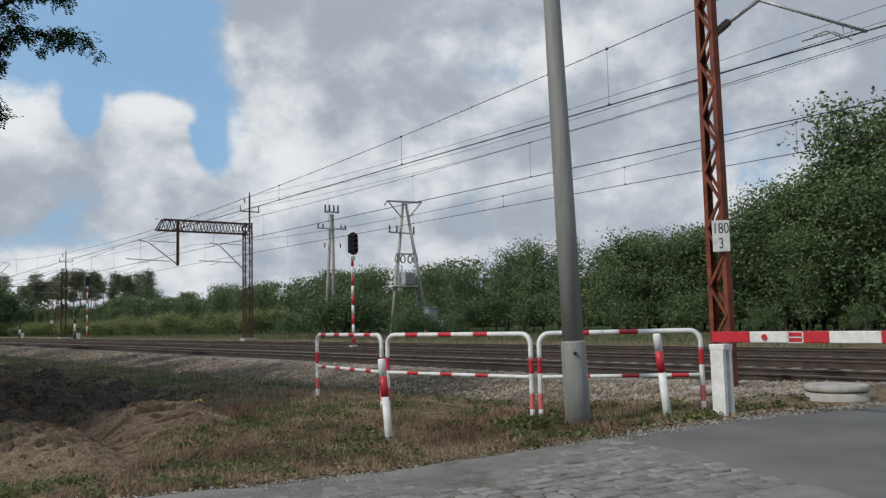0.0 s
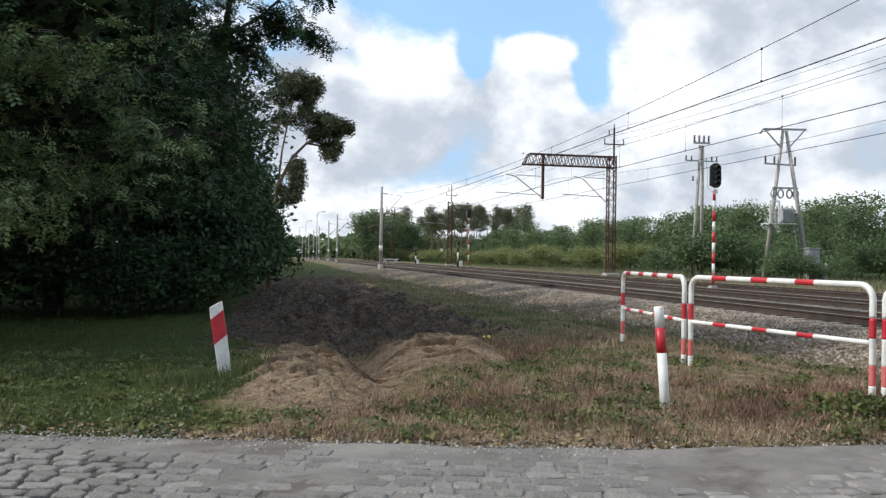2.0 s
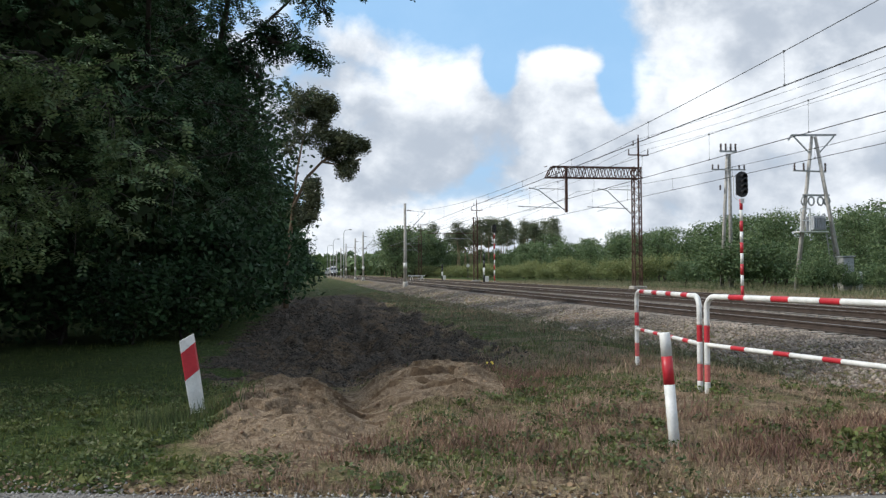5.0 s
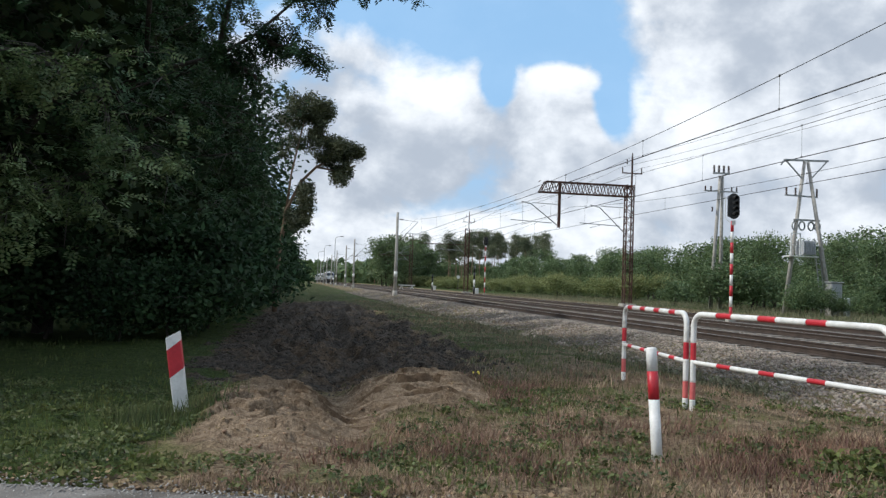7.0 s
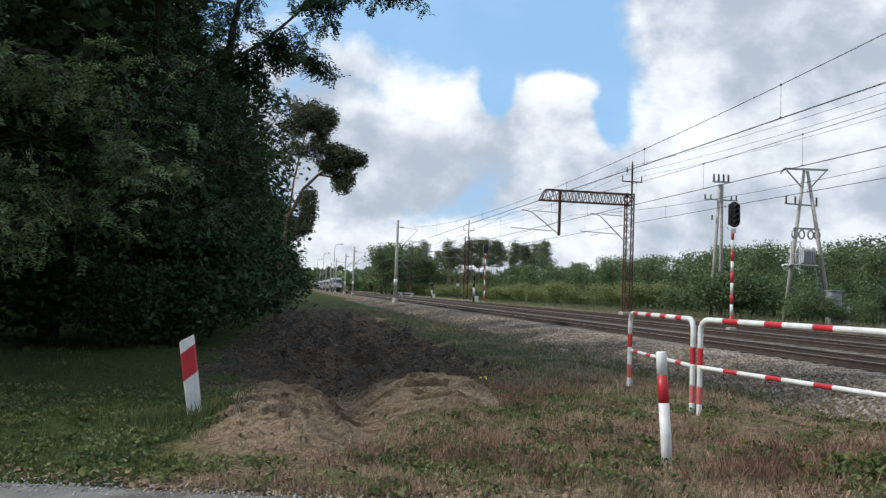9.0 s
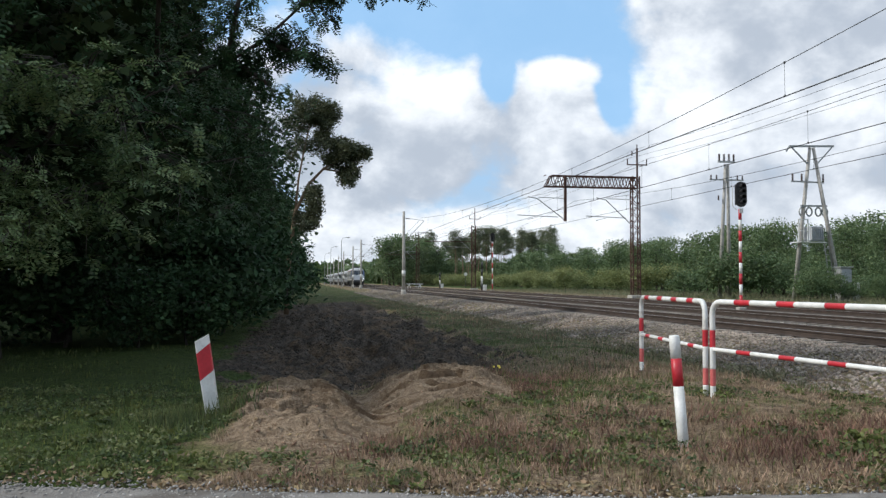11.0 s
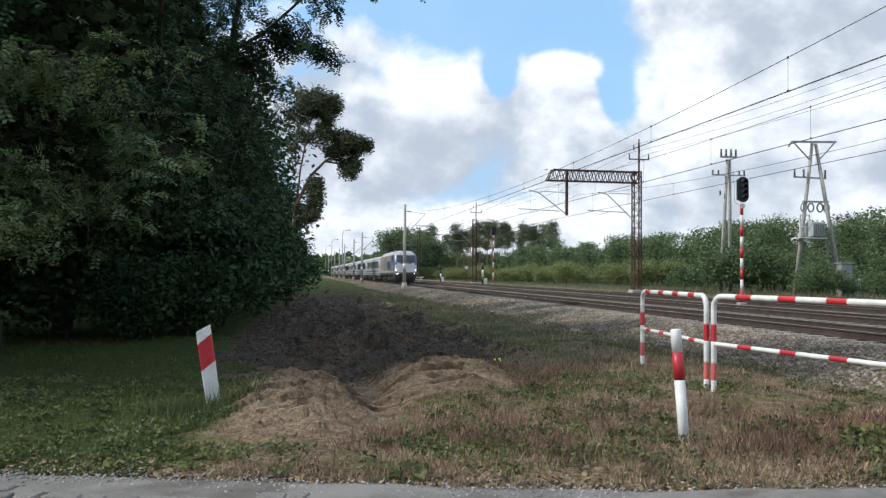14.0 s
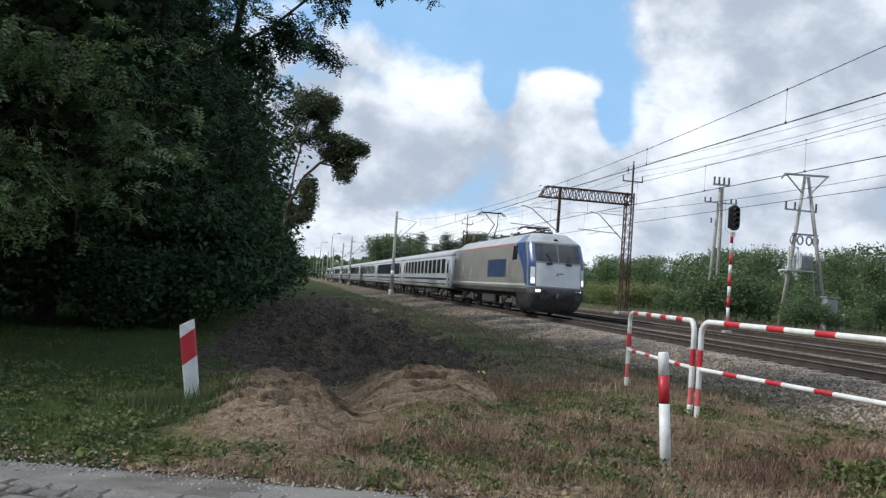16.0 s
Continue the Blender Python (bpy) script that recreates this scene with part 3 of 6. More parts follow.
OCTA_F = [(0, 1, 4), (1, 2, 4), (2, 3, 4), (3, 0, 4), (1, 0, 5), (2, 1, 5), (3, 2, 5), (0, 3, 5)]


def pebbles(name, points, low, high, mat, seed, flat=0.7):
    rng = np.random.default_rng(seed)
    n = len(points)
    size = rng.uniform(low, high, (n, 1, 1))
    v = OCTA[None] * size * rng.uniform(0.65, 1.3, (n, 6, 1)) * np.array([1, 1, flat])
    a = rng.uniform(0, math.tau, n)
    c, s = np.cos(a)[:, None], np.sin(a)[:, None]
    x, y = v[..., 0] * c - v[..., 1] * s, v[..., 0] * s + v[..., 1] * c
    tilt = rng.uniform(-0.6, 0.6, n)[:, None]
    z = v[..., 2] + tilt * x
    v = np.stack([x, y, z], -1) + np.asarray(points)[:, None, :]
    return solids(name, v, OCTA_F, mat)


def build_track(x, road_cross):
    track = thing("railway_track", pose(x, 0, 0), "rusty steel rails on concrete sleepers in ballast", "track", "railway tracks")
    for side in (-0.7525, 0.7525):
        # flat-bottom rail section
        prof = [(-0.075, -0.172), (0.075, -0.172), (0.075, -0.160), (0.012, -0.140), (0.010, -0.05), (0.036, -0.036), (0.036, -0.002), (-0.036, -0.002), (-0.036, -0.036), (-0.010, -0.05), (-0.012, -0.140), (-0.075, -0.160)]
        bm = bmesh.new()
        loft(bm, [[Vector((side + a, y, b)) for a, b in prof] for y in (-60, -10, 10, 40, 120, 400, 1500)], smoothed=False)
        bmesh.ops.recalc_face_normals(bm, faces=bm.faces)
        rail = part("rail", bm, RAIL_RUST, track)
        bm = bmesh.new()
        box(bm, side - 0.034, side + 0.034, -60, 1500, -0.0025, 0.002)
        part("running_surface", bm, RAIL_HEAD, rail, "worn shiny rail head")
    bm = bmesh.new()
    loft(bm, [[Vector((a, y, b)) for a, b in ((-1.3, -0.32), (1.3, -0.32), (1.3, -0.19), (0.5, -0.175), (0.25, -0.205), (-0.25, -0.205), (-0.5, -0.175), (-1.3, -0.19))] for y in (-0.13, 0.13)], smoothed=False)
    bmesh.ops.recalc_face_normals(bm, faces=bm.faces)
    shared = mesh_of("sleeper", bm, SLEEPER)
    for k in range(95):
        ob = new("sleeper", shared)
        ob.parent = track
        ob.matrix_basis = pose(0, 4.0 + 0.62 * k, 0.004 * math.sin(k * 2.3), 0, 0, 0.4 * math.sin(k * 1.7))
    far = np.array([v.co[:] for v in shared.vertices])
    ys = np.concatenate([np.arange(-40, 3.6, 0.62), np.arange(4 + 0.62 * 95, 330, 0.62)])
    v = far[None] + np.stack([np.zeros_like(ys), ys, np.zeros_like(ys)], -1)[:, None, :]
    fs = [tuple(p.vertices) for p in shared.polygons if len(p.vertices) == 4]
    ob = new("distant_sleepers", solids("distant_sleepers", v, fs, SLEEPER))
    ob.parent = track
    tagged(ob, kind="stuff")
    return track


def build_trackbed():
    bm = bmesh.new()
    prof = [(8.4, -0.60), (9.2, -0.46), (10.3, -0.27), (10.9, -0.215), (14.6, -0.235), (15.2, -0.235), (19.2, -0.23), (24.4, -0.225), (25.6, -0.40)]
    rows = []
    for y in list(np.arange(-60, 3, 3.0)) + list(np.arange(5.5, 40, 0.35)) + list(np.arange(40, 400, 6)) + [900, 1500]:
        near = smooth(3, 7, y)
        rows.append([Vector((x + 0.25 * noise.noise((y * 0.5, x, 0)) * (1 if x < 10 else 0.1), y, z + (0.03 * noise.noise((x * 2, y * 2, 6)) if y < 60 else 0) + (0.14 * (1 - near) if x < 9 else 0))) for x, z in prof])
    loft(bm, rows, closed=False, cap=False)
    bmesh.ops.recalc_face_normals(bm, faces=bm.faces)
    bed = part("trackbed", bm, GRAVEL, None, "grey-brown crushed stone ballast under the tracks", kind="structure")
    rng = np.random.default_rng(5)
    n = 24000
    y = 5.4 + 36 * rng.random(n) ** 1.5
    x = 6.9 + 4.7 * rng.random(n) ** 0.75
    keep = np.array([beyond_road(a, b) > 0.9 + 0.5 * noise.noise((a * 1.4, b * 1.4, 2)) and a > 7.6 - 0.7 * noise.noise((b * 0.5, 1, 1)) - 0.9 * smooth(14, 7, b) for a, b in zip(x, y)])
    x, y = x[keep], y[keep]
    zs = np.interp(x, [p[0] for p in prof], [p[1] for p in prof])
    z = np.array([max(land(a, b), c) for a, b, c in zip(x, y, zs)])
    pts = np.stack([x, y, z + 0.004], -1)
    far_y = 38 + 90 * rng.random(6000) ** 1.4
    far_x = rng.uniform(7.3, 11.4, 6000)
    far_z = np.interp(far_x, [p[0] for p in prof], [p[1] for p in prof])
    far_z = np.array([max(land(a, b), c) for a, b, c in zip(far_x, far_y, far_z)])
    tagged(new("ballast", pebbles("ballast", np.stack([far_x, far_y, far_z], -1), 0.04, 0.10, BALLAST, 6)), "crushed stone further along the embankment", "ballast", kind="stuff")
    tagged(new("ballast", pebbles("ballast", pts, 0.025, 0.06, BALLAST, 3)), "loose crushed grey ballast stones on the embankment slope", "ballast", kind="stuff")
    # a little between the rails too
    x = np.concatenate([t + rng.uniform(-2.0, 2.0, 5000) for t in TRACKS])
    y = 5 + 40 * rng.random(len(x)) ** 1.3
    pts = np.stack([x, y, np.full(len(x), -0.215)], -1)
    tagged(new("ballast", pebbles("ballast", pts, 0.025, 0.05, BALLAST, 4)), "crushed stone between the sleepers", "ballast", kind="stuff")


road = build_road()
build_trackbed()
for _x in TRACKS:
    build_track(_x, 5)

# ---- by the road ----


def along(points, step=0.03):
    """The points of a bent line at even steps, with the length so far."""
    out, run = [], 0.0
    for a, b in zip(points, points[1:]):
        a, b = Vector(a), Vector(b)
        n = max(1, round((b - a).length / step))
        for i in range(n):
            out.append((run + (b - a).length * i / n, a.lerp(b, i / n)))
        run += (b - a).length
    out.append((run, Vector(points[-1])))
    return out


def banded_tube(parent, points, radius, bands, total_label="tube"):
    """A painted tube: white, with a red sleeve of paint over each band (from, to) along it."""
    line = along(points)
    end = line[-1][0]
    cuts = [0.0] + [v for b in bands for v in b] + [end]
    for k, (a, b) in enumerate(zip(cuts, cuts[1:])):
        if b - a < 0.01:
            continue
        pts = [p for s, p in line if a - 1e-6 <= s <= b + 1e-6]
        first, last = at_length(line, a), at_length(line, b)
        pts = [first] + [p for p in pts if (p - first).length > 0.004 and (p - last).length > 0.004] + [last]
        bm = bmesh.new()
        tube(bm, pts, radius, 10)
        red = k % 2 == 1
        low = red and max(p.z for p in pts) < 0.36 and radius > 0.03
        part("red_band" if red else total_label, bm, (FADED_RED if low else RED) if red else WHITE, parent, ("faded red band" if low else "red painted band") if red else "")


def at_length(line, s):
    for (a, p), (b, q) in zip(line, line[1:]):
        if b >= s - 1e-9:
            return p.lerp(q, (s - a) / (b - a) if b > a else 0)
    return line[-1][1]


def fence_panel(p, q, label, first_band=0.32, period=0.62, red=0.24):
    """A hooped safety fence panel: bent tube over two legs, and a lower rail."""
    p, q = Vector((*p, 0)), Vector((*q, 0))
    zp, zq = land(p.x, p.y), land(q.x, q.y)
    fence = thing("fence_panel", Matrix.Identity(4), label, "fence", "safety fence by the crossing")
    run = (q - p).normalized()
    z_top_p, z_top_q = 0.965, 0.965
    r = 0.14
    hoop = [Vector((p.x, p.y, zp - 0.1)), Vector((p.x, p.y, z_top_p - r))]
    for a in (20, 45, 70):
        hoop.append(p + run * r * (1 - math.cos(radians(a))) + Vector((0, 0, z_top_p - r + r * math.sin(radians(a)))))
    hoop.append(p + run * r + Vector((0, 0, z_top_p)))
    hoop.append(q - run * r + Vector((0, 0, z_top_q)))
    for a in (70, 45, 20):
        hoop.append(q - run * r * (1 - math.cos(radians(a))) + Vector((0, 0, z_top_q - r + r * math.sin(radians(a)))))
    hoop += [Vector((q.x, q.y, z_top_q - r)), Vector((q.x, q.y, zq - 0.1))]
    total = along(hoop)[-1][0]
    leg = z_top_p - zp + 0.1
    bands = [(0.23, 0.43), (0.69, 0.89)]
    s = leg - 0.05 + first_band
    while s + red < total - leg - 0.05:
        bands.append((s, s + red))
        s += period
    bands += [(total - 0.89, total - 0.69), (total - 0.43, total - 0.23)]
    banded_tube(fence, hoop, 0.033, bands, "hoop_tube")
    z = 0.40
    rail = [p + run * 0.03 + Vector((0, 0, z)), q - run * 0.03 + Vector((0, 0, z))]
    total = (rail[1] - rail[0]).length
    bands, s = [], first_band
    while s + red * 0.9 < total - 0.1:
        bands.append((s, s + red * 0.9))
        s += period
    banded_tube(fence, rail, 0.026, bands, "lower_rail")
    return fence


def build_fence():
    fence_panel((4.50, 12.20), (4.20, 9.62), "red and white tubular safety fence panel out in the grass", 0.22, 0.60, 0.22)
    fence_panel((4.22, 9.48), (4.72, 6.84), "red and white tubular safety fence panel in dry weeds", 0.40, 0.66, 0.25)
    fence_panel((4.78, 6.74), (6.22, 5.28), "red and white tubular safety fence panel behind a grey pole", 0.40, 0.62, 0.24)


def guide_post(base, top, half, square, label, band=(0.22, 0.46), slant=0.0):
    """A leaning white guide post with a red band."""
    base, top = Vector(base), Vector(top)
    post = thing("guide_post", Matrix.Translation(base), label, "post", "guide posts")
    lean = top - base
    n = 4 if square else 10
    spin = math.pi / 4

    def at(k, drop=0.0):
        c = lean * k
        pts = ring(c, lean, half * (1.414 if square else 1.0), n, spin)
        return [p - Vector((0, 0, drop * (p.x - c.x) / half)) for p in pts]

    a, b = 1 - band[1], 1 - band[0]
    for name, k0, k1, mat, d0, d1 in (("post_foot", -0.12, a, WHITE, 0, slant), ("red_band", a, b, RED, slant, slant), ("post_head", b, 1.0, WHITE, slant, -abs(slant) * 0.6)):
        bm = bmesh.new()
        rows = [at(k0, d0), at(k1, d1)]
        if name == "post_head" and not square:
            rows = [at(k0), at(0.985)] + [[lean + (p - lean) * 0.8 for p in at(1.0)]]
        loft(bm, rows, smoothed=not square)
        if square:
            bmesh.ops.bevel(bm, geom=[e for e in bm.edges if abs((e.verts[0].co - e.verts[1].co).normalized().dot(lean.normalized())) > 0.9], offset=0.008, segments=1, affect="EDGES")
        part(name, bm, mat, post)
    return post


def build_posts():
    guide_post((-1.515, 9.43, land(-1.515, 9.43) - 0.02), (-1.64, 9.40, 0.60), 0.066, True, "square white guide post with red band leaning beside a sand heap", (0.13, 0.47), -0.045)
    guide_post((2.772, 7.29, -0.27), (2.722, 7.36, 0.72), 0.048, False, "round white guide post with red band in dry weeds", (0.21, 0.46))
    guide_post((5.62, 5.38, -0.11), (5.47, 5.38, 0.94), 0.05, False, "leaning white guide post with red band by the asphalt", (0.20, 0.45))


def build_barrier():
    gate = thing("level_crossing_barrier", pose(6.13, 4.93, road_z(6.13)), "closed red and white level crossing boom on its rest post", "barrier")
    z = 0.945
    bm = bmesh.new()
    for dx in (-0.05, 0.05):
        loft(bm, [[Vector((dx * 1.3 + a * 0.03, b, h)) for a, b in ((-1, -0.09), (1, -0.09), (1, 0.09), (-1, 0.09))] for h in (-0.15, z - 0.14)], smoothed=False)
    box(bm, -0.08, 0.08, -0.02, 0.02, -0.1, 0.62)
    box(bm, -0.10, 0.10, -0.105, 0.105, z - 0.16, z - 0.085, 0.01)
    part("rest_post", bm, WHITE, gate, "white flaking timber rest post")
    y, red = 0.10, True
    for length in (0.52, 0.48, 0.49, 0.56, 0.55, 0.55, 0.55, 0.55, 0.55, 0.55, 0.55, 0.55, 0.55, 0.55):
        bm = bmesh.new()
        box(bm, -0.03, 0.03, y - length, y, z - 0.066, z + 0.066, 0.008)
        part("red_stripe" if red else "white_stripe", bm, RED if red else WHITE, gate)
        y -= length
        red = not red
    bm = bmesh.new()
    for sz in (-1, 1):
        box(bm, -0.045, -0.036, -1.08, -0.93, z + sz * 0.034 - 0.022, z + sz * 0.034 + 0.022, 0.003)
    part("reflector", bm, RED, gate, "red reflector plates in a white frame")
    bm = bmesh.new()
    for a, b, c, d in ((-1.10, -1.085, -0.064, 0.064), (-0.925, -0.91, -0.064, 0.064), (-1.10, -0.91, -0.007, 0.007), (-1.10, -0.91, 0.056, 0.066), (-1.10, -0.91, -0.066, -0.056)):
        box(bm, -0.042, -0.031, a, b, z + c, z + d)
    part("reflector_frame", bm, WHITE, gate)
    bm = bmesh.new()
    tube(bm, [(-0.05, -0.62, z), (-0.032, -0.62, z)], 0.035, 12)
    part("warning_lamp", bm, RED, gate, "small round red lamp")
    # boom drive and its foot on the road's other side
    bm = bmesh.new()
    box(bm, -0.2, 0.2, -7.7, -7.2, 0, 1.15, 0.03)
    part("drive_housing", bm, STEEL, gate)
    block = thing("manhole_ring", pose(8.52, 4.74, -0.13), "low round concrete manhole ring with a slab lid", "manhole")
    bm = bmesh.new()
    tube(bm, [(0, 0, -0.15), (0, 0, 0.0), (0, 0, 0.185)], [0.42, 0.415, 0.40], 18)
    part("base", bm, CONCRETE, block)
    bm = bmesh.new()
    tube(bm, [(0, 0, 0.20), (0, 0, 0.205), (0, 0, 0.275), (0, 0, 0.285)], [0.40, 0.415, 0.415, 0.39], 18)
    part("lid", bm, CONCRETE, block, "thin concrete slab lid")


def build_pole():
    pole = thing("lamp_pole", pose(4.63, 5.95, land(4.63, 5.95)), "tall tapered grey steel pole with a wider lower sleeve", "pole")
    lean = Vector((-0.036, 0, 1))
    bm = bmesh.new()
    tube(bm, [lean * z for z in (-0.2, 0.5, 1.0, 1.03)], [0.158, 0.155, 0.152, 0.138], 20)
    part("lower_sleeve", bm, POLE_GREY, pole)
    bm = bmesh.new()
    tube(bm, [lean * z for z in (1.0, 3, 6, 9.5)], [0.132, 0.122, 0.098, 0.07], 20)
    part("shaft", bm, POLE_GREY, pole)
    bm = bmesh.new()
    tube(bm, [lean * 0.88 + Vector((-0.10, -0.115, 0)), lean * 0.88 + Vector((-0.118, -0.135, 0))], 0.022, 10)
    part("bolt_hole", bm, BLACK, pole, "dark bolt hole")
    bm = bmesh.new()
    bar(bm, lean * 0.6 + Vector((0.16, 0.03, 0)), lean * 1.55 + Vector((0.165, 0.03, 0)), 0.02)
    part("cable_pipe", bm, STEEL, pole)


def insulator(bm, p, q, r=0.055, sheds=5):
    p, q = Vector(p), Vector(q)
    pts, rad = [], []
    for i in range(sheds * 2 + 1):
        pts.append(p.lerp(q, i / (sheds * 2)))
        rad.append(r if i % 2 else r * 0.45)
    return tube(bm, pts, rad, 8)


def lattice(bm, foot, top, w, d, member, cells):
    """Four corner members with zigzag lacing on the faces, from foot to top."""
    foot, top = Vector(foot), Vector(top)
    for sx in (-1, 1):
        for sy in (-1, 1):
            o = Vector((sx * w / 2, sy * d / 2, 0))
            bar(bm, foot + o, top + o, member)
    for k in range(cells):
        a, b = foot.lerp(top, k / cells), foot.lerp(top, (k + 1) / cells)
        s = 1 if k % 2 else -1
        for sy in (-1, 1):
            bar(bm, a + Vector((s * w / 2, sy * d / 2, 0)), b + Vector((-s * w / 2, sy * d / 2, 0)), member * 0.55)
        for sx in (-1, 1):
            bar(bm, a + Vector((sx * w / 2, s * d / 2, 0)), b + Vector((sx * w / 2, -s * d / 2, 0)), member * 0.55)


def cantilever(parent, mast, reach, z_low, z_high, z_reg, mat, sign=1):
    """Sloping bracket tube with insulators, tie, registration arm and steady arm."""
    mx, my = mast
    tip = mx + sign * reach
    bm = bmesh.new()
    insulator(bm, (mx + sign * 0.1, my, z_low), (mx + sign * 0.55, my, z_low + (z_high - z_low) * 0.2), 0.07)
    part("insulator", bm, CERAMIC, parent)
    bm = bmesh.new()
    insulator(bm, (mx + sign * 0.1, my, z_high + 0.25), (mx + sign * 0.55, my, z_high + 0.22), 0.07)
    part("insulator", bm, CERAMIC, parent)
    bm = bmesh.new()
    tube(bm, [(mx + sign * 0.5, my, z_low + (z_high - z_low) * 0.18), (tip, my, z_high)], 0.035, 8)
    part("bracket_tube", bm, mat, parent)
    bm = bmesh.new()
    tube(bm, [(mx + sign * 0.5, my, z_high + 0.22), (tip, my, z_high + 0.05)], 0.022, 6)
    part("tie_rod", bm, mat, parent)
    bm = bmesh.new()
    mid = mx + sign * reach * 0.42
    zm = z_low + (z_high - z_low) * 0.42
    tube(bm, [(mid, my, zm), (tip + sign * 0.35, my, z_reg)], 0.026, 8)
    tube(bm, [(tip + sign * 0.25, my, z_reg), (tip + sign * 0.22, my, z_reg - 0.22), (tip - sign * 0.1, my + 0.1, z_reg - 0.06), (tip - sign * 0.75, my + 0.1, z_reg - 0.12)], 0.013, 6)
    part("registration_arm", bm, mat, parent)


def bar_sign(parent, x, y, z, w, h, lines, back):
    """A white plate with black figures that faces the road."""
    bm = bmesh.new()
    box(bm, x - w / 2, x + w / 2, y - 0.012, y, z - h / 2, z + h / 2, 0.004)
    plate = part("sign_plate", bm, WHITE, parent, "white enamel kilometre plate")
    for k, text in enumerate(lines):
        cu = bpy.data.curves.new("figures", "FONT")
        cu.body, cu.size, cu.align_x, cu.align_y, cu.extrude = text, 0.27, "CENTER", "CENTER", 0.001
        tmp = bpy.data.objects.new("figures", cu)
        me = bpy.data.meshes.new_from_object(tmp)
        bpy.data.objects.remove(tmp)
        me.transform(Matrix.Diagonal((0.72, 1.0, 1, 1)))
        me.transform(pose(x, y - 0.014, z + h * (0.23 - 0.48 * k), 90, 0, 0))
        me.materials.append(BLACK)
        ob = new("figures", me)
        ob.parent = plate
    return plate


def build_rusty_mast():
    x, y = 10.2, 7.62
    mast = thing("catenary_mast", pose(x, y, 0), "rust-red riveted steel catenary mast with a kilometre plate", "mast")
    bm = bmesh.new()
    box(bm, -0.45, 0.45, -0.45, 0.45, -0.75, -0.12, 0.04)
    part("foundation", bm, CONCRETE, mast)
    for sy in (-1, 1):
        bm = bmesh.new()
        loft(bm, [[Vector((d, sy * (w + o), z)) for o, d in ((0.0, -0.085), (0.085, -0.085), (0.085, 0.085), (0.0, 0.085), (0.0, 0.073), (0.073, 0.073), (0.073, -0.073), (0.0, -0.073))] for z, w in ((-0.2, 0.125), (9.2, 0.08))], smoothed=False)
        bmesh.ops.recalc_face_normals(bm, faces=bm.faces)
        part("channel_leg", bm, RUST, mast)
    for k in range(17):
        bm = bmesh.new()
        s = 1 if k % 2 else -1
        w = 0.165 - 0.003 * k
        for xx in (-0.09, 0.09):
            bar(bm, (xx, s * w, 0.1 + k * 0.52), (xx, -s * w, 0.1 + (k + 1) * 0.52), 0.045)
        part("lacing_bar", bm, RUST, mast)
    bar_sign(mast, 0.0, -0.235, 2.55, 0.30, 0.56, ("180", "3"), 1).matrix_basis = pose(0, 0, 0, 0, 0, -42)
    bm = bmesh.new()
    insulator(bm, (0.1, -0.1, 6.33), (0.42, -0.2, 6.6), 0.085, 6)
    part("insulator", bm, CERAMIC, mast)
    bm = bmesh.new()
    insulator(bm, (0.12, -0.05, 8.3), (0.55, -0.15, 8.28), 0.08, 6)
    part("insulator", bm, CERAMIC, mast)
    bm = bmesh.new()
    tube(bm, [(0.38, -0.18, 6.56), (1.1, -0.42, 7.1), (2.15, -0.8, 7.95)], 0.045, 8)
    part("bracket_tube", bm, STEEL, mast)
    bm = bmesh.new()
    tube(bm, [(0.5, -0.15, 8.28), (2.15, -0.8, 8.0)], 0.022, 6)
    part("tie_rod", bm, STEEL, mast)
    bm = bmesh.new()
    tube(bm, [(1.1, -0.42, 7.1), (2.5, -1.75, 6.36)], 0.030, 8)
    tube(bm, [(2.3, -1.55, 6.5), (2.32, -1.55, 6.22), (2.15, -1.3, 6.42), (2.1, -0.7, 6.40)], 0.016, 6)
    tube(bm, [(2.2, -1.45, 6.52), (2.22, -1.45, 6.26), (2.05, -1.2, 6.45), (2.05, -0.95, 6.42)], 0.016, 6)
    part("registration_arm", bm, STEEL, mast)


def build_concrete_mast(x, y, top, base):
    mast = thing("concrete_mast", pose(x, y, base), "slender grey concrete catenary mast beside the track", "mast", "concrete masts")
    bm = bmesh.new()
    tube(bm, [(0, 0, -0.3), (0, 0, top - base)], [0.2, 0.13], 10)
    part("shaft", bm, CONCRETE, mast)
    bm = bmesh.new()
    tube(bm, [(0, 0, 0.0), (0, 0, 0.9)], [0.30, 0.26], 10)
    part("foot_collar", bm, CONCRETE, mast)
    bm = bmesh.new()
    tube(bm, [(0, 0, 2.35), (0, 0, 2.95)], 0.195, 10)
    part("number_band", bm, WHITE, mast, "white painted number band")
    cantilever(mast, (0.1, 0), 2.1, 5.6 - base, 7.7 - base, 6.45 - base, STEEL)
    return mast


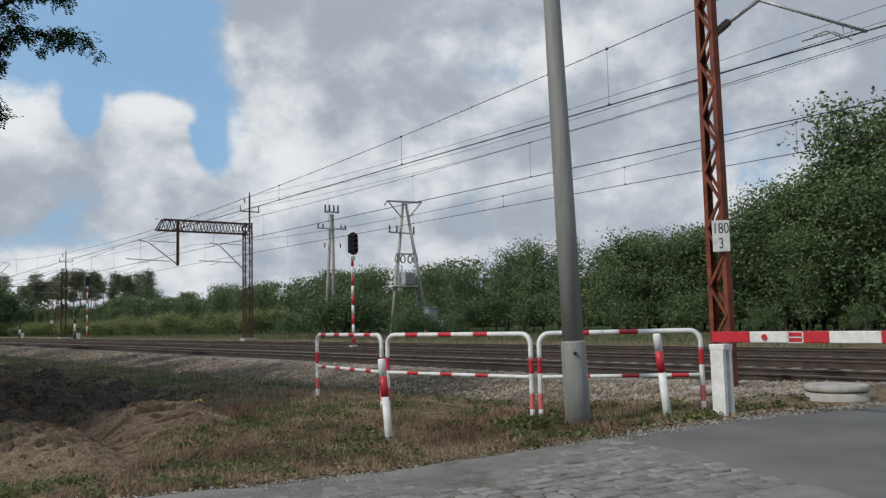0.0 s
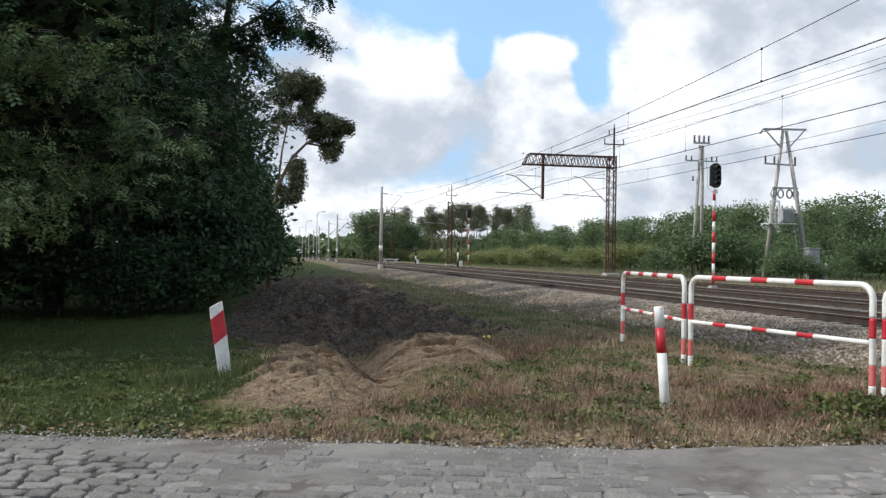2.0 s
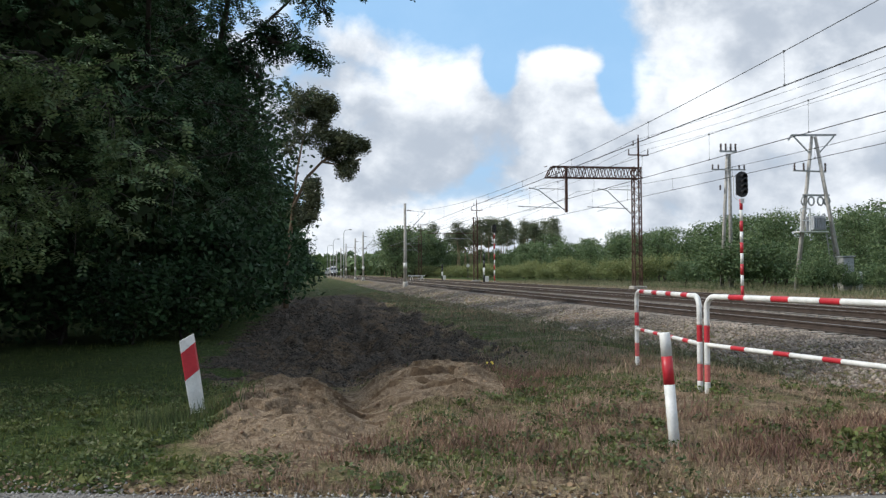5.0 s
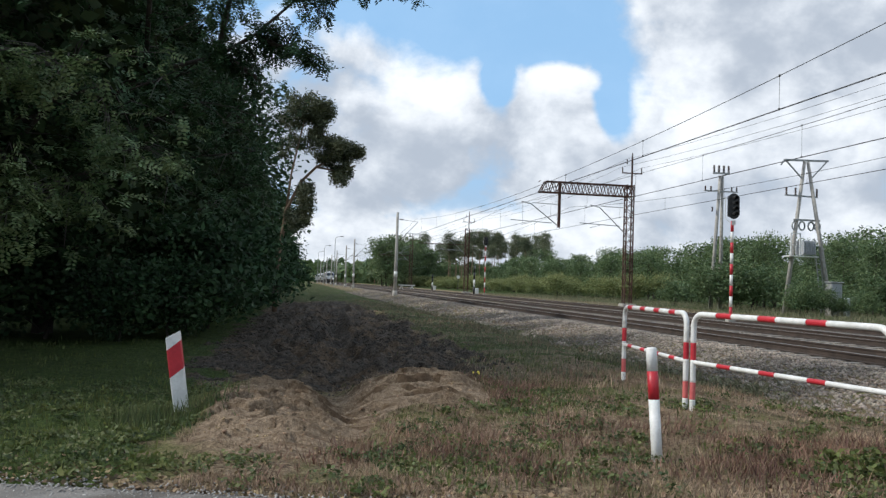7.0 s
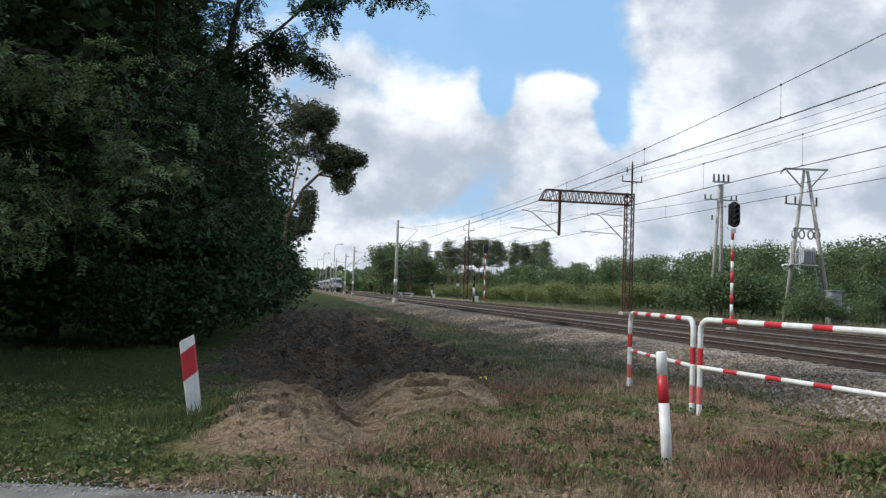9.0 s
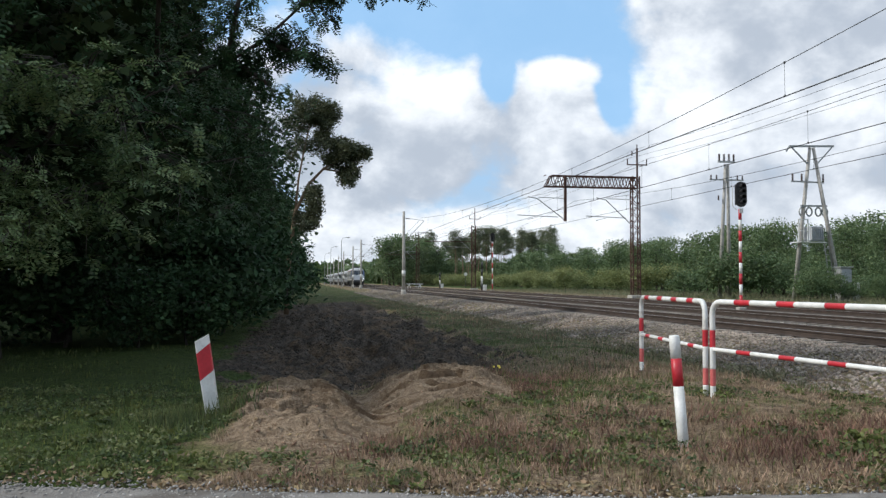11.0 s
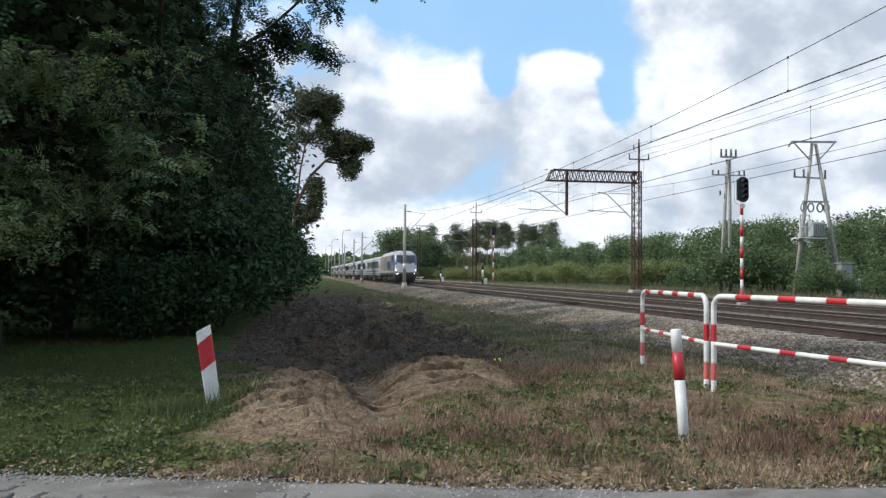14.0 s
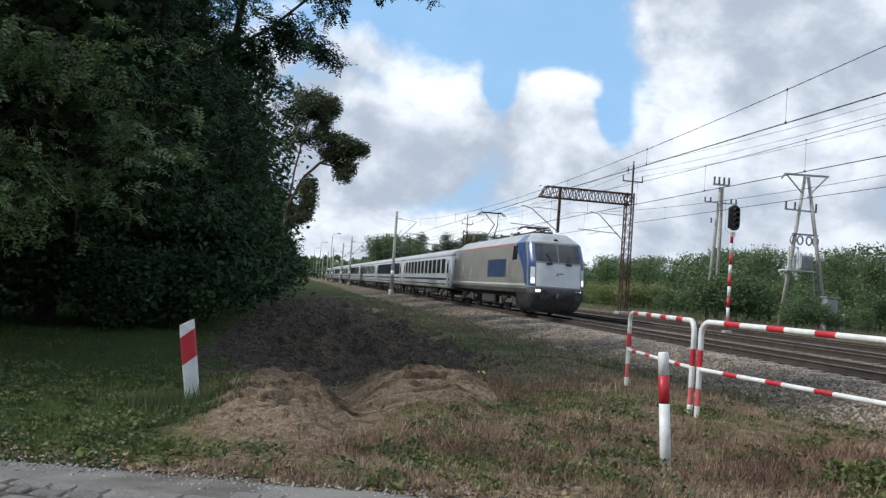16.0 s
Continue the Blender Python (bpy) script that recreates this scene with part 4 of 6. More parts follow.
def build_signal(x, y, head_top, group_label, faces=4):
    sig = thing("railway_signal", pose(x, y, -0.05), group_label, "signal", "railway signals")
    h = head_top + 0.05
    bm = bmesh.new()
    box(bm, -0.18, 0.18, -0.18, 0.18, -0.4, 0.02, 0.02)
    part("foundation", bm, CONCRETE, sig)
    zs = np.linspace(0.08, h - 1.35, 10)
    for k, (a, b) in enumerate(zip(zs, zs[1:])):
        bm = bmesh.new()
        tube(bm, [(0, 0, a), (0, 0, b)], 0.075, 12)
        red = k % 2 == 0
        part("red_band" if red else "white_band", bm, RED if red else WHITE, sig)
    head = None
    bm = bmesh.new()
    pts = []
    for k in range(20):
        a = math.tau * k / 20
        pts.append(Vector((0.30 * math.cos(a), 0, (0.62 - 0.30) * (1 if math.sin(a) > 0 else -1) + 0.30 * math.sin(a))))
    loft(bm, [[p + Vector((0, yy, h - 0.64)) for p in pts] for yy in (-0.14, -0.10)], smoothed=False)
    box(bm, -0.2, 0.2, -0.10, 0.16, h - 1.15, h - 0.12, 0.04)
    head = part("signal_head", bm, BLACK, sig, "black oval signal head")
    for k in range(faces):
        zc = h - 0.26 - k * 0.26
        bm = bmesh.new()
        rows = []
        for yy, r in ((-0.14, 0.105), (-0.40, 0.11)):
            rows.append([Vector((r * math.cos(a), yy, zc + r * math.sin(a))) for a in np.linspace(-0.5, math.pi + 0.5, 12)])
        loft(bm, rows, closed=False, cap=False)
        part("hood", bm, BLACK, head)
        bm = bmesh.new()
        tube(bm, [(0, -0.15, zc), (0, -0.142, zc)], 0.095, 14)
        part("lens", bm, GLASS, head)
    bm = bmesh.new()
    box(bm, -0.10, 0.10, -0.13, -0.115, h - 1.55, h - 1.32)
    part("number_plate", bm, WHITE, sig)
    bm = bmesh.new()
    tube(bm, [(-0.32, 0.1, h - 0.2), (-0.33, 0.1, h - 1.2), (-0.12, 0.02, h - 1.42)], 0.018, 6)
    part("guard_rail", bm, WHITE, sig)
    return sig


def build_gantry(y, x_mast=27.0, x_end=19.1, label="rusty lattice mast with a trussed half-portal over two tracks", truss=True):
    g = thing("catenary_gantry", pose(x_mast, y, 0), label, "gantry", "catenary gantries")
    bm = bmesh.new()
    box(bm, -0.6, 0.6, -0.5, 0.5, -0.6, 0.05, 0.05)
    part("foundation", bm, CONCRETE, g)
    bm = bmesh.new()
    lattice(bm, (-0.05, 0, 0), (-0.05, 0, 10.0), 0.62, 0.5, 0.085, 20)
    part("lattice_mast", bm, RUST_DARK, g)
    reach = x_end - x_mast
    lattice_x = reach + 1.75
    if truss:
        bm = bmesh.new()
        for yy in (-0.3, 0.3):
            bar(bm, (0.2, yy, 9.9), (reach + 0.5, yy, 9.9), 0.09)
            bar(bm, (0.2, yy, 9.0), (reach, yy, 9.0), 0.09)
            bar(bm, (reach, yy, 9.0), (reach + 0.5, yy, 9.9), 0.08)
            n = 14
            for k in range(n):
                a, b = reach + 0.3 + (0 - reach) * k / n, reach + 0.3 + (0 - reach) * (k + 0.5) / n
                c = reach + 0.3 + (0 - reach) * (k + 1) / n
                bar(bm, (a, yy, 9.0), (b, yy, 9.9), 0.05)
                bar(bm, (b, yy, 9.9), (c, yy, 9.0), 0.05)
        for k in range(8):
            xx = reach * (k / 7)
            bar(bm, (xx, -0.3, 9.0), (xx, 0.3, 9.0), 0.05)
            bar(bm, (xx, -0.3, 9.9), (xx, 0.3, 9.9), 0.05)
        part("truss_beam", bm, RUST_DARK, g)
        bm = bmesh.new()
        box(bm, lattice_x - 0.10, lattice_x + 0.10, -0.1, 0.1, 6.15, 9.9, 0.01)
        part("drop_post", bm, RUST_DARK, g)
    else:
        bm = bmesh.new()
        bar(bm, (0.2, 0, 7.4), (reach, 0, 7.4), 0.10)
        part("cross_beam", bm, RUST_DARK, g)
        for xx in (reach * 0.45, reach * 0.9):
            bm = bmesh.new()
            tube(bm, [(0, 0, 9.9), (xx, 0, 7.4)], 0.03, 6)
            part("stay_rod", bm, STEEL, g)
    bm = bmesh.new()
    bar(bm, (0.15, 0, 9.9), (0.15, 0, 12.4), 0.12)
    bar(bm, (-0.75, 0, 11.0), (1.05, 0, 11.0), 0.09)
    part("mast_extension", bm, RUST_DARK, g)
    for xx, zz in ((-0.7, 11.05), (1.0, 11.05), (-0.3, 11.75), (0.15, 12.3)):
        bm = bmesh.new()
        insulator(bm, (xx, 0, zz), (xx, 0, zz + 0.42), 0.07)
        part("insulator", bm, CERAMIC, g)
    for mx in (lattice_x - 0.1, -0.35) if truss else (-0.35,):
        bm = bmesh.new()
        z0 = 6.3 if mx < -2 else 5.9
        tube(bm, [(mx, 0, z0), (mx - 2.3, 0, 8.0), (mx - 3.1, 0, 8.15)], 0.045, 8)
        part("bracket_tube", bm, STEEL, g)
        bm = bmesh.new()
        tube(bm, [(mx - 2.2, 0, 8.1), (mx, 0, 8.05)], 0.03, 6)
        part("tie_rod", bm, STEEL, g)
        bm = bmesh.new()
        tube(bm, [(mx - 0.5, 0, 6.5), (mx - 4.0, 0, 6.62)], 0.035, 6)
        tube(bm, [(mx - 2.2, 0.1, 6.5), (mx - 3.1, 0.1, 6.25)], 0.02, 6)
        part("registration_arm", bm, STEEL, g)
    return g


def catenary(x, contact, high, sag, masts, label):
    """Contact wire, sagging messenger wire and droppers over one track."""
    cat = thing("overhead_line", pose(x, 0, 0), label, "overhead wire", "overhead lines")
    ys = np.concatenate([np.arange(-50, 160, 1.5), np.arange(160, 640, 8)])

    def messenger(y):
        for a, b in zip(masts, masts[1:]):
            if a <= y <= b:
                u = (y - a) / (b - a)
                return high - sag * 4 * u * (1 - u)
        return high

    def stagger(y):
        return 0.2 * math.cos(math.pi * (y - masts[1]) / (masts[2] - masts[1]))

    bm = bmesh.new()
    tube(bm, [(stagger(y), y, messenger(y)) for y in ys], 0.011, 5)
    part("messenger_wire", bm, WIRE, cat)
    for dx in (-0.025, 0.025):
        bm = bmesh.new()
        tube(bm, [(stagger(y) + dx, y, contact) for y in ys], 0.009, 5)
        part("contact_wire", bm, WIRE, cat)
    for a, b in zip(masts, masts[1:]):
        if a > 200:
            break
        n = 9
        for k in range(n):
            y = a + (b - a) * (k + 0.5) / n
            bm = bmesh.new()
            tube(bm, [(stagger(y), y, contact), (stagger(y), y, messenger(y))], 0.006, 4)
            box(bm, stagger(y) - 0.015, stagger(y) + 0.015, y - 0.03, y + 0.03, contact - 0.02, contact + 0.045)
            box(bm, stagger(y) - 0.015, stagger(y) + 0.015, y - 0.03, y + 0.03, messenger(y) - 0.03, messenger(y) + 0.03)
            part("dropper", bm, WIRE, cat)


def feeder(points, r, label):
    bm = bmesh.new()
    tube(bm, points, r, 5)
    tagged(part("feeder_wire", bm, WIRE), label, "wire", "feeder wires")


def build_wires():
    catenary(12.4, 6.34, 8.05, 1.37, (-60, 7.6, 88.1, 152, 215, 280, 345, 420, 640), "double contact wire and sagging messenger over the train's track")
    catenary(16.95, 6.10, 7.85, 0.65, (-62, 2, 65.3, 127, 190, 255, 320, 385, 640), "contact wire and messenger over the middle track")
    catenary(22.0, 6.25, 7.9, 1.2, (-62, 2, 65.3, 127, 190, 255, 320, 385, 640), "contact wire and messenger over the far track")
    for dx, z in ((-0.7, 11.5), (1.0, 11.5), (-0.3, 12.2)):
        pts = []
        spans = (-62, 2, 65.3, 127, 190, 255, 320, 385)
        for a, b in zip(spans, spans[1:]):
            for k in range(8):
                u = k / 8
                pts.append((27 + dx, a + (b - a) * u, z - 3.2 * u * (1 - u)))
        feeder(pts, 0.011, "thin grey feeder wire strung along the gantry tops")


def build_power_poles():
    # double-leg pole with switch gear, transformer and cabinet
    x, y = 34.6, 52.4
    tw = thing("transformer_pole", pose(x, y, 0), "grey concrete A-frame pole with transformer, switchgear and ladder", "utility pole")
    for name, foot in (("leg", (-1.35, 0.3, -0.2)), ("leg", (1.78, -0.5, -0.2))):
        bm = bmesh.new()
        tube(bm, [foot, (0.12 if foot[0] > 0 else -0.14, 0, 10.6)], [0.17, 0.11], 8)
        part(name, bm, CONCRETE, tw)
    bm = bmesh.new()
    bar(bm, (-1.7, 0, 10.65), (1.7, 0, 10.75), 0.13)
    bar(bm, (-1.55, 0, 10.6), (-0.2, 0, 9.3), 0.08)
    bar(bm, (1.55, 0, 10.65), (0.25, 0, 9.3), 0.08)
    bar(bm, (-1.7, 0, 10.65), (-1.95, 0, 10.3), 0.1)
    part("top_crossarm", bm, STEEL, tw)
    bm = bmesh.new()
    bar(bm, (-1.6, 0, 8.2), (0.9, 0, 8.15), 0.1)
    part("lower_crossarm", bm, STEEL, tw)
    for xx in (-1.5, -0.8, 0.85):
        bm = bmesh.new()
        insulator(bm, (xx, 0, 8.2), (xx, 0, 8.75), 0.09)
        part("insulator", bm, CERAMIC, tw)
    for xx in (-0.75, -0.2, 0.5, 1.0):
        bm = bmesh.new()
        res = [Vector((xx + 0.22 * math.cos(a), 0.1, 6.1 + 0.3 * math.sin(a))) for a in np.linspace(0, math.tau, 13)]
        tube(bm, res, 0.06, 6, caps=False)
        part("cable_coil", bm, STEEL, tw)
    bm = bmesh.new()
    bar(bm, (-0.9, 0, 6.5), (1.1, 0, 6.5), 0.12)
    part("gear_crossarm", bm, STEEL, tw)
    bm = bmesh.new()
    box(bm, -0.48, 0.52, -0.45, 0.45, 4.05, 5.05, 0.05)
    tank = part("transformer", bm, COACH_WHITE, tw, "pale grey finned transformer tank")
    for k in range(7):
        bm = bmesh.new()
        box(bm, -0.44 + 0.14 * k, -0.39 + 0.14 * k, -0.54, -0.45, 4.15, 4.95)
        part("cooling_fin", bm, COACH_WHITE, tank)
    bm = bmesh.new()
    box(bm, -1.45, 0.75, -0.45, 0.45, 3.90, 3.97, 0.01)
    for a in (-1.45, -0.75):
        bar(bm, (a, -0.55, 3.95), (a, -0.55, 5.5), 0.07)
    bar(bm, (-1.45, -0.55, 5.5), (-0.75, -0.55, 5.5), 0.07)
    bar(bm, (-1.45, -0.55, 4.7), (-0.75, -0.55, 4.7), 0.06)
    part("platform", bm, WHITE, tw, "steel platform with white guard rail")
    bm = bmesh.new()
    for xx in (0.9, 1.25):
        bar(bm, (xx + 0.3, -0.2, 0), (xx - 0.35, -0.2, 5.2), 0.06)
    for k in range(12):
        bar(bm, (1.18 - 0.05 * k, -0.2, 0.4 * k + 0.3), (1.53 - 0.05 * k, -0.2, 0.4 * k + 0.3), 0.04)
    part("ladder", bm, STEEL, tw)
    cab = thing("switch_cabinet", pose(36.15, 51.4, 0.5), "grey steel switch cabinet beside the transformer pole", "cabinet")
    bm = bmesh.new()
    box(bm, -0.42, 0.42, -0.35, 0.35, 0.25, 1.65, 0.03)
    part("body", bm, STEEL, cab)
    bm = bmesh.new()
    box(bm, -0.5, 0.5, -0.43, 0.43, 1.65, 1.74, 0.02)
    part("lid", bm, STEEL, cab)
    bm = bmesh.new()
    box(bm, -0.37, 0.37, -0.38, -0.355, 0.32, 1.58)
    part("door", bm, COACH_WHITE, cab)
    bm = bmesh.new()
    box(bm, -0.4, 0.4, -0.3, 0.3, -1.0, 0.25)
    part("plinth", bm, CONCRETE, cab)
    mk = thing("marker_stone", pose(37.1, 51.3, 0.2), "small white marker post by the cabinet", "marker")
    bm = bmesh.new()
    box(bm, -0.2, 0.2, -0.15, 0.15, -0.6, 0.95, 0.06)
    part("stone", bm, WHITE, mk)
    # A-frame line pole
    ep = thing("line_pole", pose(34.0, 63, 0), "grey concrete A-frame power line pole with insulators", "utility pole")
    for foot, top in (((-0.75, 0, -0.2), (-0.1, 0, 10.9)), ((0.55, 0.8, -0.2), (0.1, 0, 10.9))):
        bm = bmesh.new()
        tube(bm, [foot, top], [0.18, 0.12], 8)
        part("leg", bm, CONCRETE, ep)
    bm = bmesh.new()
    bar(bm, (-0.75, 0, 11.1), (0.75, 0, 11.1), 0.14)
    part("top_crossarm", bm, STEEL, ep)
    for xx in (-0.65, -0.22, 0.22, 0.65):
        bm = bmesh.new()
        insulator(bm, (xx, 0, 11.15), (xx, 0, 11.75), 0.11)
        part("insulator", bm, CERAMIC, ep)
    bm = bmesh.new()
    bar(bm, (-1.5, 0, 9.6), (1.5, 0, 9.6), 0.1)
    part("lower_crossarm", bm, STEEL, ep)
    for xx, zz in ((-1.4, 9.6), (1.4, 9.6), (-0.9, 9.6), (0.95, 9.6), (-0.75, 7.9), (0.85, 7.9)):
        bm = bmesh.new()
        insulator(bm, (xx, 0, zz), (xx, 0, zz + 0.4), 0.09)
        part("insulator", bm, CERAMIC, ep)


def build_small_trackside():
    for x, y, h, label in ((25.0, 152, 2.9, "dark striped trackside marker post"), (24.5, 113.5, 4.0, "dark striped marker post by the far gantry"), (29.5, 150, 2.6, "thin sign post with a round white disc")):
        mp = thing("marker_post", pose(x, y, -0.1), label, "marker post", "marker posts")
        for k in range(4):
            bm = bmesh.new()
            tube(bm, [(0, 0, h * k / 4), (0, 0, h * (k + 1) / 4)], 0.14 if "striped" in label else 0.05, 8)
            part("post_section", bm, BLACK if (k != 1 or "disc" in label) else WHITE, mp)
        if "disc" in label:
            bm = bmesh.new()
            tube(bm, [(0, -0.06, h), (0, -0.03, h)], 0.32, 14)
            part("disc", bm, WHITE, mp)
        else:
            bm = bmesh.new()
            box(bm, 0.15, 0.65, -0.2, 0.2, 0, 0.8, 0.05)
            part("point_motor", bm, WHITE, mp, "small white housing")
    tr = thing("trackside_trestle", pose(20.2, 152, -0.1), "low white trestle beside the far track", "trestle")
    bm = bmesh.new()
    bar(bm, (-1.6, 0, 0.75), (1.6, 0, 0.75), 0.16)
    part("beam", bm, WHITE, tr)
    for xx in (-1.0, 1.0):
        bm = bmesh.new()
        bar(bm, (xx - 0.3, 0, 0), (xx, 0, 0.75), 0.1)
        bar(bm, (xx + 0.3, 0, 0), (xx, 0, 0.75), 0.1)
        part("leg", bm, WHITE, tr)
    for k, (x, y) in enumerate(((9.2, 205), (8.6, 262), (8.4, 322))):
        lp = thing("lamp_post", pose(x, y, -0.4), "distant slender steel lamp post along the line", "lamp post", "lamp posts")
        bm = bmesh.new()
        tube(bm, [(0, 0, 0), (0, 0, 11.5), (0.3, 0, 12.2), (1.4, 0, 12.4)], [0.11, 0.07, 0.06, 0.05], 6)
        part("column", bm, STEEL, lp)
        bm = bmesh.new()
        box(bm, 1.2, 2.0, -0.15, 0.15, 12.3, 12.5, 0.05)
        part("lantern", bm, STEEL, lp)


build_fence()
build_posts()
build_barrier()
build_pole()
build_rusty_mast()
for _y, _top in ((88.1, 8.7), (152, 8.8), (176, 8.6), (215, 8.8), (245, 8.6), (280, 8.8), (345, 8.8)):
    build_concrete_mast(10.25, _y, _top, -0.62 if _y < 100 else -0.5)
build_signal(20.25, 36.9, 6.05, "unlit black colour-light signal on a red and white striped mast")
build_signal(26.6, 116.0, 8.2, "distant unlit colour-light signal on a striped mast")
build_gantry(65.3)
build_gantry(127.0, 26.2, 18.3, "rusty lattice mast with a slim stayed beam over two tracks", False)
build_gantry(190.0, 26.2, 18.3, "distant lattice mast with a slim stayed beam", False)
build_wires()
build_power_poles()
build_small_trackside()

# ---- train ----


def outline(half, y0, y1, rf, rr, bow=0.0, n=7):
    """Plan of a vehicle body: rounded corners, slightly bowed front."""
    pts = []
    for cx, cy, a0, r in ((half - rf, y0 + rf, -90, rf), (half - rr, y1 - rr, 0, rr), (-half + rr, y1 - rr, 90, rr), (-half + rf, y0 + rf, 180, rf)):
        for k in range(n):
            a = radians(a0 + 90 * k / (n - 1))
            pts.append((cx + r * math.cos(a), cy + r * math.sin(a)))
    return pts


def wheelset(parent, y, r=0.55):
    for sx in (-0.75, 0.75):
        bm = bmesh.new()
        tube(bm, [(sx - 0.07, y, r), (sx + 0.07, y, r)], r, 20)
        part("wheel", bm, LOCO_DARK, parent)


def bogie(parent, y, base, r, brakes=True):
    bm = bmesh.new()
    for sx in (-1, 1):
        loft(bm, [[Vector((sx * 1.02 + o * 0.09, yy, zz)) for yy, zz in ((y - base / 2 - 0.7, 0.62), (y - base / 2 - 0.2, 0.5), (y - 0.7, 0.48), (y + 0.7, 0.48), (y + base / 2 + 0.2, 0.5), (y + base / 2 + 0.7, 0.62), (y + base / 2 + 0.7, 0.82), (y + 0.7, 0.70), (y - 0.7, 0.70), (y - base / 2 - 0.7, 0.82))] for o in (-1, 1)], smoothed=False)
        for e in (-1, 1):
            box(bm, sx * 1.13 - 0.12, sx * 1.13 + 0.12, y + e * base / 2 - 0.22, y + e * base / 2 + 0.22, 0.36, 0.78, 0.04)
            tube(bm, [(sx * 1.12, y + e * (base / 2 - 0.55), 0.6), (sx * 1.12, y + e * (base / 2 - 0.55), 1.05)], 0.12, 10)
            bar(bm, (sx * 1.15, y + e * 0.3, 0.9), (sx * 1.15, y + e * 1.1, 0.55), 0.07)
    bmesh.ops.recalc_face_normals(bm, faces=bm.faces)
    frame_part = part("bogie_frame", bm, BOGIE, parent, "dark bogie frame with axle boxes and springs")
    for e in (-1, 1):
        wheelset(parent, y + e * base / 2, r)


def buffers(parent, y, sign):
    for sx in (-0.875, 0.875):
        bm = bmesh.new()
        tube(bm, [(sx, y, 1.06), (sx, y + sign * 0.42, 1.06)], 0.11, 12)
        tube(bm, [(sx, y + sign * 0.42, 1.06), (sx, y + sign * 0.47, 1.06)], 0.24, 14)
        part("buffer", bm, LOCO_DARK, parent)
    bm = bmesh.new()
    box(bm, -0.12, 0.12, min(y, y + sign * 0.4), max(y, y + sign * 0.4), 0.9, 1.12, 0.03)
    part("coupling_hook", bm, LOCO_DARK, parent)


LOCO_LEN = 20.0


def nose_y(z):
    """How far the sloping front lies back at a height."""
    if z < 1.45:
        return 0.25 * max(0.0, (1.0 - z)) ** 1.2
    if z < 2.62:
        return 0.13 * (z - 1.45)
    if z < 3.66:
        return 0.152 + 0.56 * (z - 2.62) ** 1.1
    return 0.737 + 1.75 * (z - 3.66) ** 1.25


def body_half(z):
    return 1.49 - 0.07 * max(0.0, z - 3.0) ** 1.5 - 0.88 * max(0.0, z - 3.66) - 0.02 * max(0.0, 1.4 - z)


def front_patch(x0, x1, z0, z1, off, nx=8, nz=6):
    """A grid of points on the front face, lifted by off."""
    rows = []
    for z in np.linspace(z0, z1, nz):
        w = body_half(z)
        row = []
        for u in np.linspace(x0, x1, nx):
            x = u * w
            back = 0.0
            lim = w - 0.62
            if abs(x) > lim:
                back = 0.62 - math.sqrt(max(0.0, 0.62 ** 2 - (abs(x) - lim) ** 2))
            row.append(Vector((x, nose_y(z) + back - off, z)))
        rows.append(row)
    return rows


def side_patch(bm, side, y0, y1, z0, z1, off=0.008, nz=2):
    rows = []
    for z in np.linspace(z0, z1, nz):
        rows.append([Vector((side * (body_half(z) + off), y, z)) for y in (y0, y1)])
    loft(bm, rows, closed=False, cap=False, smoothed=False)
    bmesh.ops.recalc_face_normals(bm, faces=bm.faces)


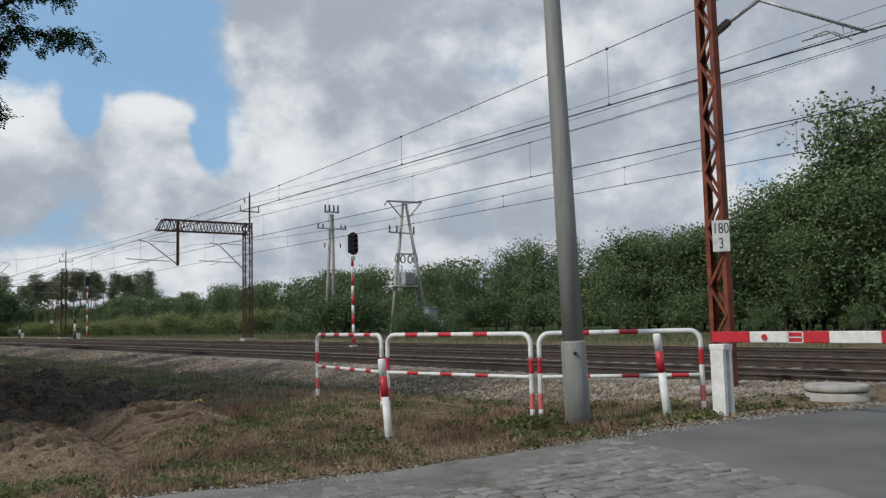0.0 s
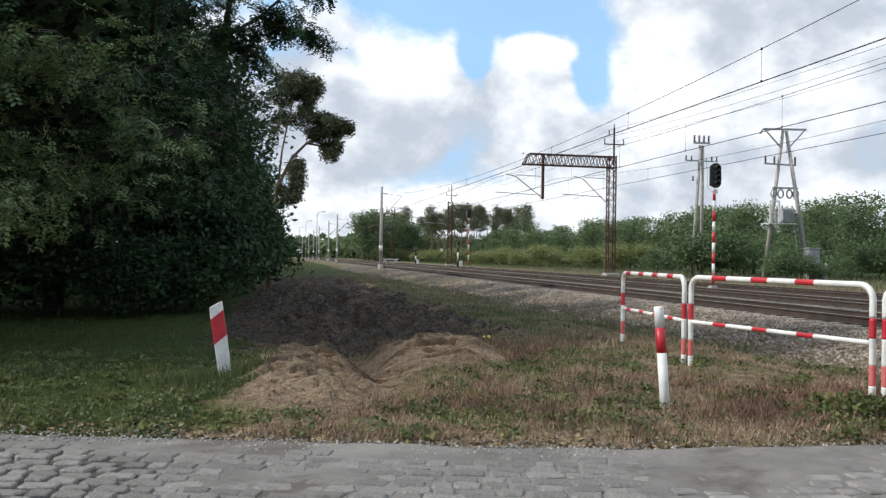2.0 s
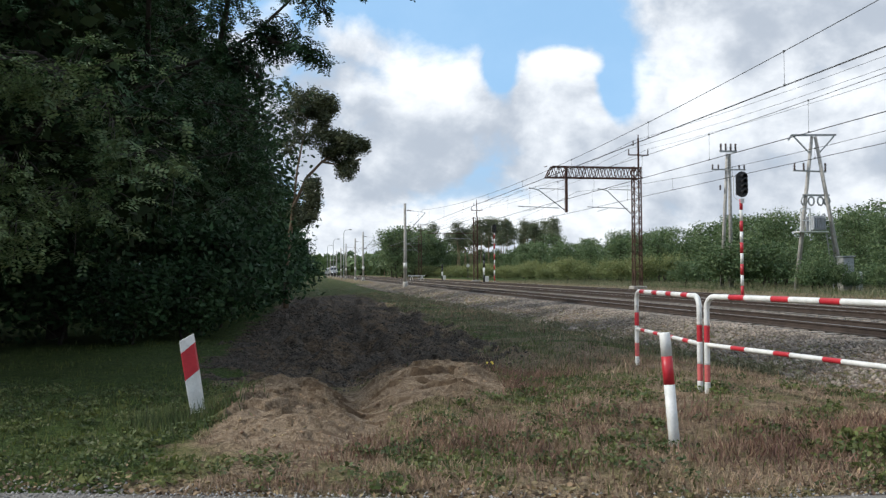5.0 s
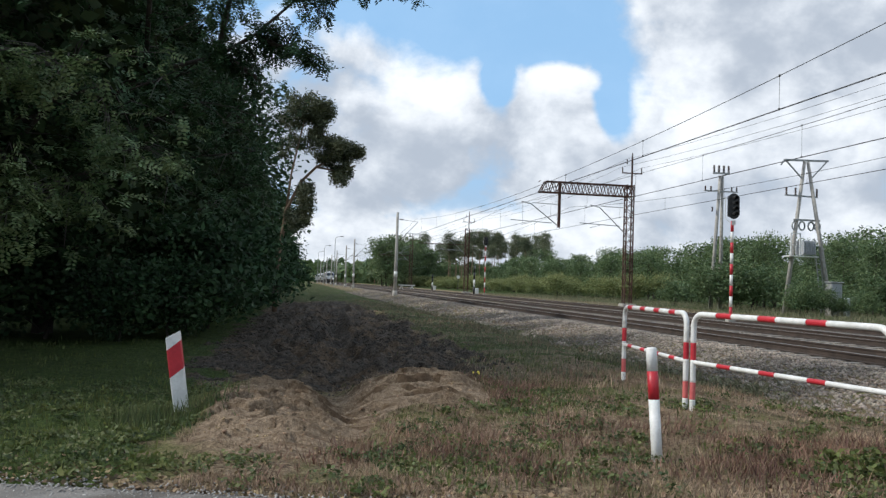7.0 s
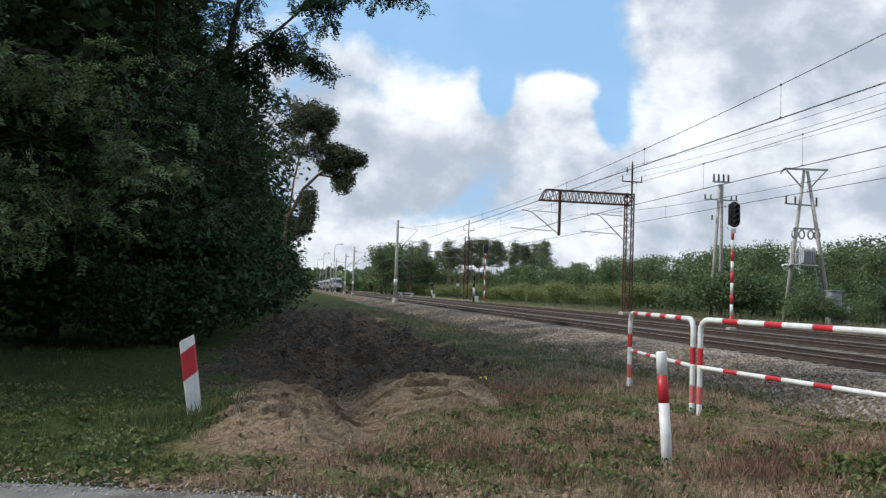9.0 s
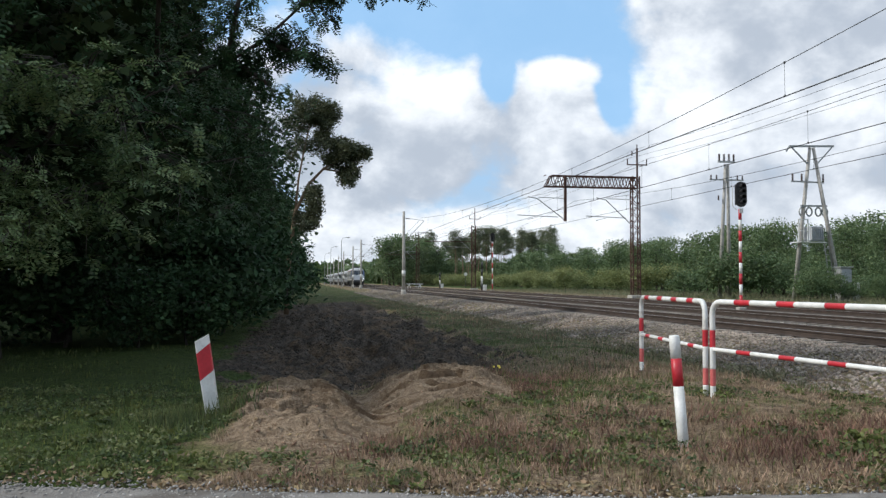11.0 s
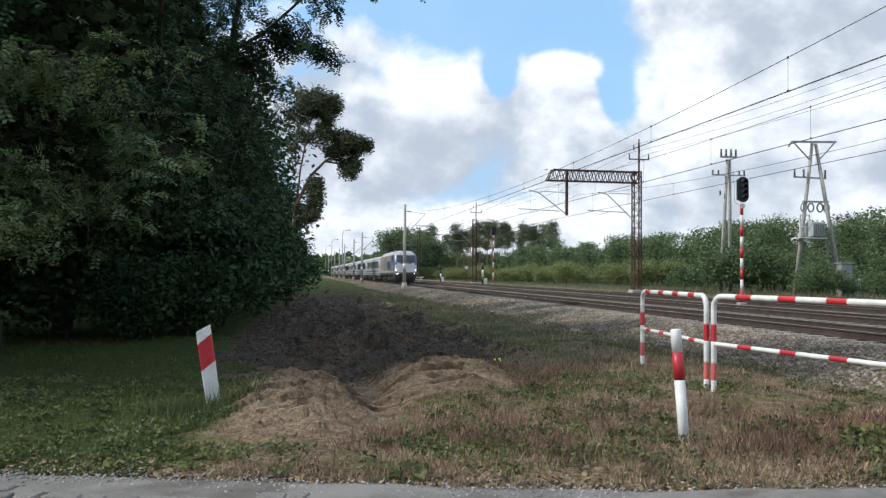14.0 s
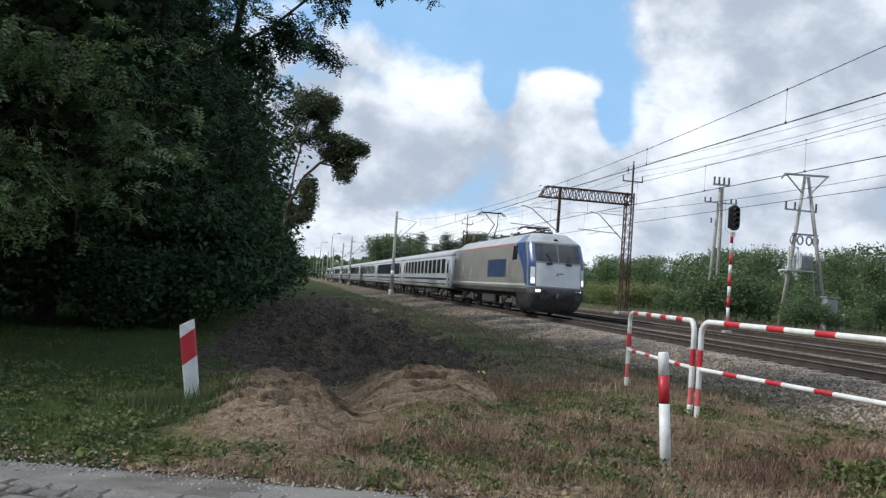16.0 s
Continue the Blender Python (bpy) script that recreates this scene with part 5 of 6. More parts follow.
def build_loco():
    loco = thing("locomotive", Matrix.Identity(4), "grey and blue electric locomotive with white nose panel and lit headlights", "locomotive")
    zs = [1.15, 1.45, 1.9, 2.35, 2.62, 2.75, 2.9, 3.05, 3.2, 3.35, 3.5, 3.6, 3.66]
    bm = bmesh.new()
    loft(bm, [[Vector((x, y, z)) for x, y in outline(body_half(z), nose_y(z), LOCO_LEN - 0.8 * nose_y(z), 0.62, 0.62)] for z in zs])
    part("body", bm, LOCO_GREY, loco)
    bm = bmesh.new()
    loft(bm, [[Vector((x, y, z)) for x, y in outline(body_half(z) - (0.25 if z > 4.2 else 0), nose_y(z) + (0.6 if z > 4.2 else 0), LOCO_LEN - nose_y(z) - (0.6 if z > 4.2 else 0), 0.6, 0.6)] for z in (3.662, 3.72, 3.8, 3.9, 4.0, 4.1, 4.18, 4.23)])
    part("roof", bm, ROOF_GREY, loco)
    bm = bmesh.new()
    loft(bm, front_patch(-0.77, 0.77, 1.46, 2.60, 0.012, 12), closed=False, cap=False)
    nose = part("nose_panel", bm, LOCO_WHITE, loco, "white nose panel")
    bm = bmesh.new()
    for a, b, z in ((-0.10, 0.0, 2.02), (0.02, 0.16, 2.10), (-0.08, -0.02, 2.11)):
        loft(bm, front_patch(a, b, z, z + 0.05, 0.02, 3, 2), closed=False, cap=False)
    part("emblem", bm, LOCO_DARK, nose, "small dark emblem bars")
    for a, b in ((-0.78, -0.02), (0.02, 0.78)):
        bm = bmesh.new()
        loft(bm, front_patch(a, b, 2.70, 3.62, 0.014), closed=False, cap=False)
        part("windscreen", bm, WINDSCREEN, loco, "dark windscreen pane")
    for s in (-1, 1):
        bm = bmesh.new()
        loft(bm, front_patch(s * 0.79, s * 0.999, 1.46, 3.65, 0.008, 7, 16), closed=False, cap=False)
        part("corner_pillar", bm, LOCO_BLUE, loco, "blue painted corner pillar")
        bm = bmesh.new()
        loft(bm, front_patch(s * 0.80, s * 0.93, 1.55, 2.40, 0.022, 5, 5), closed=False, cap=False)
        cluster = part("lamp_cluster", bm, LOCO_WHITE, loco)
        bm = bmesh.new()
        loft(bm, front_patch(s * 0.82, s * 0.91, 1.62, 1.84, 0.035, 3, 3), closed=False, cap=False)
        part("headlight", bm, HEADLIGHT, cluster, "lit headlight")
        bm = bmesh.new()
        tube(bm, [(s * 0.35, nose_y(2.62) - 0.05, 2.62), (s * 0.6, nose_y(3.1) - 0.06, 3.1)], 0.025, 5)
        box(bm, s * 0.5 - 0.16, s * 0.5 + 0.16, nose_y(2.6) - 0.09, nose_y(2.6) - 0.03, 2.54, 2.66, 0.02)
        part("wiper", bm, LOCO_DARK, loco)
        bm = bmesh.new()
        side_patch(bm, s, 2.55, 3.45, 2.78, 3.52, 0.012)
        part("cab_window", bm, GLASS, loco)
        bm = bmesh.new()
        loft(bm, [[Vector((s * (body_half(z) + 0.008), nose_y(z) + o, z)) for o in (0.60, 0.95 + 1.3 * smooth(1.6, 3.7, z))] for z in np.linspace(1.46, 3.655, 14)], closed=False, cap=False)
        bmesh.ops.recalc_face_normals(bm, faces=bm.faces)
        part("cab_stripe", bm, LOCO_BLUE, loco, "blue painted cab edge")
        bm = bmesh.new()
        loft(bm, [[Vector((s * (body_half(z) + 0.010), nose_y(z) + o, z + 0.006)) for o in (0.62, 2.25 - 1.6 * (z - 3.66))] for z in np.linspace(3.668, 4.1, 6)], closed=False, cap=False)
        bmesh.ops.recalc_face_normals(bm, faces=bm.faces)
        part("roof_stripe", bm, LOCO_BLUE, loco, "blue painted stripe over the cab corner")
        bm = bmesh.new()
        side_patch(bm, s, 4.7, 8.9, 1.86, 2.86, 0.010)
        part("side_panel", bm, LOCO_PANEL, loco, "blue rectangular panel")
        bm = bmesh.new()
        side_patch(bm, s, 0.7, LOCO_LEN - 0.7, 1.44, 1.54, 0.012)
        part("waist_stripe", bm, LOCO_WHITE, loco, "white waist stripe")
        bm = bmesh.new()
        side_patch(bm, s, 3.4, LOCO_LEN - 2.0, 3.60, 3.65, 0.012)
        part("cornice_stripe", bm, FADED_RED, loco, "thin red cornice line")
        for yy in (3.75, 4.45, LOCO_LEN - 4.4):
            bm = bmesh.new()
            side_patch(bm, s, yy, yy + 0.03, 1.3, 3.5, 0.013)
            part("door_seam", bm, LOCO_DARK, loco)
        for yy in (12.9, 15.6):
            bm = bmesh.new()
            side_patch(bm, s, yy, yy + 0.9, 2.0, 2.6, 0.011)
            part("grille", bm, POLE_GREY, loco)
        bm = bmesh.new()
        side_patch(bm, s, 0.6, LOCO_LEN - 0.6, 1.08, 1.30, 0.006)
        part("sill", bm, LOCO_DARK, loco)
    bm = bmesh.new()
    tube(bm, [(0, nose_y(3.82) - 0.05, 3.80), (0, nose_y(3.82) + 0.15, 3.80)], 0.10, 12)
    part("top_light", bm, GLASS, loco, "unlit top headlight")
    # dark apron, snow plough and underframe
    bm = bmesh.new()
    loft(bm, [[Vector((x, y, z)) for x, y in outline(w, y0, 2.6, 0.5, 0.1)] for z, w, y0 in ((0.18, 1.15, 0.42), (0.55, 1.32, 0.12), (1.0, 1.45, -0.02), (1.38, 1.47, -0.015))])
    part("apron", bm, LOCO_DARK, loco, "black buffer beam and snow plough")
    bm = bmesh.new()
    for s in (-1, 1):
        box(bm, s * 1.05 - 0.13, s * 1.05 + 0.13, -0.06, 0.0, 1.17, 1.30, 0.02)
    part("marker_light", bm, HEADLIGHT, loco, "lit lower marker lights")
    bm = bmesh.new()
    box(bm, -1.25, 1.25, 2.6, LOCO_LEN - 0.3, 0.85, 1.2, 0.05)
    box(bm, -1.2, 1.2, 8.0, 11.2, 0.35, 0.9, 0.08)
    part("underframe", bm, LOCO_DARK, loco)
    buffers(loco, -0.02, -1)
    buffers(loco, LOCO_LEN - 0.1, 1)
    for y in (4.9, LOCO_LEN - 4.9):
        bogie(loco, y, 3.0, 0.57)
    # roof gear
    rng = random.Random(4)
    for k in range(22):
        bm = bmesh.new()
        y = 2.2 + k * 0.68
        if k % 3 == 0:
            insulator(bm, (rng.uniform(-0.6, 0.6), y, 4.2), (rng.uniform(-0.6, 0.6), y, 4.5), 0.09)
            part("roof_insulator", bm, CERAMIC, loco)
        else:
            box(bm, -0.5, rng.uniform(0.2, 0.6), y - 0.4, y + 0.4, 4.18, rng.uniform(4.32, 4.46), 0.03)
            part("roof_housing", bm, LOCO_DARK if k % 4 else ROOF_GREY, loco)
    bm = bmesh.new()
    tube(bm, [(0.3, 2.8, 4.5), (0.3, 16, 4.5)], 0.03, 6)
    part("roof_bar", bm, LOCO_DARK, loco)

    def pantograph(y, up, sign):
        elbow, head = (y - sign * 1.35, 4.25 + 0.55 * (up - 4.25)), (y + sign * 0.05, up)
        bm = bmesh.new()
        for sx in (-0.35, 0.35):
            tube(bm, [(sx * 0.9, y + sign * 0.6, 4.34), (sx * 0.3, elbow[0], elbow[1])], 0.035, 6)
            tube(bm, [(sx * 0.3, elbow[0], elbow[1]), (sx * 1.3, head[0], head[1] - 0.1)], 0.028, 6)
            box(bm, sx * 1.3 - 0.08, sx * 1.3 + 0.08, y - 0.8, y + 0.8, 4.2, 4.36)
        part("pantograph_frame", bm, LOCO_DARK, loco)
        bm = bmesh.new()
        for e in (-0.2, 0.2):
            tube(bm, [(-0.95, head[0] + e, up - 0.22), (-0.7, head[0] + e, up - 0.03), (0.7, head[0] + e, up - 0.03), (0.95, head[0] + e, up - 0.22)], 0.03, 6)
        part("pantograph_head", bm, LOCO_DARK, loco)

    pantograph(14.9, 6.3, 1)
    pantograph(4.6, 4.72, 1)
    return loco


COACH_LEN = 26.1


def build_coach(blue_windows):
    coach = thing("passenger_coach", Matrix.Identity(4), "light grey passenger coach with dark windows behind the locomotive", "railway coach", "train coaches")
    half = 1.41

    def side(bm, s, y0, y1, z0, z1, off):
        loft(bm, [[Vector((s * (half + off), y, z)) for y in (y0, y1)] for z in (z0, z1)], closed=False, cap=False, smoothed=False)
        bmesh.ops.recalc_face_normals(bm, faces=bm.faces)

    bm = bmesh.new()
    loft(bm, [[Vector((x, y, z)) for x, y in outline(w, 0.0, COACH_LEN, 0.12, 0.12, n=4)] for z, w in ((0.95, 1.36), (1.15, half), (3.36, half))])
    part("body", bm, COACH_WHITE, coach)
    bm = bmesh.new()
    loft(bm, [[Vector((x, y, z)) for x, y in outline(w, 0.05, COACH_LEN - 0.05, 0.12, 0.12, n=4)] for z, w in ((3.362, half - 0.01), (3.58, 1.32), (3.80, 1.04), (3.99, 0.62), (4.05, 0.25))])
    part("roof", bm, ROOF_GREY, coach, "ribbed pale grey roof")
    for s in (-1, 1):
        bm = bmesh.new()
        side(bm, s, 2.0, COACH_LEN - 2.0, 2.02, 3.22, 0.006)
        part("window_band", bm, COACH_BLUE if blue_windows else COACH_WHITE, coach)
        for k in range(11):
            bm = bmesh.new()
            y = 2.35 + k * 2.02
            side(bm, s, y, y + (1.42 if blue_windows else 1.36), 2.08, 3.18, 0.014)
            part("window", bm, GLASS, coach)
        for z, h, mat in ((1.56, 0.16, COACH_BLUE), (1.20, 0.09, COACH_BLUE)):
            bm = bmesh.new()
            side(bm, s, 0.2, COACH_LEN - 0.2, z, z + h, 0.008)
            part("waist_line", bm, mat, coach)
        for y in (0.7, COACH_LEN - 1.65):
            bm = bmesh.new()
            side(bm, s, y, y + 0.95, 1.12, 3.1, 0.012)
            door = part("door", bm, COACH_WHITE, coach)
            bm = bmesh.new()
            side(bm, s, y + 0.22, y + 0.73, 2.1, 2.85, 0.018)
            part("door_window", bm, GLASS, door)
    bm = bmesh.new()
    box(bm, -1.2, 1.2, 6.0, 12.0, 0.45, 0.96, 0.06)
    box(bm, -1.15, 1.15, 13.0, 19.5, 0.55, 0.96, 0.06)
    part("equipment_box", bm, LOCO_DARK, coach)
    bm = bmesh.new()
    for y in (-0.18, COACH_LEN - 0.02):
        box(bm, -0.75, 0.75, y, y + 0.2, 1.1, 3.5, 0.05)
    part("gangway", bm, LOCO_DARK, coach, "black rubber gangway bellows")
    for y in (3.4, COACH_LEN - 3.4):
        bogie(coach, y, 2.5, 0.46)
    buffers(coach, 0.05, -1)
    buffers(coach, COACH_LEN - 0.05, 1)
    return coach


LOCO = build_loco()
COACHES = [build_coach(False)]
COACHES += [build_coach(True)]
for _k in range(6):
    COACHES.append(copy_thing(COACHES[1 if _k % 2 else 0], Matrix.Identity(4)))
# seconds and the place of the locomotive's nose along the line
RUN = [(0, 505.0), (2.5, 435.0), (5.0, 364.0), (7.3, 298.0), (8.7, 258.0), (11.0, 192.0), (12.5, 149.5), (13.5, 120.0), (14.5, 89.0), (15.0, 72.6), (15.5, 56.0), (16.0, 39.4)]

# ---- trees and bushes ----


def leaf_quads(centres, rng, length, width, droop=0.3, aim=None):
    """Diamond leaves at the centres, turned every way, hanging a little."""
    n = len(centres)
    d = rng.normal(size=(n, 3))
    d[:, 2] = d[:, 2] * 0.5 - droop
    if aim is not None:
        d += aim
    d /= np.linalg.norm(d, axis=1, keepdims=True)
    s = np.cross(d, rng.normal(size=(n, 3)))
    s /= np.linalg.norm(s, axis=1, keepdims=True) + 1e-9
    l = (length * rng.uniform(0.6, 1.3, n))[:, None] / 2
    w = (width * rng.uniform(0.6, 1.3, n))[:, None] / 2
    c = np.asarray(centres)
    return np.stack([c - d * l, c + s * w + d * l * 0.15, c + d * l, c - s * w + d * l * 0.15], 1)


def fronds(spots, rng, each, spread, flat, length=0.34, leaflet=(0.125, 0.062), pairs=4, droop=0.55):
    """Feathered compound leaves round each spot: pairs of leaflets along a hanging stalk."""
    base = clumps(spots, rng, each, spread, flat)
    n = len(base)
    d = rng.normal(size=(n, 3))
    d[:, 2] = d[:, 2] * 0.45 - droop
    d /= np.linalg.norm(d, axis=1, keepdims=True)
    s = np.cross(d, rng.normal(size=(n, 3)) * 0.35 + np.array([0, 0, 1.0]))
    s /= np.linalg.norm(s, axis=1, keepdims=True) + 1e-9
    nrm = np.cross(d, s)
    size = rng.uniform(0.7, 1.25, (n, 1))
    out = []
    for k in range(pairs):
        for side in (-1, 1):
            root = base + d * length * size * ((k + 0.6) / pairs)
            v = s * side * 0.9 + d * 0.45 + nrm * rng.normal(size=(n, 1)) * 0.25
            v /= np.linalg.norm(v, axis=1, keepdims=True)
            l, w = leaflet[0] * size, leaflet[1] * size / 2
            w2 = np.cross(v, nrm)
            out.append(np.stack([root, root + v * l * 0.5 + w2 * w, root + v * l, root + v * l * 0.5 - w2 * w], 1))
    return np.concatenate(out)


def clumps(spots, rng, each, spread, flat=0.6):
    """Scattered points round each spot, denser in its middle."""
    spots = np.asarray(spots)
    out = np.repeat(spots, each, 0)
    g = np.clip(rng.normal(size=out.shape), -1.7, 1.7) * np.array([1, 1, flat]) * spread
    return out + g


def limb_paths(rng, height, start, reach, count, up=0.35):
    """Bent limbs from a trunk: lists of points."""
    limbs = []
    for k in range(count):
        z0 = height * (start + (0.95 - start) * (k + rng.uniform(0, 0.8)) / count)
        a = k * 2.4 + rng.uniform(-0.5, 0.5)
        length = reach * (1.1 - 0.55 * (z0 / height)) * rng.uniform(0.75, 1.2)
        pts, p = [], Vector((0, 0, z0))
        v = Vector((math.cos(a), math.sin(a), up + rng.uniform(-0.15, 0.3)))
        for i in range(6):
            pts.append(p.copy())
            p = p + v.normalized() * length / 5
            v += Vector((rng.uniform(-.3, .3), rng.uniform(-.3, .3), rng.uniform(-.22, .12)))
        limbs.append(pts)
    return limbs


def make_tree(name, seed, height, reach, limbs, each, leaf, mat, bark, label, start=0.12, trunk_r=0.2, spread=0.55, flat=0.6, sub=3, up=0.35, category="tree", group="", twigs=True, inner=0):
    """Trunk, limbs, twigs, and leaves gathered in clumps along the outer limbs."""
    rng, r2 = np.random.default_rng(seed), random.Random(seed)
    tree = thing(name, Matrix.Identity(4), label, category, group)
    bm = bmesh.new()
    bend = [Vector((0.15 * math.sin(k * 1.3 + seed), 0.15 * math.cos(k * 1.1 + seed), height * k / 7 - (0.3 if k == 0 else 0))) for k in range(8)]
    bend[0].x = bend[0].y = 0
    tube(bm, bend, [trunk_r * (1.25 if k == 0 else 1 - 0.12 * k) for k in range(8)], 9 if twigs else 5)
    paths = limb_paths(r2, height, start, reach, limbs, up)
    spots = []
    for pts in paths:
        tube(bm, pts, [trunk_r * 0.42 * (1 - 0.17 * i) for i in range(len(pts))], 6 if twigs else 3)
        for i in range(2, 6):
            spots.append(pts[i][:])
            for _ in range(sub):
                q = pts[i] + Vector((r2.gauss(0, 1), r2.gauss(0, 1), r2.gauss(0, 0.55))) * reach * 0.20
                if twigs:
                    tube(bm, [pts[i], pts[i].lerp(q, 0.5) + Vector((0, 0, 0.08)), q], [0.02, 0.013, 0.006], 3)
                spots.append(q[:])
    for k in range(limbs):
        spots.append((r2.gauss(0, 0.2) * reach, r2.gauss(0, 0.2) * reach, height * r2.uniform(0.8, 1.04)))
    part("trunk", bm, bark, tree)
    if leaf == "feathered":
        made = fronds(spots, rng, each, spread, flat)
    else:
        made = leaf_quads(clumps(spots, rng, each, spread, flat), rng, *leaf)
    ob = new("crown", quads("crown", made, mat))
    ob.parent = tree
    # core of darkened leaves that paints the crown's inner shade and closes it
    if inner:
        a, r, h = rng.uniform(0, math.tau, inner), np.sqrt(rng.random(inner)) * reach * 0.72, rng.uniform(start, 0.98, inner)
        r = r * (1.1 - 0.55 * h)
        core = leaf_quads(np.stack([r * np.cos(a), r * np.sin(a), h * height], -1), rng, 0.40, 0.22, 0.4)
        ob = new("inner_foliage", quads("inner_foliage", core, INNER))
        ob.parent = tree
        tagged(ob, "inner leaves with the crown's shade put into their dark colour")
    return tree


def place(tree, spots, seed):
    """Copies of a tree at (x, y, scale), turned each its own way; the first is the tree itself."""
    rng = random.Random(seed)
    for k, (x, y, s) in enumerate(spots):
        m = Matrix.Translation((x, y, land(x, y) if abs(x) < 200 else -0.2)) @ pose(0, 0, 0, rng.uniform(-3, 3), rng.uniform(-3, 3), rng.uniform(0, 360))
        ob = tree if k == 0 else copy_thing(tree, m)
        ob.matrix_basis = m @ Matrix.Diagonal((s, s, s * rng.uniform(0.92, 1.1), 1))


def build_near_wood():
    rng = random.Random(2)
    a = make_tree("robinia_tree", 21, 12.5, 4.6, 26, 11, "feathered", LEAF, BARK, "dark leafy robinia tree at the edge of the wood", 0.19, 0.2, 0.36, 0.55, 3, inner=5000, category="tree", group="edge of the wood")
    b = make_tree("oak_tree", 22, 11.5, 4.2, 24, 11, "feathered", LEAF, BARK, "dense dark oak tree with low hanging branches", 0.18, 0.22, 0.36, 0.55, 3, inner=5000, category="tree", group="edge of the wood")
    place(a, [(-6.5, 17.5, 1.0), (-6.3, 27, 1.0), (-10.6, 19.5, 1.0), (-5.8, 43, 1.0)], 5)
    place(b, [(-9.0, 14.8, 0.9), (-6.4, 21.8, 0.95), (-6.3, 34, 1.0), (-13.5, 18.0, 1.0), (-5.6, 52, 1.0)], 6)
    far = make_tree("robinia_tree", 23, 12, 4.2, 20, 9, (0.43, 0.24), LEAF, BARK, "dark leafy tree along the wood, some added unseen to shade it", 0.05, 0.2, 0.6, 0.6, 3, twigs=False, inner=900, category="tree", group="edge of the wood")
    spots = []
    y = 58.0
    while y < 420:
        spots.append((-5.0 - 0.9 * (1 - smooth(70, 130, y)) + 0.006 * y + rng.uniform(-1.0, 0.4), y, rng.uniform(0.9, 1.25)))
        spots.append((-11 + rng.uniform(-2, 2), y + 4, rng.uniform(1.1, 1.4)))
        y += 8 + 0.06 * y
    for k in range(16):
        spots.append((-15 - rng.uniform(0, 14), 21 + k * 4.2, rng.uniform(1.1, 1.5)))
    # added trees, mostly out of view on the left, to shade the wood's foot
    spots += [(-14.0, 14.4, 0.9), (-18.5, 14.6, 1.1), (-14.5, 17.0, 1.0), (-18.0, 16.6, 1.1), (-22.0, 18.0, 1.2), (-18.5, 20.5, 1.2)]
    place(far, spots, 8)
    # boughs that hang out over the path
    bough = thing("overhanging_bough", Matrix.Identity(4), "dark robinia bough hanging out over the path", "branch")
    r2, nrng = random.Random(31), np.random.default_rng(31)
    bm, spots = bmesh.new(), []
    mains = [[(-5.81, 20.65, 4.88), (-3.67, 18.39, 5.41), (-2.13, 17.45, 5.65), (-1.36, 16.86, 6.00), (-0.65, 16.62, 6.63), (0.23, 16.50, 7.01), (0.95, 16.50, 7.15), (1.48, 16.38, 7.13)],
             [(-1.36, 16.86, 6.00), (-0.95, 16.74, 5.76), (-0.54, 16.62, 5.68), (-0.24, 16.50, 5.53)],
             [(-2.13, 17.45, 5.70), (-1.90, 17.09, 6.77), (-1.66, 16.86, 7.84), (-0.83, 16.50, 8.55)],
             [(-2.13, 17.45, 5.70), (-1.66, 17.09, 5.41), (-1.25, 16.74, 5.05)],
             [(-0.65, 16.62, 6.63), (-0.24, 16.50, 7.36), (0.35, 16.38, 7.84), (0.95, 16.26, 8.01)],
             [(-3.67, 18.39, 5.41), (-3.44, 17.21, 7.01), (-2.49, 16.50, 8.07), (-1.31, 16.03, 8.78)]]
    for pts in mains:
        pts = [Vector(p) for p in pts]
        tube(bm, pts, [0.06 * (1 - 0.15 * i) for i in range(len(pts))], 7)
        for i in range(1, len(pts)):
            for _ in range(5):
                c = pts[i - 1].lerp(pts[i], r2.random())
                q = c + Vector((r2.uniform(-0.25, 0.4), r2.gauss(0, 0.3), r2.gauss(-0.10, 0.17)))
                tube(bm, [c, c.lerp(q, 0.5) + Vector((0, 0, 0.06)), q], [0.02, 0.014, 0.006], 4)
                for u in (0.35, 0.7, 1.0):
                    spots.append(c.lerp(q, u)[:])
    part("branch_wood", bm, BARK, bough)
    ob = new("foliage", quads("foliage", fronds(spots, nrng, 6, 0.10, 0.8, 0.22, (0.085, 0.040), 5, 0.8), LEAF))
    ob.parent = bough
    # paler sprays on the front of the wood, the light they catch painted in
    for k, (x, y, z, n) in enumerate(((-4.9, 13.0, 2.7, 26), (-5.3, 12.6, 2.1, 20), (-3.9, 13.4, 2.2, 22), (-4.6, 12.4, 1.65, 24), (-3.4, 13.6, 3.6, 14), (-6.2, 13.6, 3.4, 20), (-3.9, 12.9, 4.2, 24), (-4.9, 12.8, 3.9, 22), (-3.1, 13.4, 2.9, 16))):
        spray = thing("leaf_spray", Matrix.Identity(4), "leafy spray at the front of the wood, light painted into its pale green", "branch", "leafy sprays")
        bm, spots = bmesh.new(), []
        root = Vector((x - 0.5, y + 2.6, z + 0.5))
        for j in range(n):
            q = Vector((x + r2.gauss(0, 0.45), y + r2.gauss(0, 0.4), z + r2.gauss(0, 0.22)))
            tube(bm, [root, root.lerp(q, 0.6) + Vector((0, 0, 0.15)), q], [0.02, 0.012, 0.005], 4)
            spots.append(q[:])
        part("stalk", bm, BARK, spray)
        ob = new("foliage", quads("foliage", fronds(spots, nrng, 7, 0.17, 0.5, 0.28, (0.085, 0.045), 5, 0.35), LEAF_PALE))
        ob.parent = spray


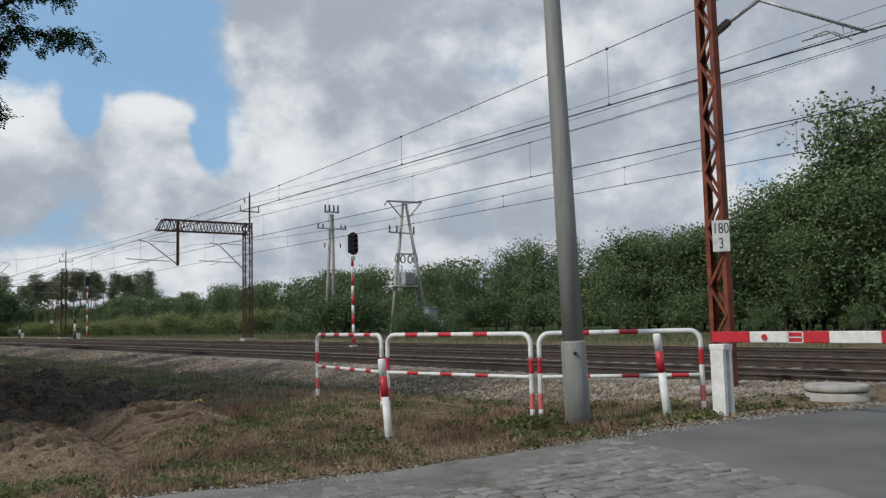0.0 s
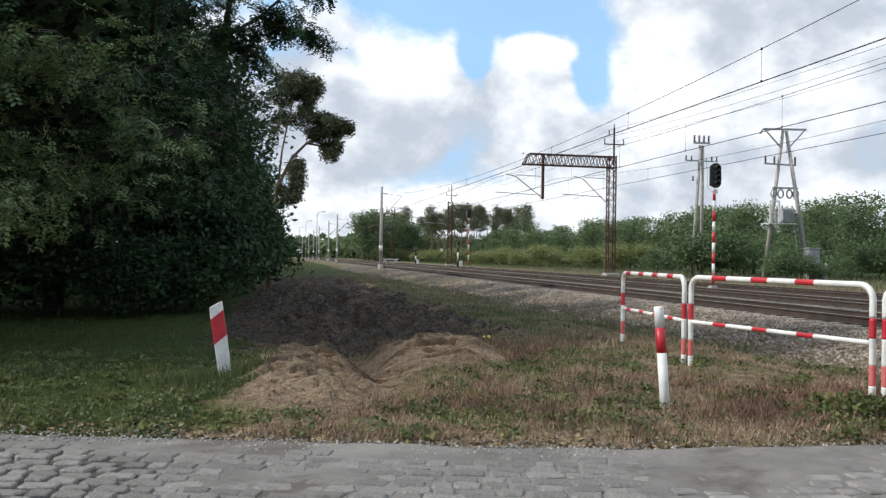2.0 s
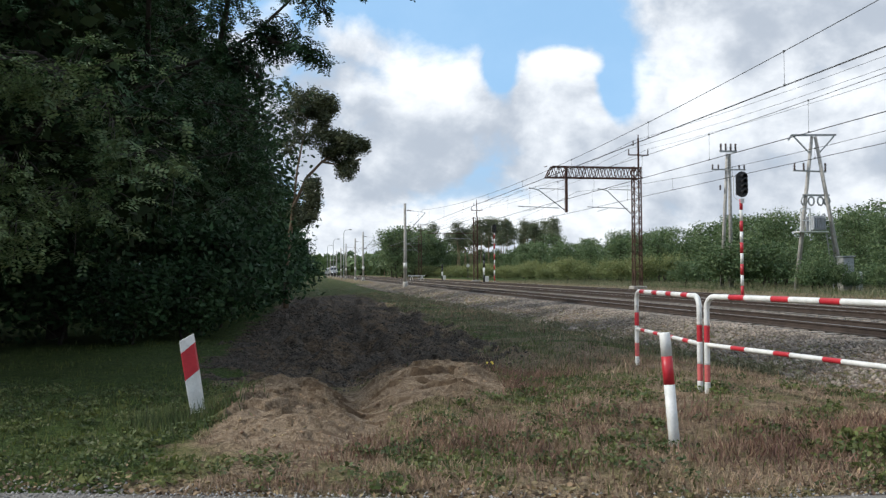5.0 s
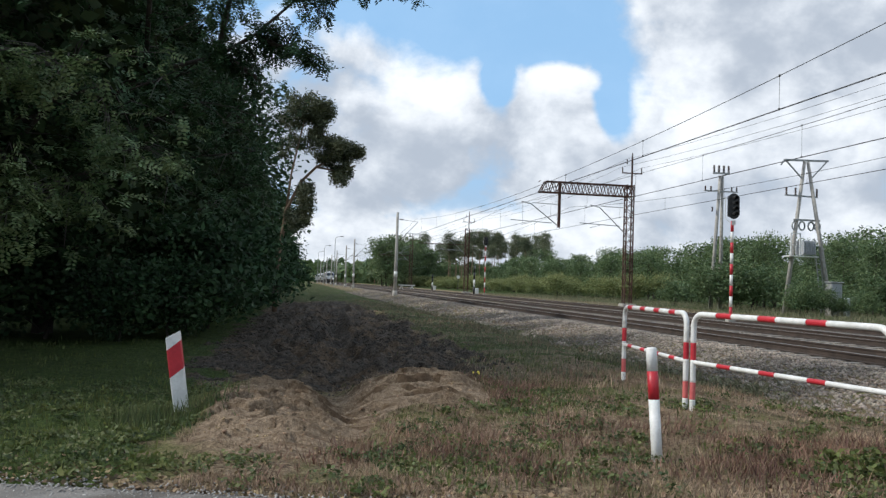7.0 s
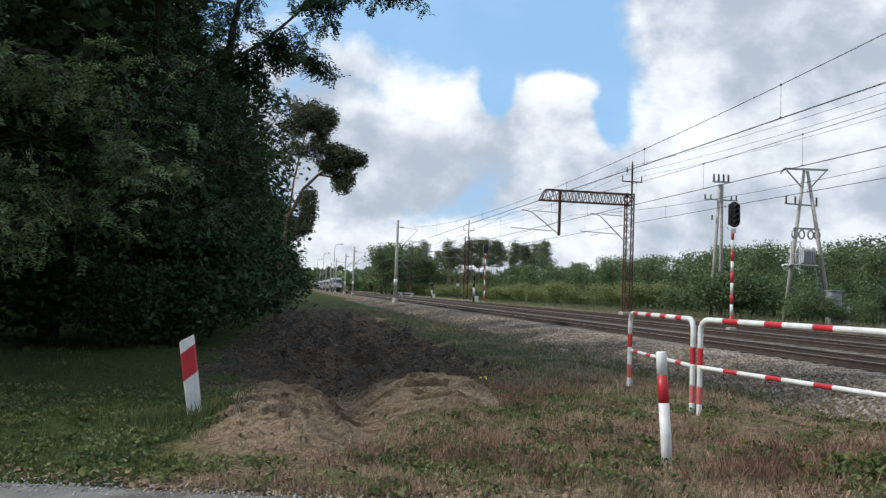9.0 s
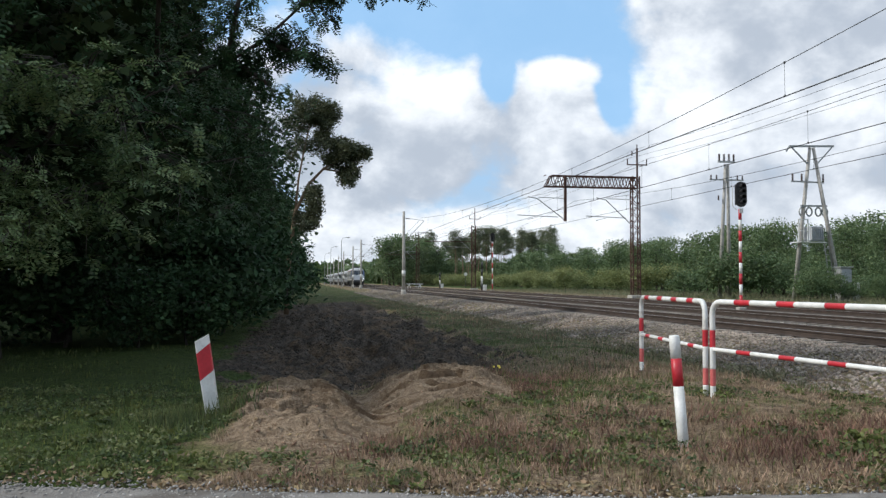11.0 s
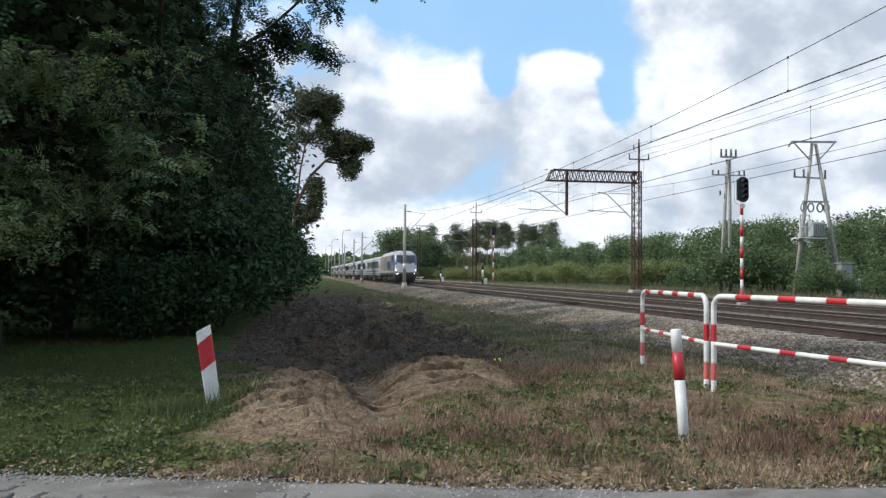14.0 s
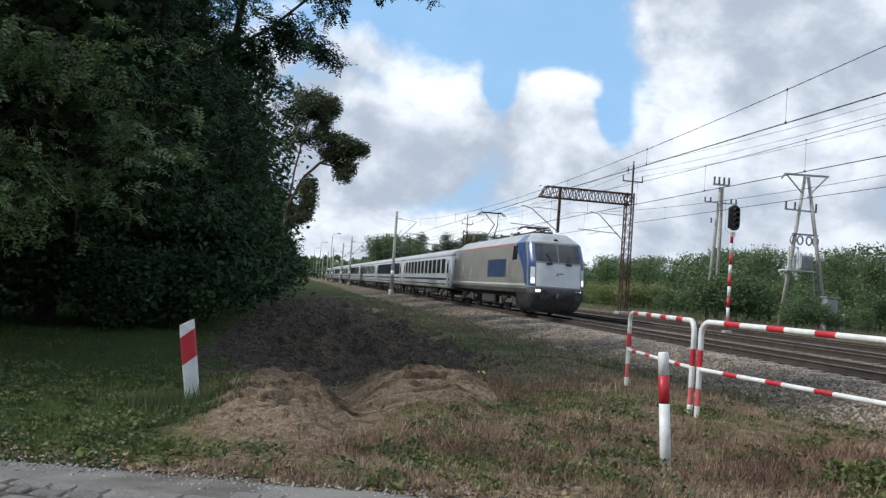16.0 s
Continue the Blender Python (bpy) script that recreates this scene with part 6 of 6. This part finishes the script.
def build_undergrowth():
    rng = random.Random(9)
    bush = make_tree("undergrowth_bush", 41, 2.0, 1.5, 12, 36, (0.17, 0.09), LEAF, BARK, "dark shady bush under the trees", 0.05, 0.04, 0.30, 0.6, 2, up=0.6, category="bush", group="undergrowth")
    spots = [(-4.2, 19.6, 0.8), (-10.5, 21, 1.5), (-8.0, 21.5, 1.5), (-13.5, 22, 1.7), (-3.2, 20.5, 0.8), (-10.0, 19.8, 1.2), (-6.0, 20.4, 1.2), (-12.5, 19, 1.4), (-16, 18.5, 1.6), (-3.0, 22, 1.2), (-2.9, 25, 1.2), (-2.8, 29, 1.4), (-3.4, 34, 1.5), (-2.9, 38, 1.4), (-2.6, 44, 1.5), (-2.6, 52, 1.6), (-2.4, 61, 1.7), (-2.2, 72, 1.8)]
    place(bush, spots, 12)


def build_pines():
    """Leaning pine by the wood, and the tall stand far down the line."""
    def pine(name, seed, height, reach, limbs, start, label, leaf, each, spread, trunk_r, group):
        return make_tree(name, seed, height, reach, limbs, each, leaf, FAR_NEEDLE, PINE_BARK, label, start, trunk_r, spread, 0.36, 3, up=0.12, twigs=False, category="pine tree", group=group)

    lean = thing("leaning_pine", Matrix.Identity(4), "crooked pine with dark needle tufts leaning out of the wood", "pine tree")
    nrng, r2 = np.random.default_rng(51), random.Random(51)
    bm, spots = bmesh.new(), []
    o = Vector((-1.25, 38, -0.3))
    mains = [[(0, 0, 0), (0.1, 0, 2.6), (0.35, 0, 4.6), (0.95, 0, 5.9), (1.6, 0, 6.6), (2.6, 0, 7.2)], [(0.35, 0, 4.6), (0.5, 0, 6.2), (0.8, 0, 7.8), (1.1, 0, 9.2)],
             [(1.6, 0, 6.6), (2.5, 0.2, 6.5), (3.4, 0.2, 6.8)]]
    for i, pts in enumerate(mains):
        pts = [o + Vector(p) for p in pts]
        tube(bm, pts, [(0.12 if i == 0 else 0.05) * (1 - 0.13 * k) for k in range(len(pts))], 7)
    for cx, cz, rx, rz, n in ((1.05, 9.35, 0.75, 0.5, 45), (1.85, 9.15, 0.32, 0.35, 22), (0.5, 8.7, 0.6, 0.45, 18), (1.5, 8.5, 0.45, 0.35, 20), (2.9, 7.35, 0.75, 0.42, 55), (2.7, 6.35, 0.40, 0.40, 28), (2.1, 7.1, 0.5, 0.3, 22), (1.2, 5.1, 0.30, 0.65, 30), (0.85, 4.2, 0.5, 0.5, 26), (0.4, 7.5, 0.5, 0.5, 8), (1.3, 7.8, 0.6, 0.35, 18), (2.3, 7.7, 0.5, 0.25, 20)):
        for _ in range(n):
            a, r = r2.uniform(0, math.tau), math.sqrt(r2.random())
            spots.append((o + Vector((cx + rx * r * math.cos(a), r2.gauss(0, 0.5), cz + rz * r * math.sin(a))))[:])
    part("trunk", bm, PINE_BARK, lean)
    pts = clumps(spots, nrng, 90, 0.17, 0.8)
    ob = new("crown", quads("crown", leaf_quads(pts, nrng, 0.19, 0.05, -0.2), NEEDLE))
    ob.parent = lean
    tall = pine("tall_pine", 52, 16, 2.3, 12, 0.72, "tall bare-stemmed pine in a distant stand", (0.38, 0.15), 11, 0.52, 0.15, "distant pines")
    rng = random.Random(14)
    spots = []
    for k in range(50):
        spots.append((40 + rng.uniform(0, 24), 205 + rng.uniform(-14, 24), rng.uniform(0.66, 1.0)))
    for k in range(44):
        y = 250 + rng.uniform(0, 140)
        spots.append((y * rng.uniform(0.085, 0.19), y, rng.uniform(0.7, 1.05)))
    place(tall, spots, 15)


def build_far_woods():
    """The green thicket beyond the tracks, and the woods behind it."""
    rng = random.Random(16)
    kinds = [make_tree("thicket_tree", 61, 7.5, 3.1, 14, 26, (0.23, 0.125), SCRUB, BARK, "young leafy tree in the thicket beyond the tracks", 0.04, 0.12, 0.55, 0.65, 3, twigs=False, up=0.5, category="tree", group="thicket"),
             make_tree("thicket_tree", 62, 9.0, 2.3, 16, 20, (0.22, 0.12), SCRUB, BARK, "slender pointed leafy tree in the thicket", 0.04, 0.11, 0.5, 0.7, 3, twigs=False, up=0.7, category="tree", group="thicket"),
             make_tree("thicket_tree", 65, 7.5, 3.1, 14, 11, (0.37, 0.20), SCRUB, BARK, "leafy tree further along the thicket", 0.04, 0.12, 0.55, 0.65, 3, twigs=False, up=0.5, category="tree", group="thicket")]
    spots = [[], [], []]
    y = 2.0
    while y < 300:
        step = 2.3 + 0.02 * y
        grow = 1.15 if y < 24 else 0.88
        front = (rng.random() < 0.4) if y < 75 else 2
        spots[front].append((46 + rng.uniform(-2.0, 2.5), y, rng.uniform(0.75, 1.02) * grow))
        spots[2 if y > 24 else rng.random() < 0.4].append((53 + rng.uniform(-3, 4), y + 1.5, rng.uniform(0.9, 1.2) * grow))
        y += step
    # taller trees on the rise behind the crossing
    for k in range(34):
        turn = 50 + 0.72 * k
        high = float(np.interp(turn, (50, 54, 57, 60, 63, 66, 70, 75), (6.5, 7.2, 8.4, 10.0, 12.0, 13.6, 14.6, 15.0))) * rng.uniform(0.86, 1.06)
        far = rng.uniform(58, 64)
        spots[1 if k % 3 else 0].append((-2.8 + far * math.sin(radians(turn)), -1.1 + far * math.cos(radians(turn)), high / (9.3 if k % 3 else 7.9)))
    # mixed trees in front of the pines far down the line
    for k in range(16):
        turn, far = rng.uniform(5.8, 11.2), rng.uniform(222, 262)
        spots[2].append((far * math.sin(radians(turn)), far * math.cos(radians(turn)), rng.uniform(1.35, 1.95)))
    for k in range(3):
        place(kinds[k], spots[k], 17 + k)
    low = make_tree("thicket_bush", 63, 2.6, 2.1, 10, 26, (0.20, 0.11), SCRUB, BARK, "green bush at the foot of the thicket", 0.05, 0.04, 0.45, 0.6, 2, twigs=False, up=0.6, category="bush", group="thicket bushes")
    pale = make_tree("thicket_bush", 66, 2.6, 2.3, 10, 20, (0.27, 0.13), MEADOW, BARK, "yellow-green bush on the slope below the pines", 0.05, 0.04, 0.5, 0.6, 2, twigs=False, up=0.6, category="bush", group="thicket bushes")
    spots = [[], []]
    y = 12.0
    while y < 260:
        spots[y > 85].append((42.5 - (0.03 * max(0, y - 90)) + rng.uniform(-1.8, 1.5), y, rng.uniform(0.5, 1.05)))
        if y > 85:
            spots[1].append((36 - 0.02 * (y - 85) + rng.uniform(-2, 2), y + 3, rng.uniform(0.55, 0.95)))
            spots[1].append((40 - 0.02 * (y - 85) + rng.uniform(-2, 2), y + 1, rng.uniform(0.7, 1.1)))
        y += 4.2 + 0.03 * y
    spots[0] += [(36.5, 64.5, 0.9), (38.2, 62.0, 1.1), (39.6, 57.6, 1.0), (33.5, 70, 0.8), (41.0, 53.0, 0.9), (32.3, 49.4, 0.62), (33.4, 50.3, 0.72), (34.6, 49.9, 0.55), (37.8, 50.2, 0.5), (36.0, 50.3, 0.38), (32.4, 61.6, 1.05), (34.0, 61.0, 1.2), (35.4, 60.2, 1.05)]
    place(low, spots[0], 19)
    place(pale, spots[1], 20)
    # solid far wood behind everything
    nrng = np.random.default_rng(64)
    n = 26000
    a = nrng.uniform(-2.0, 85, n)
    dist = nrng.uniform(1.0, 1.25, n) * np.interp(a, [-2, 4, 8, 14, 30, 60, 85], [520, 430, 330, 300, 150, 85, 80])
    high = np.interp(a, [-2, 5, 9, 12, 19, 24, 40, 85], [15, 13, 12, 9, 8, 8, 8, 11])
    x, y = -0.6 + dist * np.sin(np.radians(a)), 0.4 + dist * np.cos(np.radians(a))
    lump = np.array([0.75 + 0.35 * noise.noise((p * 0.09, q * 0.09, 4)) for p, q in zip(x, y)])
    z = nrng.random(n) ** 0.8 * high * lump
    big = dist / 150
    q = leaf_quads(np.stack([x, y, z], -1), nrng, 1.0, 0.8, 0.0)
    c = q.mean(1, keepdims=True)
    q = c + (q - c) * (1.0 + 1.4 * big)[:, None, None]
    tagged(new("distant_wood", quads("distant_wood", q, SCRUB)), "distant band of green woodland", "woodland", kind="stuff")


def build_grass():
    """Blades and weeds near the road, each kind one object."""
    nrng = np.random.default_rng(71)

    def blades(n, x0, x1, y0, y1, keep, low, high, width, lean=0.5):
        x, y = nrng.uniform(x0, x1, n), y0 + (y1 - y0) * nrng.random(n) ** 1.25
        ok = np.array([keep(a, b) for a, b in zip(x, y)])
        x, y = x[ok], y[ok]
        n = len(x)
        z = np.array([land(a, b) for a, b in zip(x, y)]) - 0.01
        h = nrng.uniform(low, high, n) * (0.8 + 0.4 * nrng.random(n))
        a = nrng.uniform(0, math.tau, n)
        tip = np.stack([np.cos(a) * h * lean * nrng.random(n), np.sin(a) * h * lean * nrng.random(n), h], -1)
        b = nrng.uniform(0, math.tau, n)
        side = np.stack([np.cos(b), np.sin(b), np.zeros(n)], -1) * (width * nrng.uniform(0.6, 1.4, n))[:, None]
        base = np.stack([x, y, z], -1)
        mid = base + tip * 0.55 + side * 0.2
        return np.stack([base - side / 2, base + side / 2, mid + side / 2, base + tip], 1)

    dice = random.Random(73)

    def patchy(a, b, k, f=0.8):
        return noise.noise((a * f, b * f, k))

    def bare(a, b):
        s, e, g = cover(a, b)
        return s > dice.uniform(0.2, 0.8) or e > dice.uniform(0.3, 1.05)

    q = blades(40000, -14, -0.9, 5.6, 20, lambda a, b: beyond_road(a, b) > 0.4 and cover(a, b)[2] > 0.35 and not bare(a, b) and patchy(a, b, 1) + dice.uniform(-0.4, 0.4) > -0.25 + 0.5 * smooth(10.5, 14, b), 0.03, 0.10, 0.013)
    q2 = blades(16000, 0.4, 8.2, 5.2, 16, lambda a, b: beyond_road(a, b) > 0.15 and cover(a, b)[2] + 0.5 * patchy(a, b, 6, 1.3) + dice.uniform(-0.4, 0.4) > 0.38 and not bare(a, b), 0.04, 0.12, 0.012)
    q3 = blades(22000, 2.2, 8.8, 12.4, 55, lambda a, b: patchy(a, b, 3, 0.5) > -0.1 and not bare(a, b), 0.04, 0.13, 0.014, 0.9)
    tagged(new("grass", quads("grass", np.concatenate([q, q2]), GRASS)), "short green grass by the road and under the trees", "grass", kind="stuff")
    tagged(new("bank_grass", quads("bank_grass", q3, SEDGE)), "dull olive grass between the turned soil and the ballast", "grass", kind="stuff")
    q = blades(90000, 0.2, 8.4, 5.2, 13.5, lambda a, b: beyond_road(a, b) > 0.3 and not bare(a, b) and patchy(a, b, 2, 1.1) + 0.55 * bell(a, b, 3.4, 7.0, 1.9, 1.3) + 0.5 * bell(a, b, 1.2, 8.4, 1.1, 1.0) + dice.uniform(-0.5, 0.5) > 0.02, 0.02, 0.085, 0.007, 1.0)
    q2 = blades(10000, -1.6, 0.6, 6.4, 9.4, lambda a, b: beyond_road(a, b) > 0.3 and not bare(a, b) and patchy(a, b, 12, 1.6) > 0.05, 0.03, 0.08, 0.007, 0.9)
    q3 = blades(9000, 3.0, 9.0, 11, 60, lambda a, b: patchy(a, b, 5, 0.6) > 0.1 and not bare(a, b), 0.05, 0.18, 0.016, 0.8)
    q4 = blades(26000, 26, 43, 14, 120, lambda a, b: patchy(a, b, 4, 0.3) > -0.25, 0.10, 0.42, 0.022, 0.9)
    tagged(new("meadow_grass", quads("meadow_grass", q4, SEDGE)), "pale rough grass strip beyond the tracks", "grass", kind="stuff")
    tagged(new("dry_weeds", quads("dry_weeds", np.concatenate([q, q2, q3]), DRY)), "dry reddish-brown weeds and straw", "weeds", kind="stuff")
    q = blades(70000, -0.8, 6.5, 5.2, 13.5, lambda a, b: beyond_road(a, b) > 0.35 and not bare(a, b) and 0.9 * bell(a, b, 0.5, 8.0, 1.3, 0.7) + 0.9 * bell(a, b, 2.3, 11.0, 0.7, 1.6) + 0.8 * bell(a, b, 3.9, 6.8, 1.7, 0.8) + 0.8 * patchy(a, b, 14, 1.0) + dice.uniform(-0.35, 0.35) > 0.52, 0.04, 0.15, 0.008, 0.9)
    tagged(new("reddish_weeds", quads("reddish_weeds", q, RED_WEED)), "withered reddish-brown weeds in low patches", "weeds", kind="stuff")
    # clover and leaf litter along the road
    r3, low = random.Random(75), []
    for k in range(11000):
        a, b = r3.uniform(-9, 6.5), r3.uniform(4.6, 13)
        d = beyond_road(a, b)
        wet = (0.22 if a < -1.5 else 0) + 0.5 * bell(a, b, 1.2, 7.5, 1.5, 0.6) + 0.4 * bell(a, b, 2.9, 10.6, 1.1, 1.2)
        if 0.30 < d < 5.5 and not bare(a, b) and patchy(a, b, 9, 1.7) + wet > 0.26 + r3.uniform(-0.25, 0.25):
            low.append((a, b, land(a, b) + r3.uniform(0.015, 0.05)))
    pts = clumps(low, nrng, 12, 0.05, 0.35)
    tagged(new("clover", quads("clover", leaf_quads(pts, nrng, 0.042, 0.030, 0.0), CLOVER)), "low yellow-green clover and plantain in the turf", "weeds", kind="stuff")
    s, d = nrng.uniform(-9, 8, 3200), np.abs(nrng.normal(0.0, 0.4, 3200)) + 0.28
    fallen = []
    for a, b in zip(s, d):
        p = ROAD_O + ROAD_U * a + ROAD_N * (b - 0.05)
        fallen.append((p.x, p.y, max(land(p.x, p.y), road_z(p.x) - 0.01) + 0.012))
    tagged(new("leaf_litter", quads("leaf_litter", leaf_quads(fallen, nrng, 0.05, 0.03, 0.0), LITTER)), "scattered fallen brown and yellow leaves on the verge", "leaves", kind="stuff")
    # dark tufts along the toe of the ballast
    r4, toe = random.Random(77), []
    for k in range(230):
        b = 13 + 62 * r4.random() ** 1.3
        a = 7.3 + r4.gauss(0, 0.25)
        toe.append((a, b, land(a, b) + r4.uniform(0.02, 0.10)))
    pts = clumps(toe, nrng, 26, 0.09, 0.8)
    tagged(new("toe_weeds", quads("toe_weeds", leaf_quads(pts, nrng, 0.14, 0.03, -0.8), SEDGE)), "dull weed tufts along the foot of the ballast", "weeds", kind="stuff")
    # taller grass round the foot of the guide post
    a, b = -1.55 + nrng.normal(-0.12, 0.30, 900), 9.35 + nrng.normal(-0.1, 0.25, 900)
    base = np.stack([a, b, [land(p, r) for p, r in zip(a, b)]], -1)
    h, tilt = nrng.uniform(0.05, 0.20, 900), nrng.uniform(-0.06, 0.06, (900, 2))
    tip = base + np.concatenate([tilt, h[:, None]], 1)
    w = np.stack([np.full(900, 0.005), nrng.uniform(-0.003, 0.003, 900), np.zeros(900)], -1)
    tagged(new("tall_grass", quads("tall_grass", np.stack([base - w, base + w, base * 0.4 + tip * 0.6 + w * 0.7, tip], 1), CLOVER)), "taller thin grass round the foot of the guide post", "grass", kind="stuff")
    # broad leafy weeds at the foot of the pole and along the verge
    spots = []
    r2 = random.Random(72)
    for k in range(2600):
        a, b = r2.uniform(-10, 9), r2.uniform(4, 13)
        d = beyond_road(a, b)
        if 0.32 < d < 4.5 and patchy(a, b, 8, 1.5) + (0.25 if (a > 3.4 and d < 1.2) or a < -1.6 else 0) > 0.22 + r2.uniform(-0.15, 0.25) and not bare(a, b):
            spots.append((a, b, land(a, b) + 0.03))
    for k in range(60):
        a, b = 4.2 + r2.gauss(0, 0.33), 6.35 + r2.gauss(0, 0.22)
        spots.append((a, b, land(a, b) + 0.07))
    pts = clumps(spots, nrng, 22, 0.045, 0.5)
    tagged(new("leafy_weeds", quads("leafy_weeds", leaf_quads(pts, nrng, 0.06, 0.035, 0.0), GRASS)), "low broad-leaved green weeds along the verge", "weeds", kind="stuff")
    fl = thing("yellow_flower", pose(2.15, 11.8, land(2.15, 11.8)), "single small yellow wildflower on a green stem", "flower")
    bm = bmesh.new()
    tube(bm, [(0, 0, 0), (0.01, 0, 0.16)], 0.005, 5)
    part("stem", bm, GRASS, fl)
    for k in range(5):
        bm = bmesh.new()
        c = Vector((r2.uniform(-0.05, 0.05), r2.uniform(-0.04, 0.04), 0.15 + r2.uniform(-0.02, 0.04)))
        tube(bm, [c, c + Vector((0, -0.012, 0.012))], 0.014, 8)
        part("blossom", bm, FLOWER, fl)


def build_loose_stones():
    nrng = np.random.default_rng(81)
    n = 5200
    s, d = nrng.uniform(-8, 9, n), nrng.normal(0.16, 0.15, n)
    pts = [(*(ROAD_O + ROAD_U * a + ROAD_N * b)[:2],) for a, b in zip(s, d)]
    pts = [(x, y, max(land(x, y), road_z(x) - 0.012) + 0.004) for x, y in pts]
    tagged(new("verge_gravel", pebbles("verge_gravel", pts, 0.005, 0.017, PEBBLE, 82)), "loose pale gravel along the road's edge", "gravel", kind="stuff")
    n = 9000
    pts, sandy = [], []
    for x, y in zip(nrng.uniform(-2.5, 4.0, n), 7 + 30 * nrng.random(n) ** 1.6):
        sa, so, g = cover(x, y)
        if so > 0.4:
            pts.append((x, y, land(x, y) + 0.01))
        elif sa > 0.4:
            sandy.append((x, y, land(x, y) + 0.004))
    tagged(new("sand_clods", pebbles("sand_clods", sandy[::2], 0.006, 0.024, CLOD, 84)), "crumbs and clods of damp sand on the heaps", "sand", kind="stuff")
    tagged(new("soil_clods", pebbles("soil_clods", pts, 0.010, 0.05, JOINT, 83)), "dark clods of turned soil", "soil", kind="stuff")


build_near_wood()
build_undergrowth()
build_pines()
build_far_woods()
build_grass()
build_loose_stones()
build_cobbles(road)


def motions():
    walk(LOCO, [(t, pose(12.5, y, 0)) for t, y in RUN])
    for k, coach in enumerate(COACHES):
        gap = LOCO_LEN + 0.75 + k * (COACH_LEN + 0.6)
        walk(coach, [(t, pose(12.5, y + gap, 0)) for t, y in RUN])


motions()
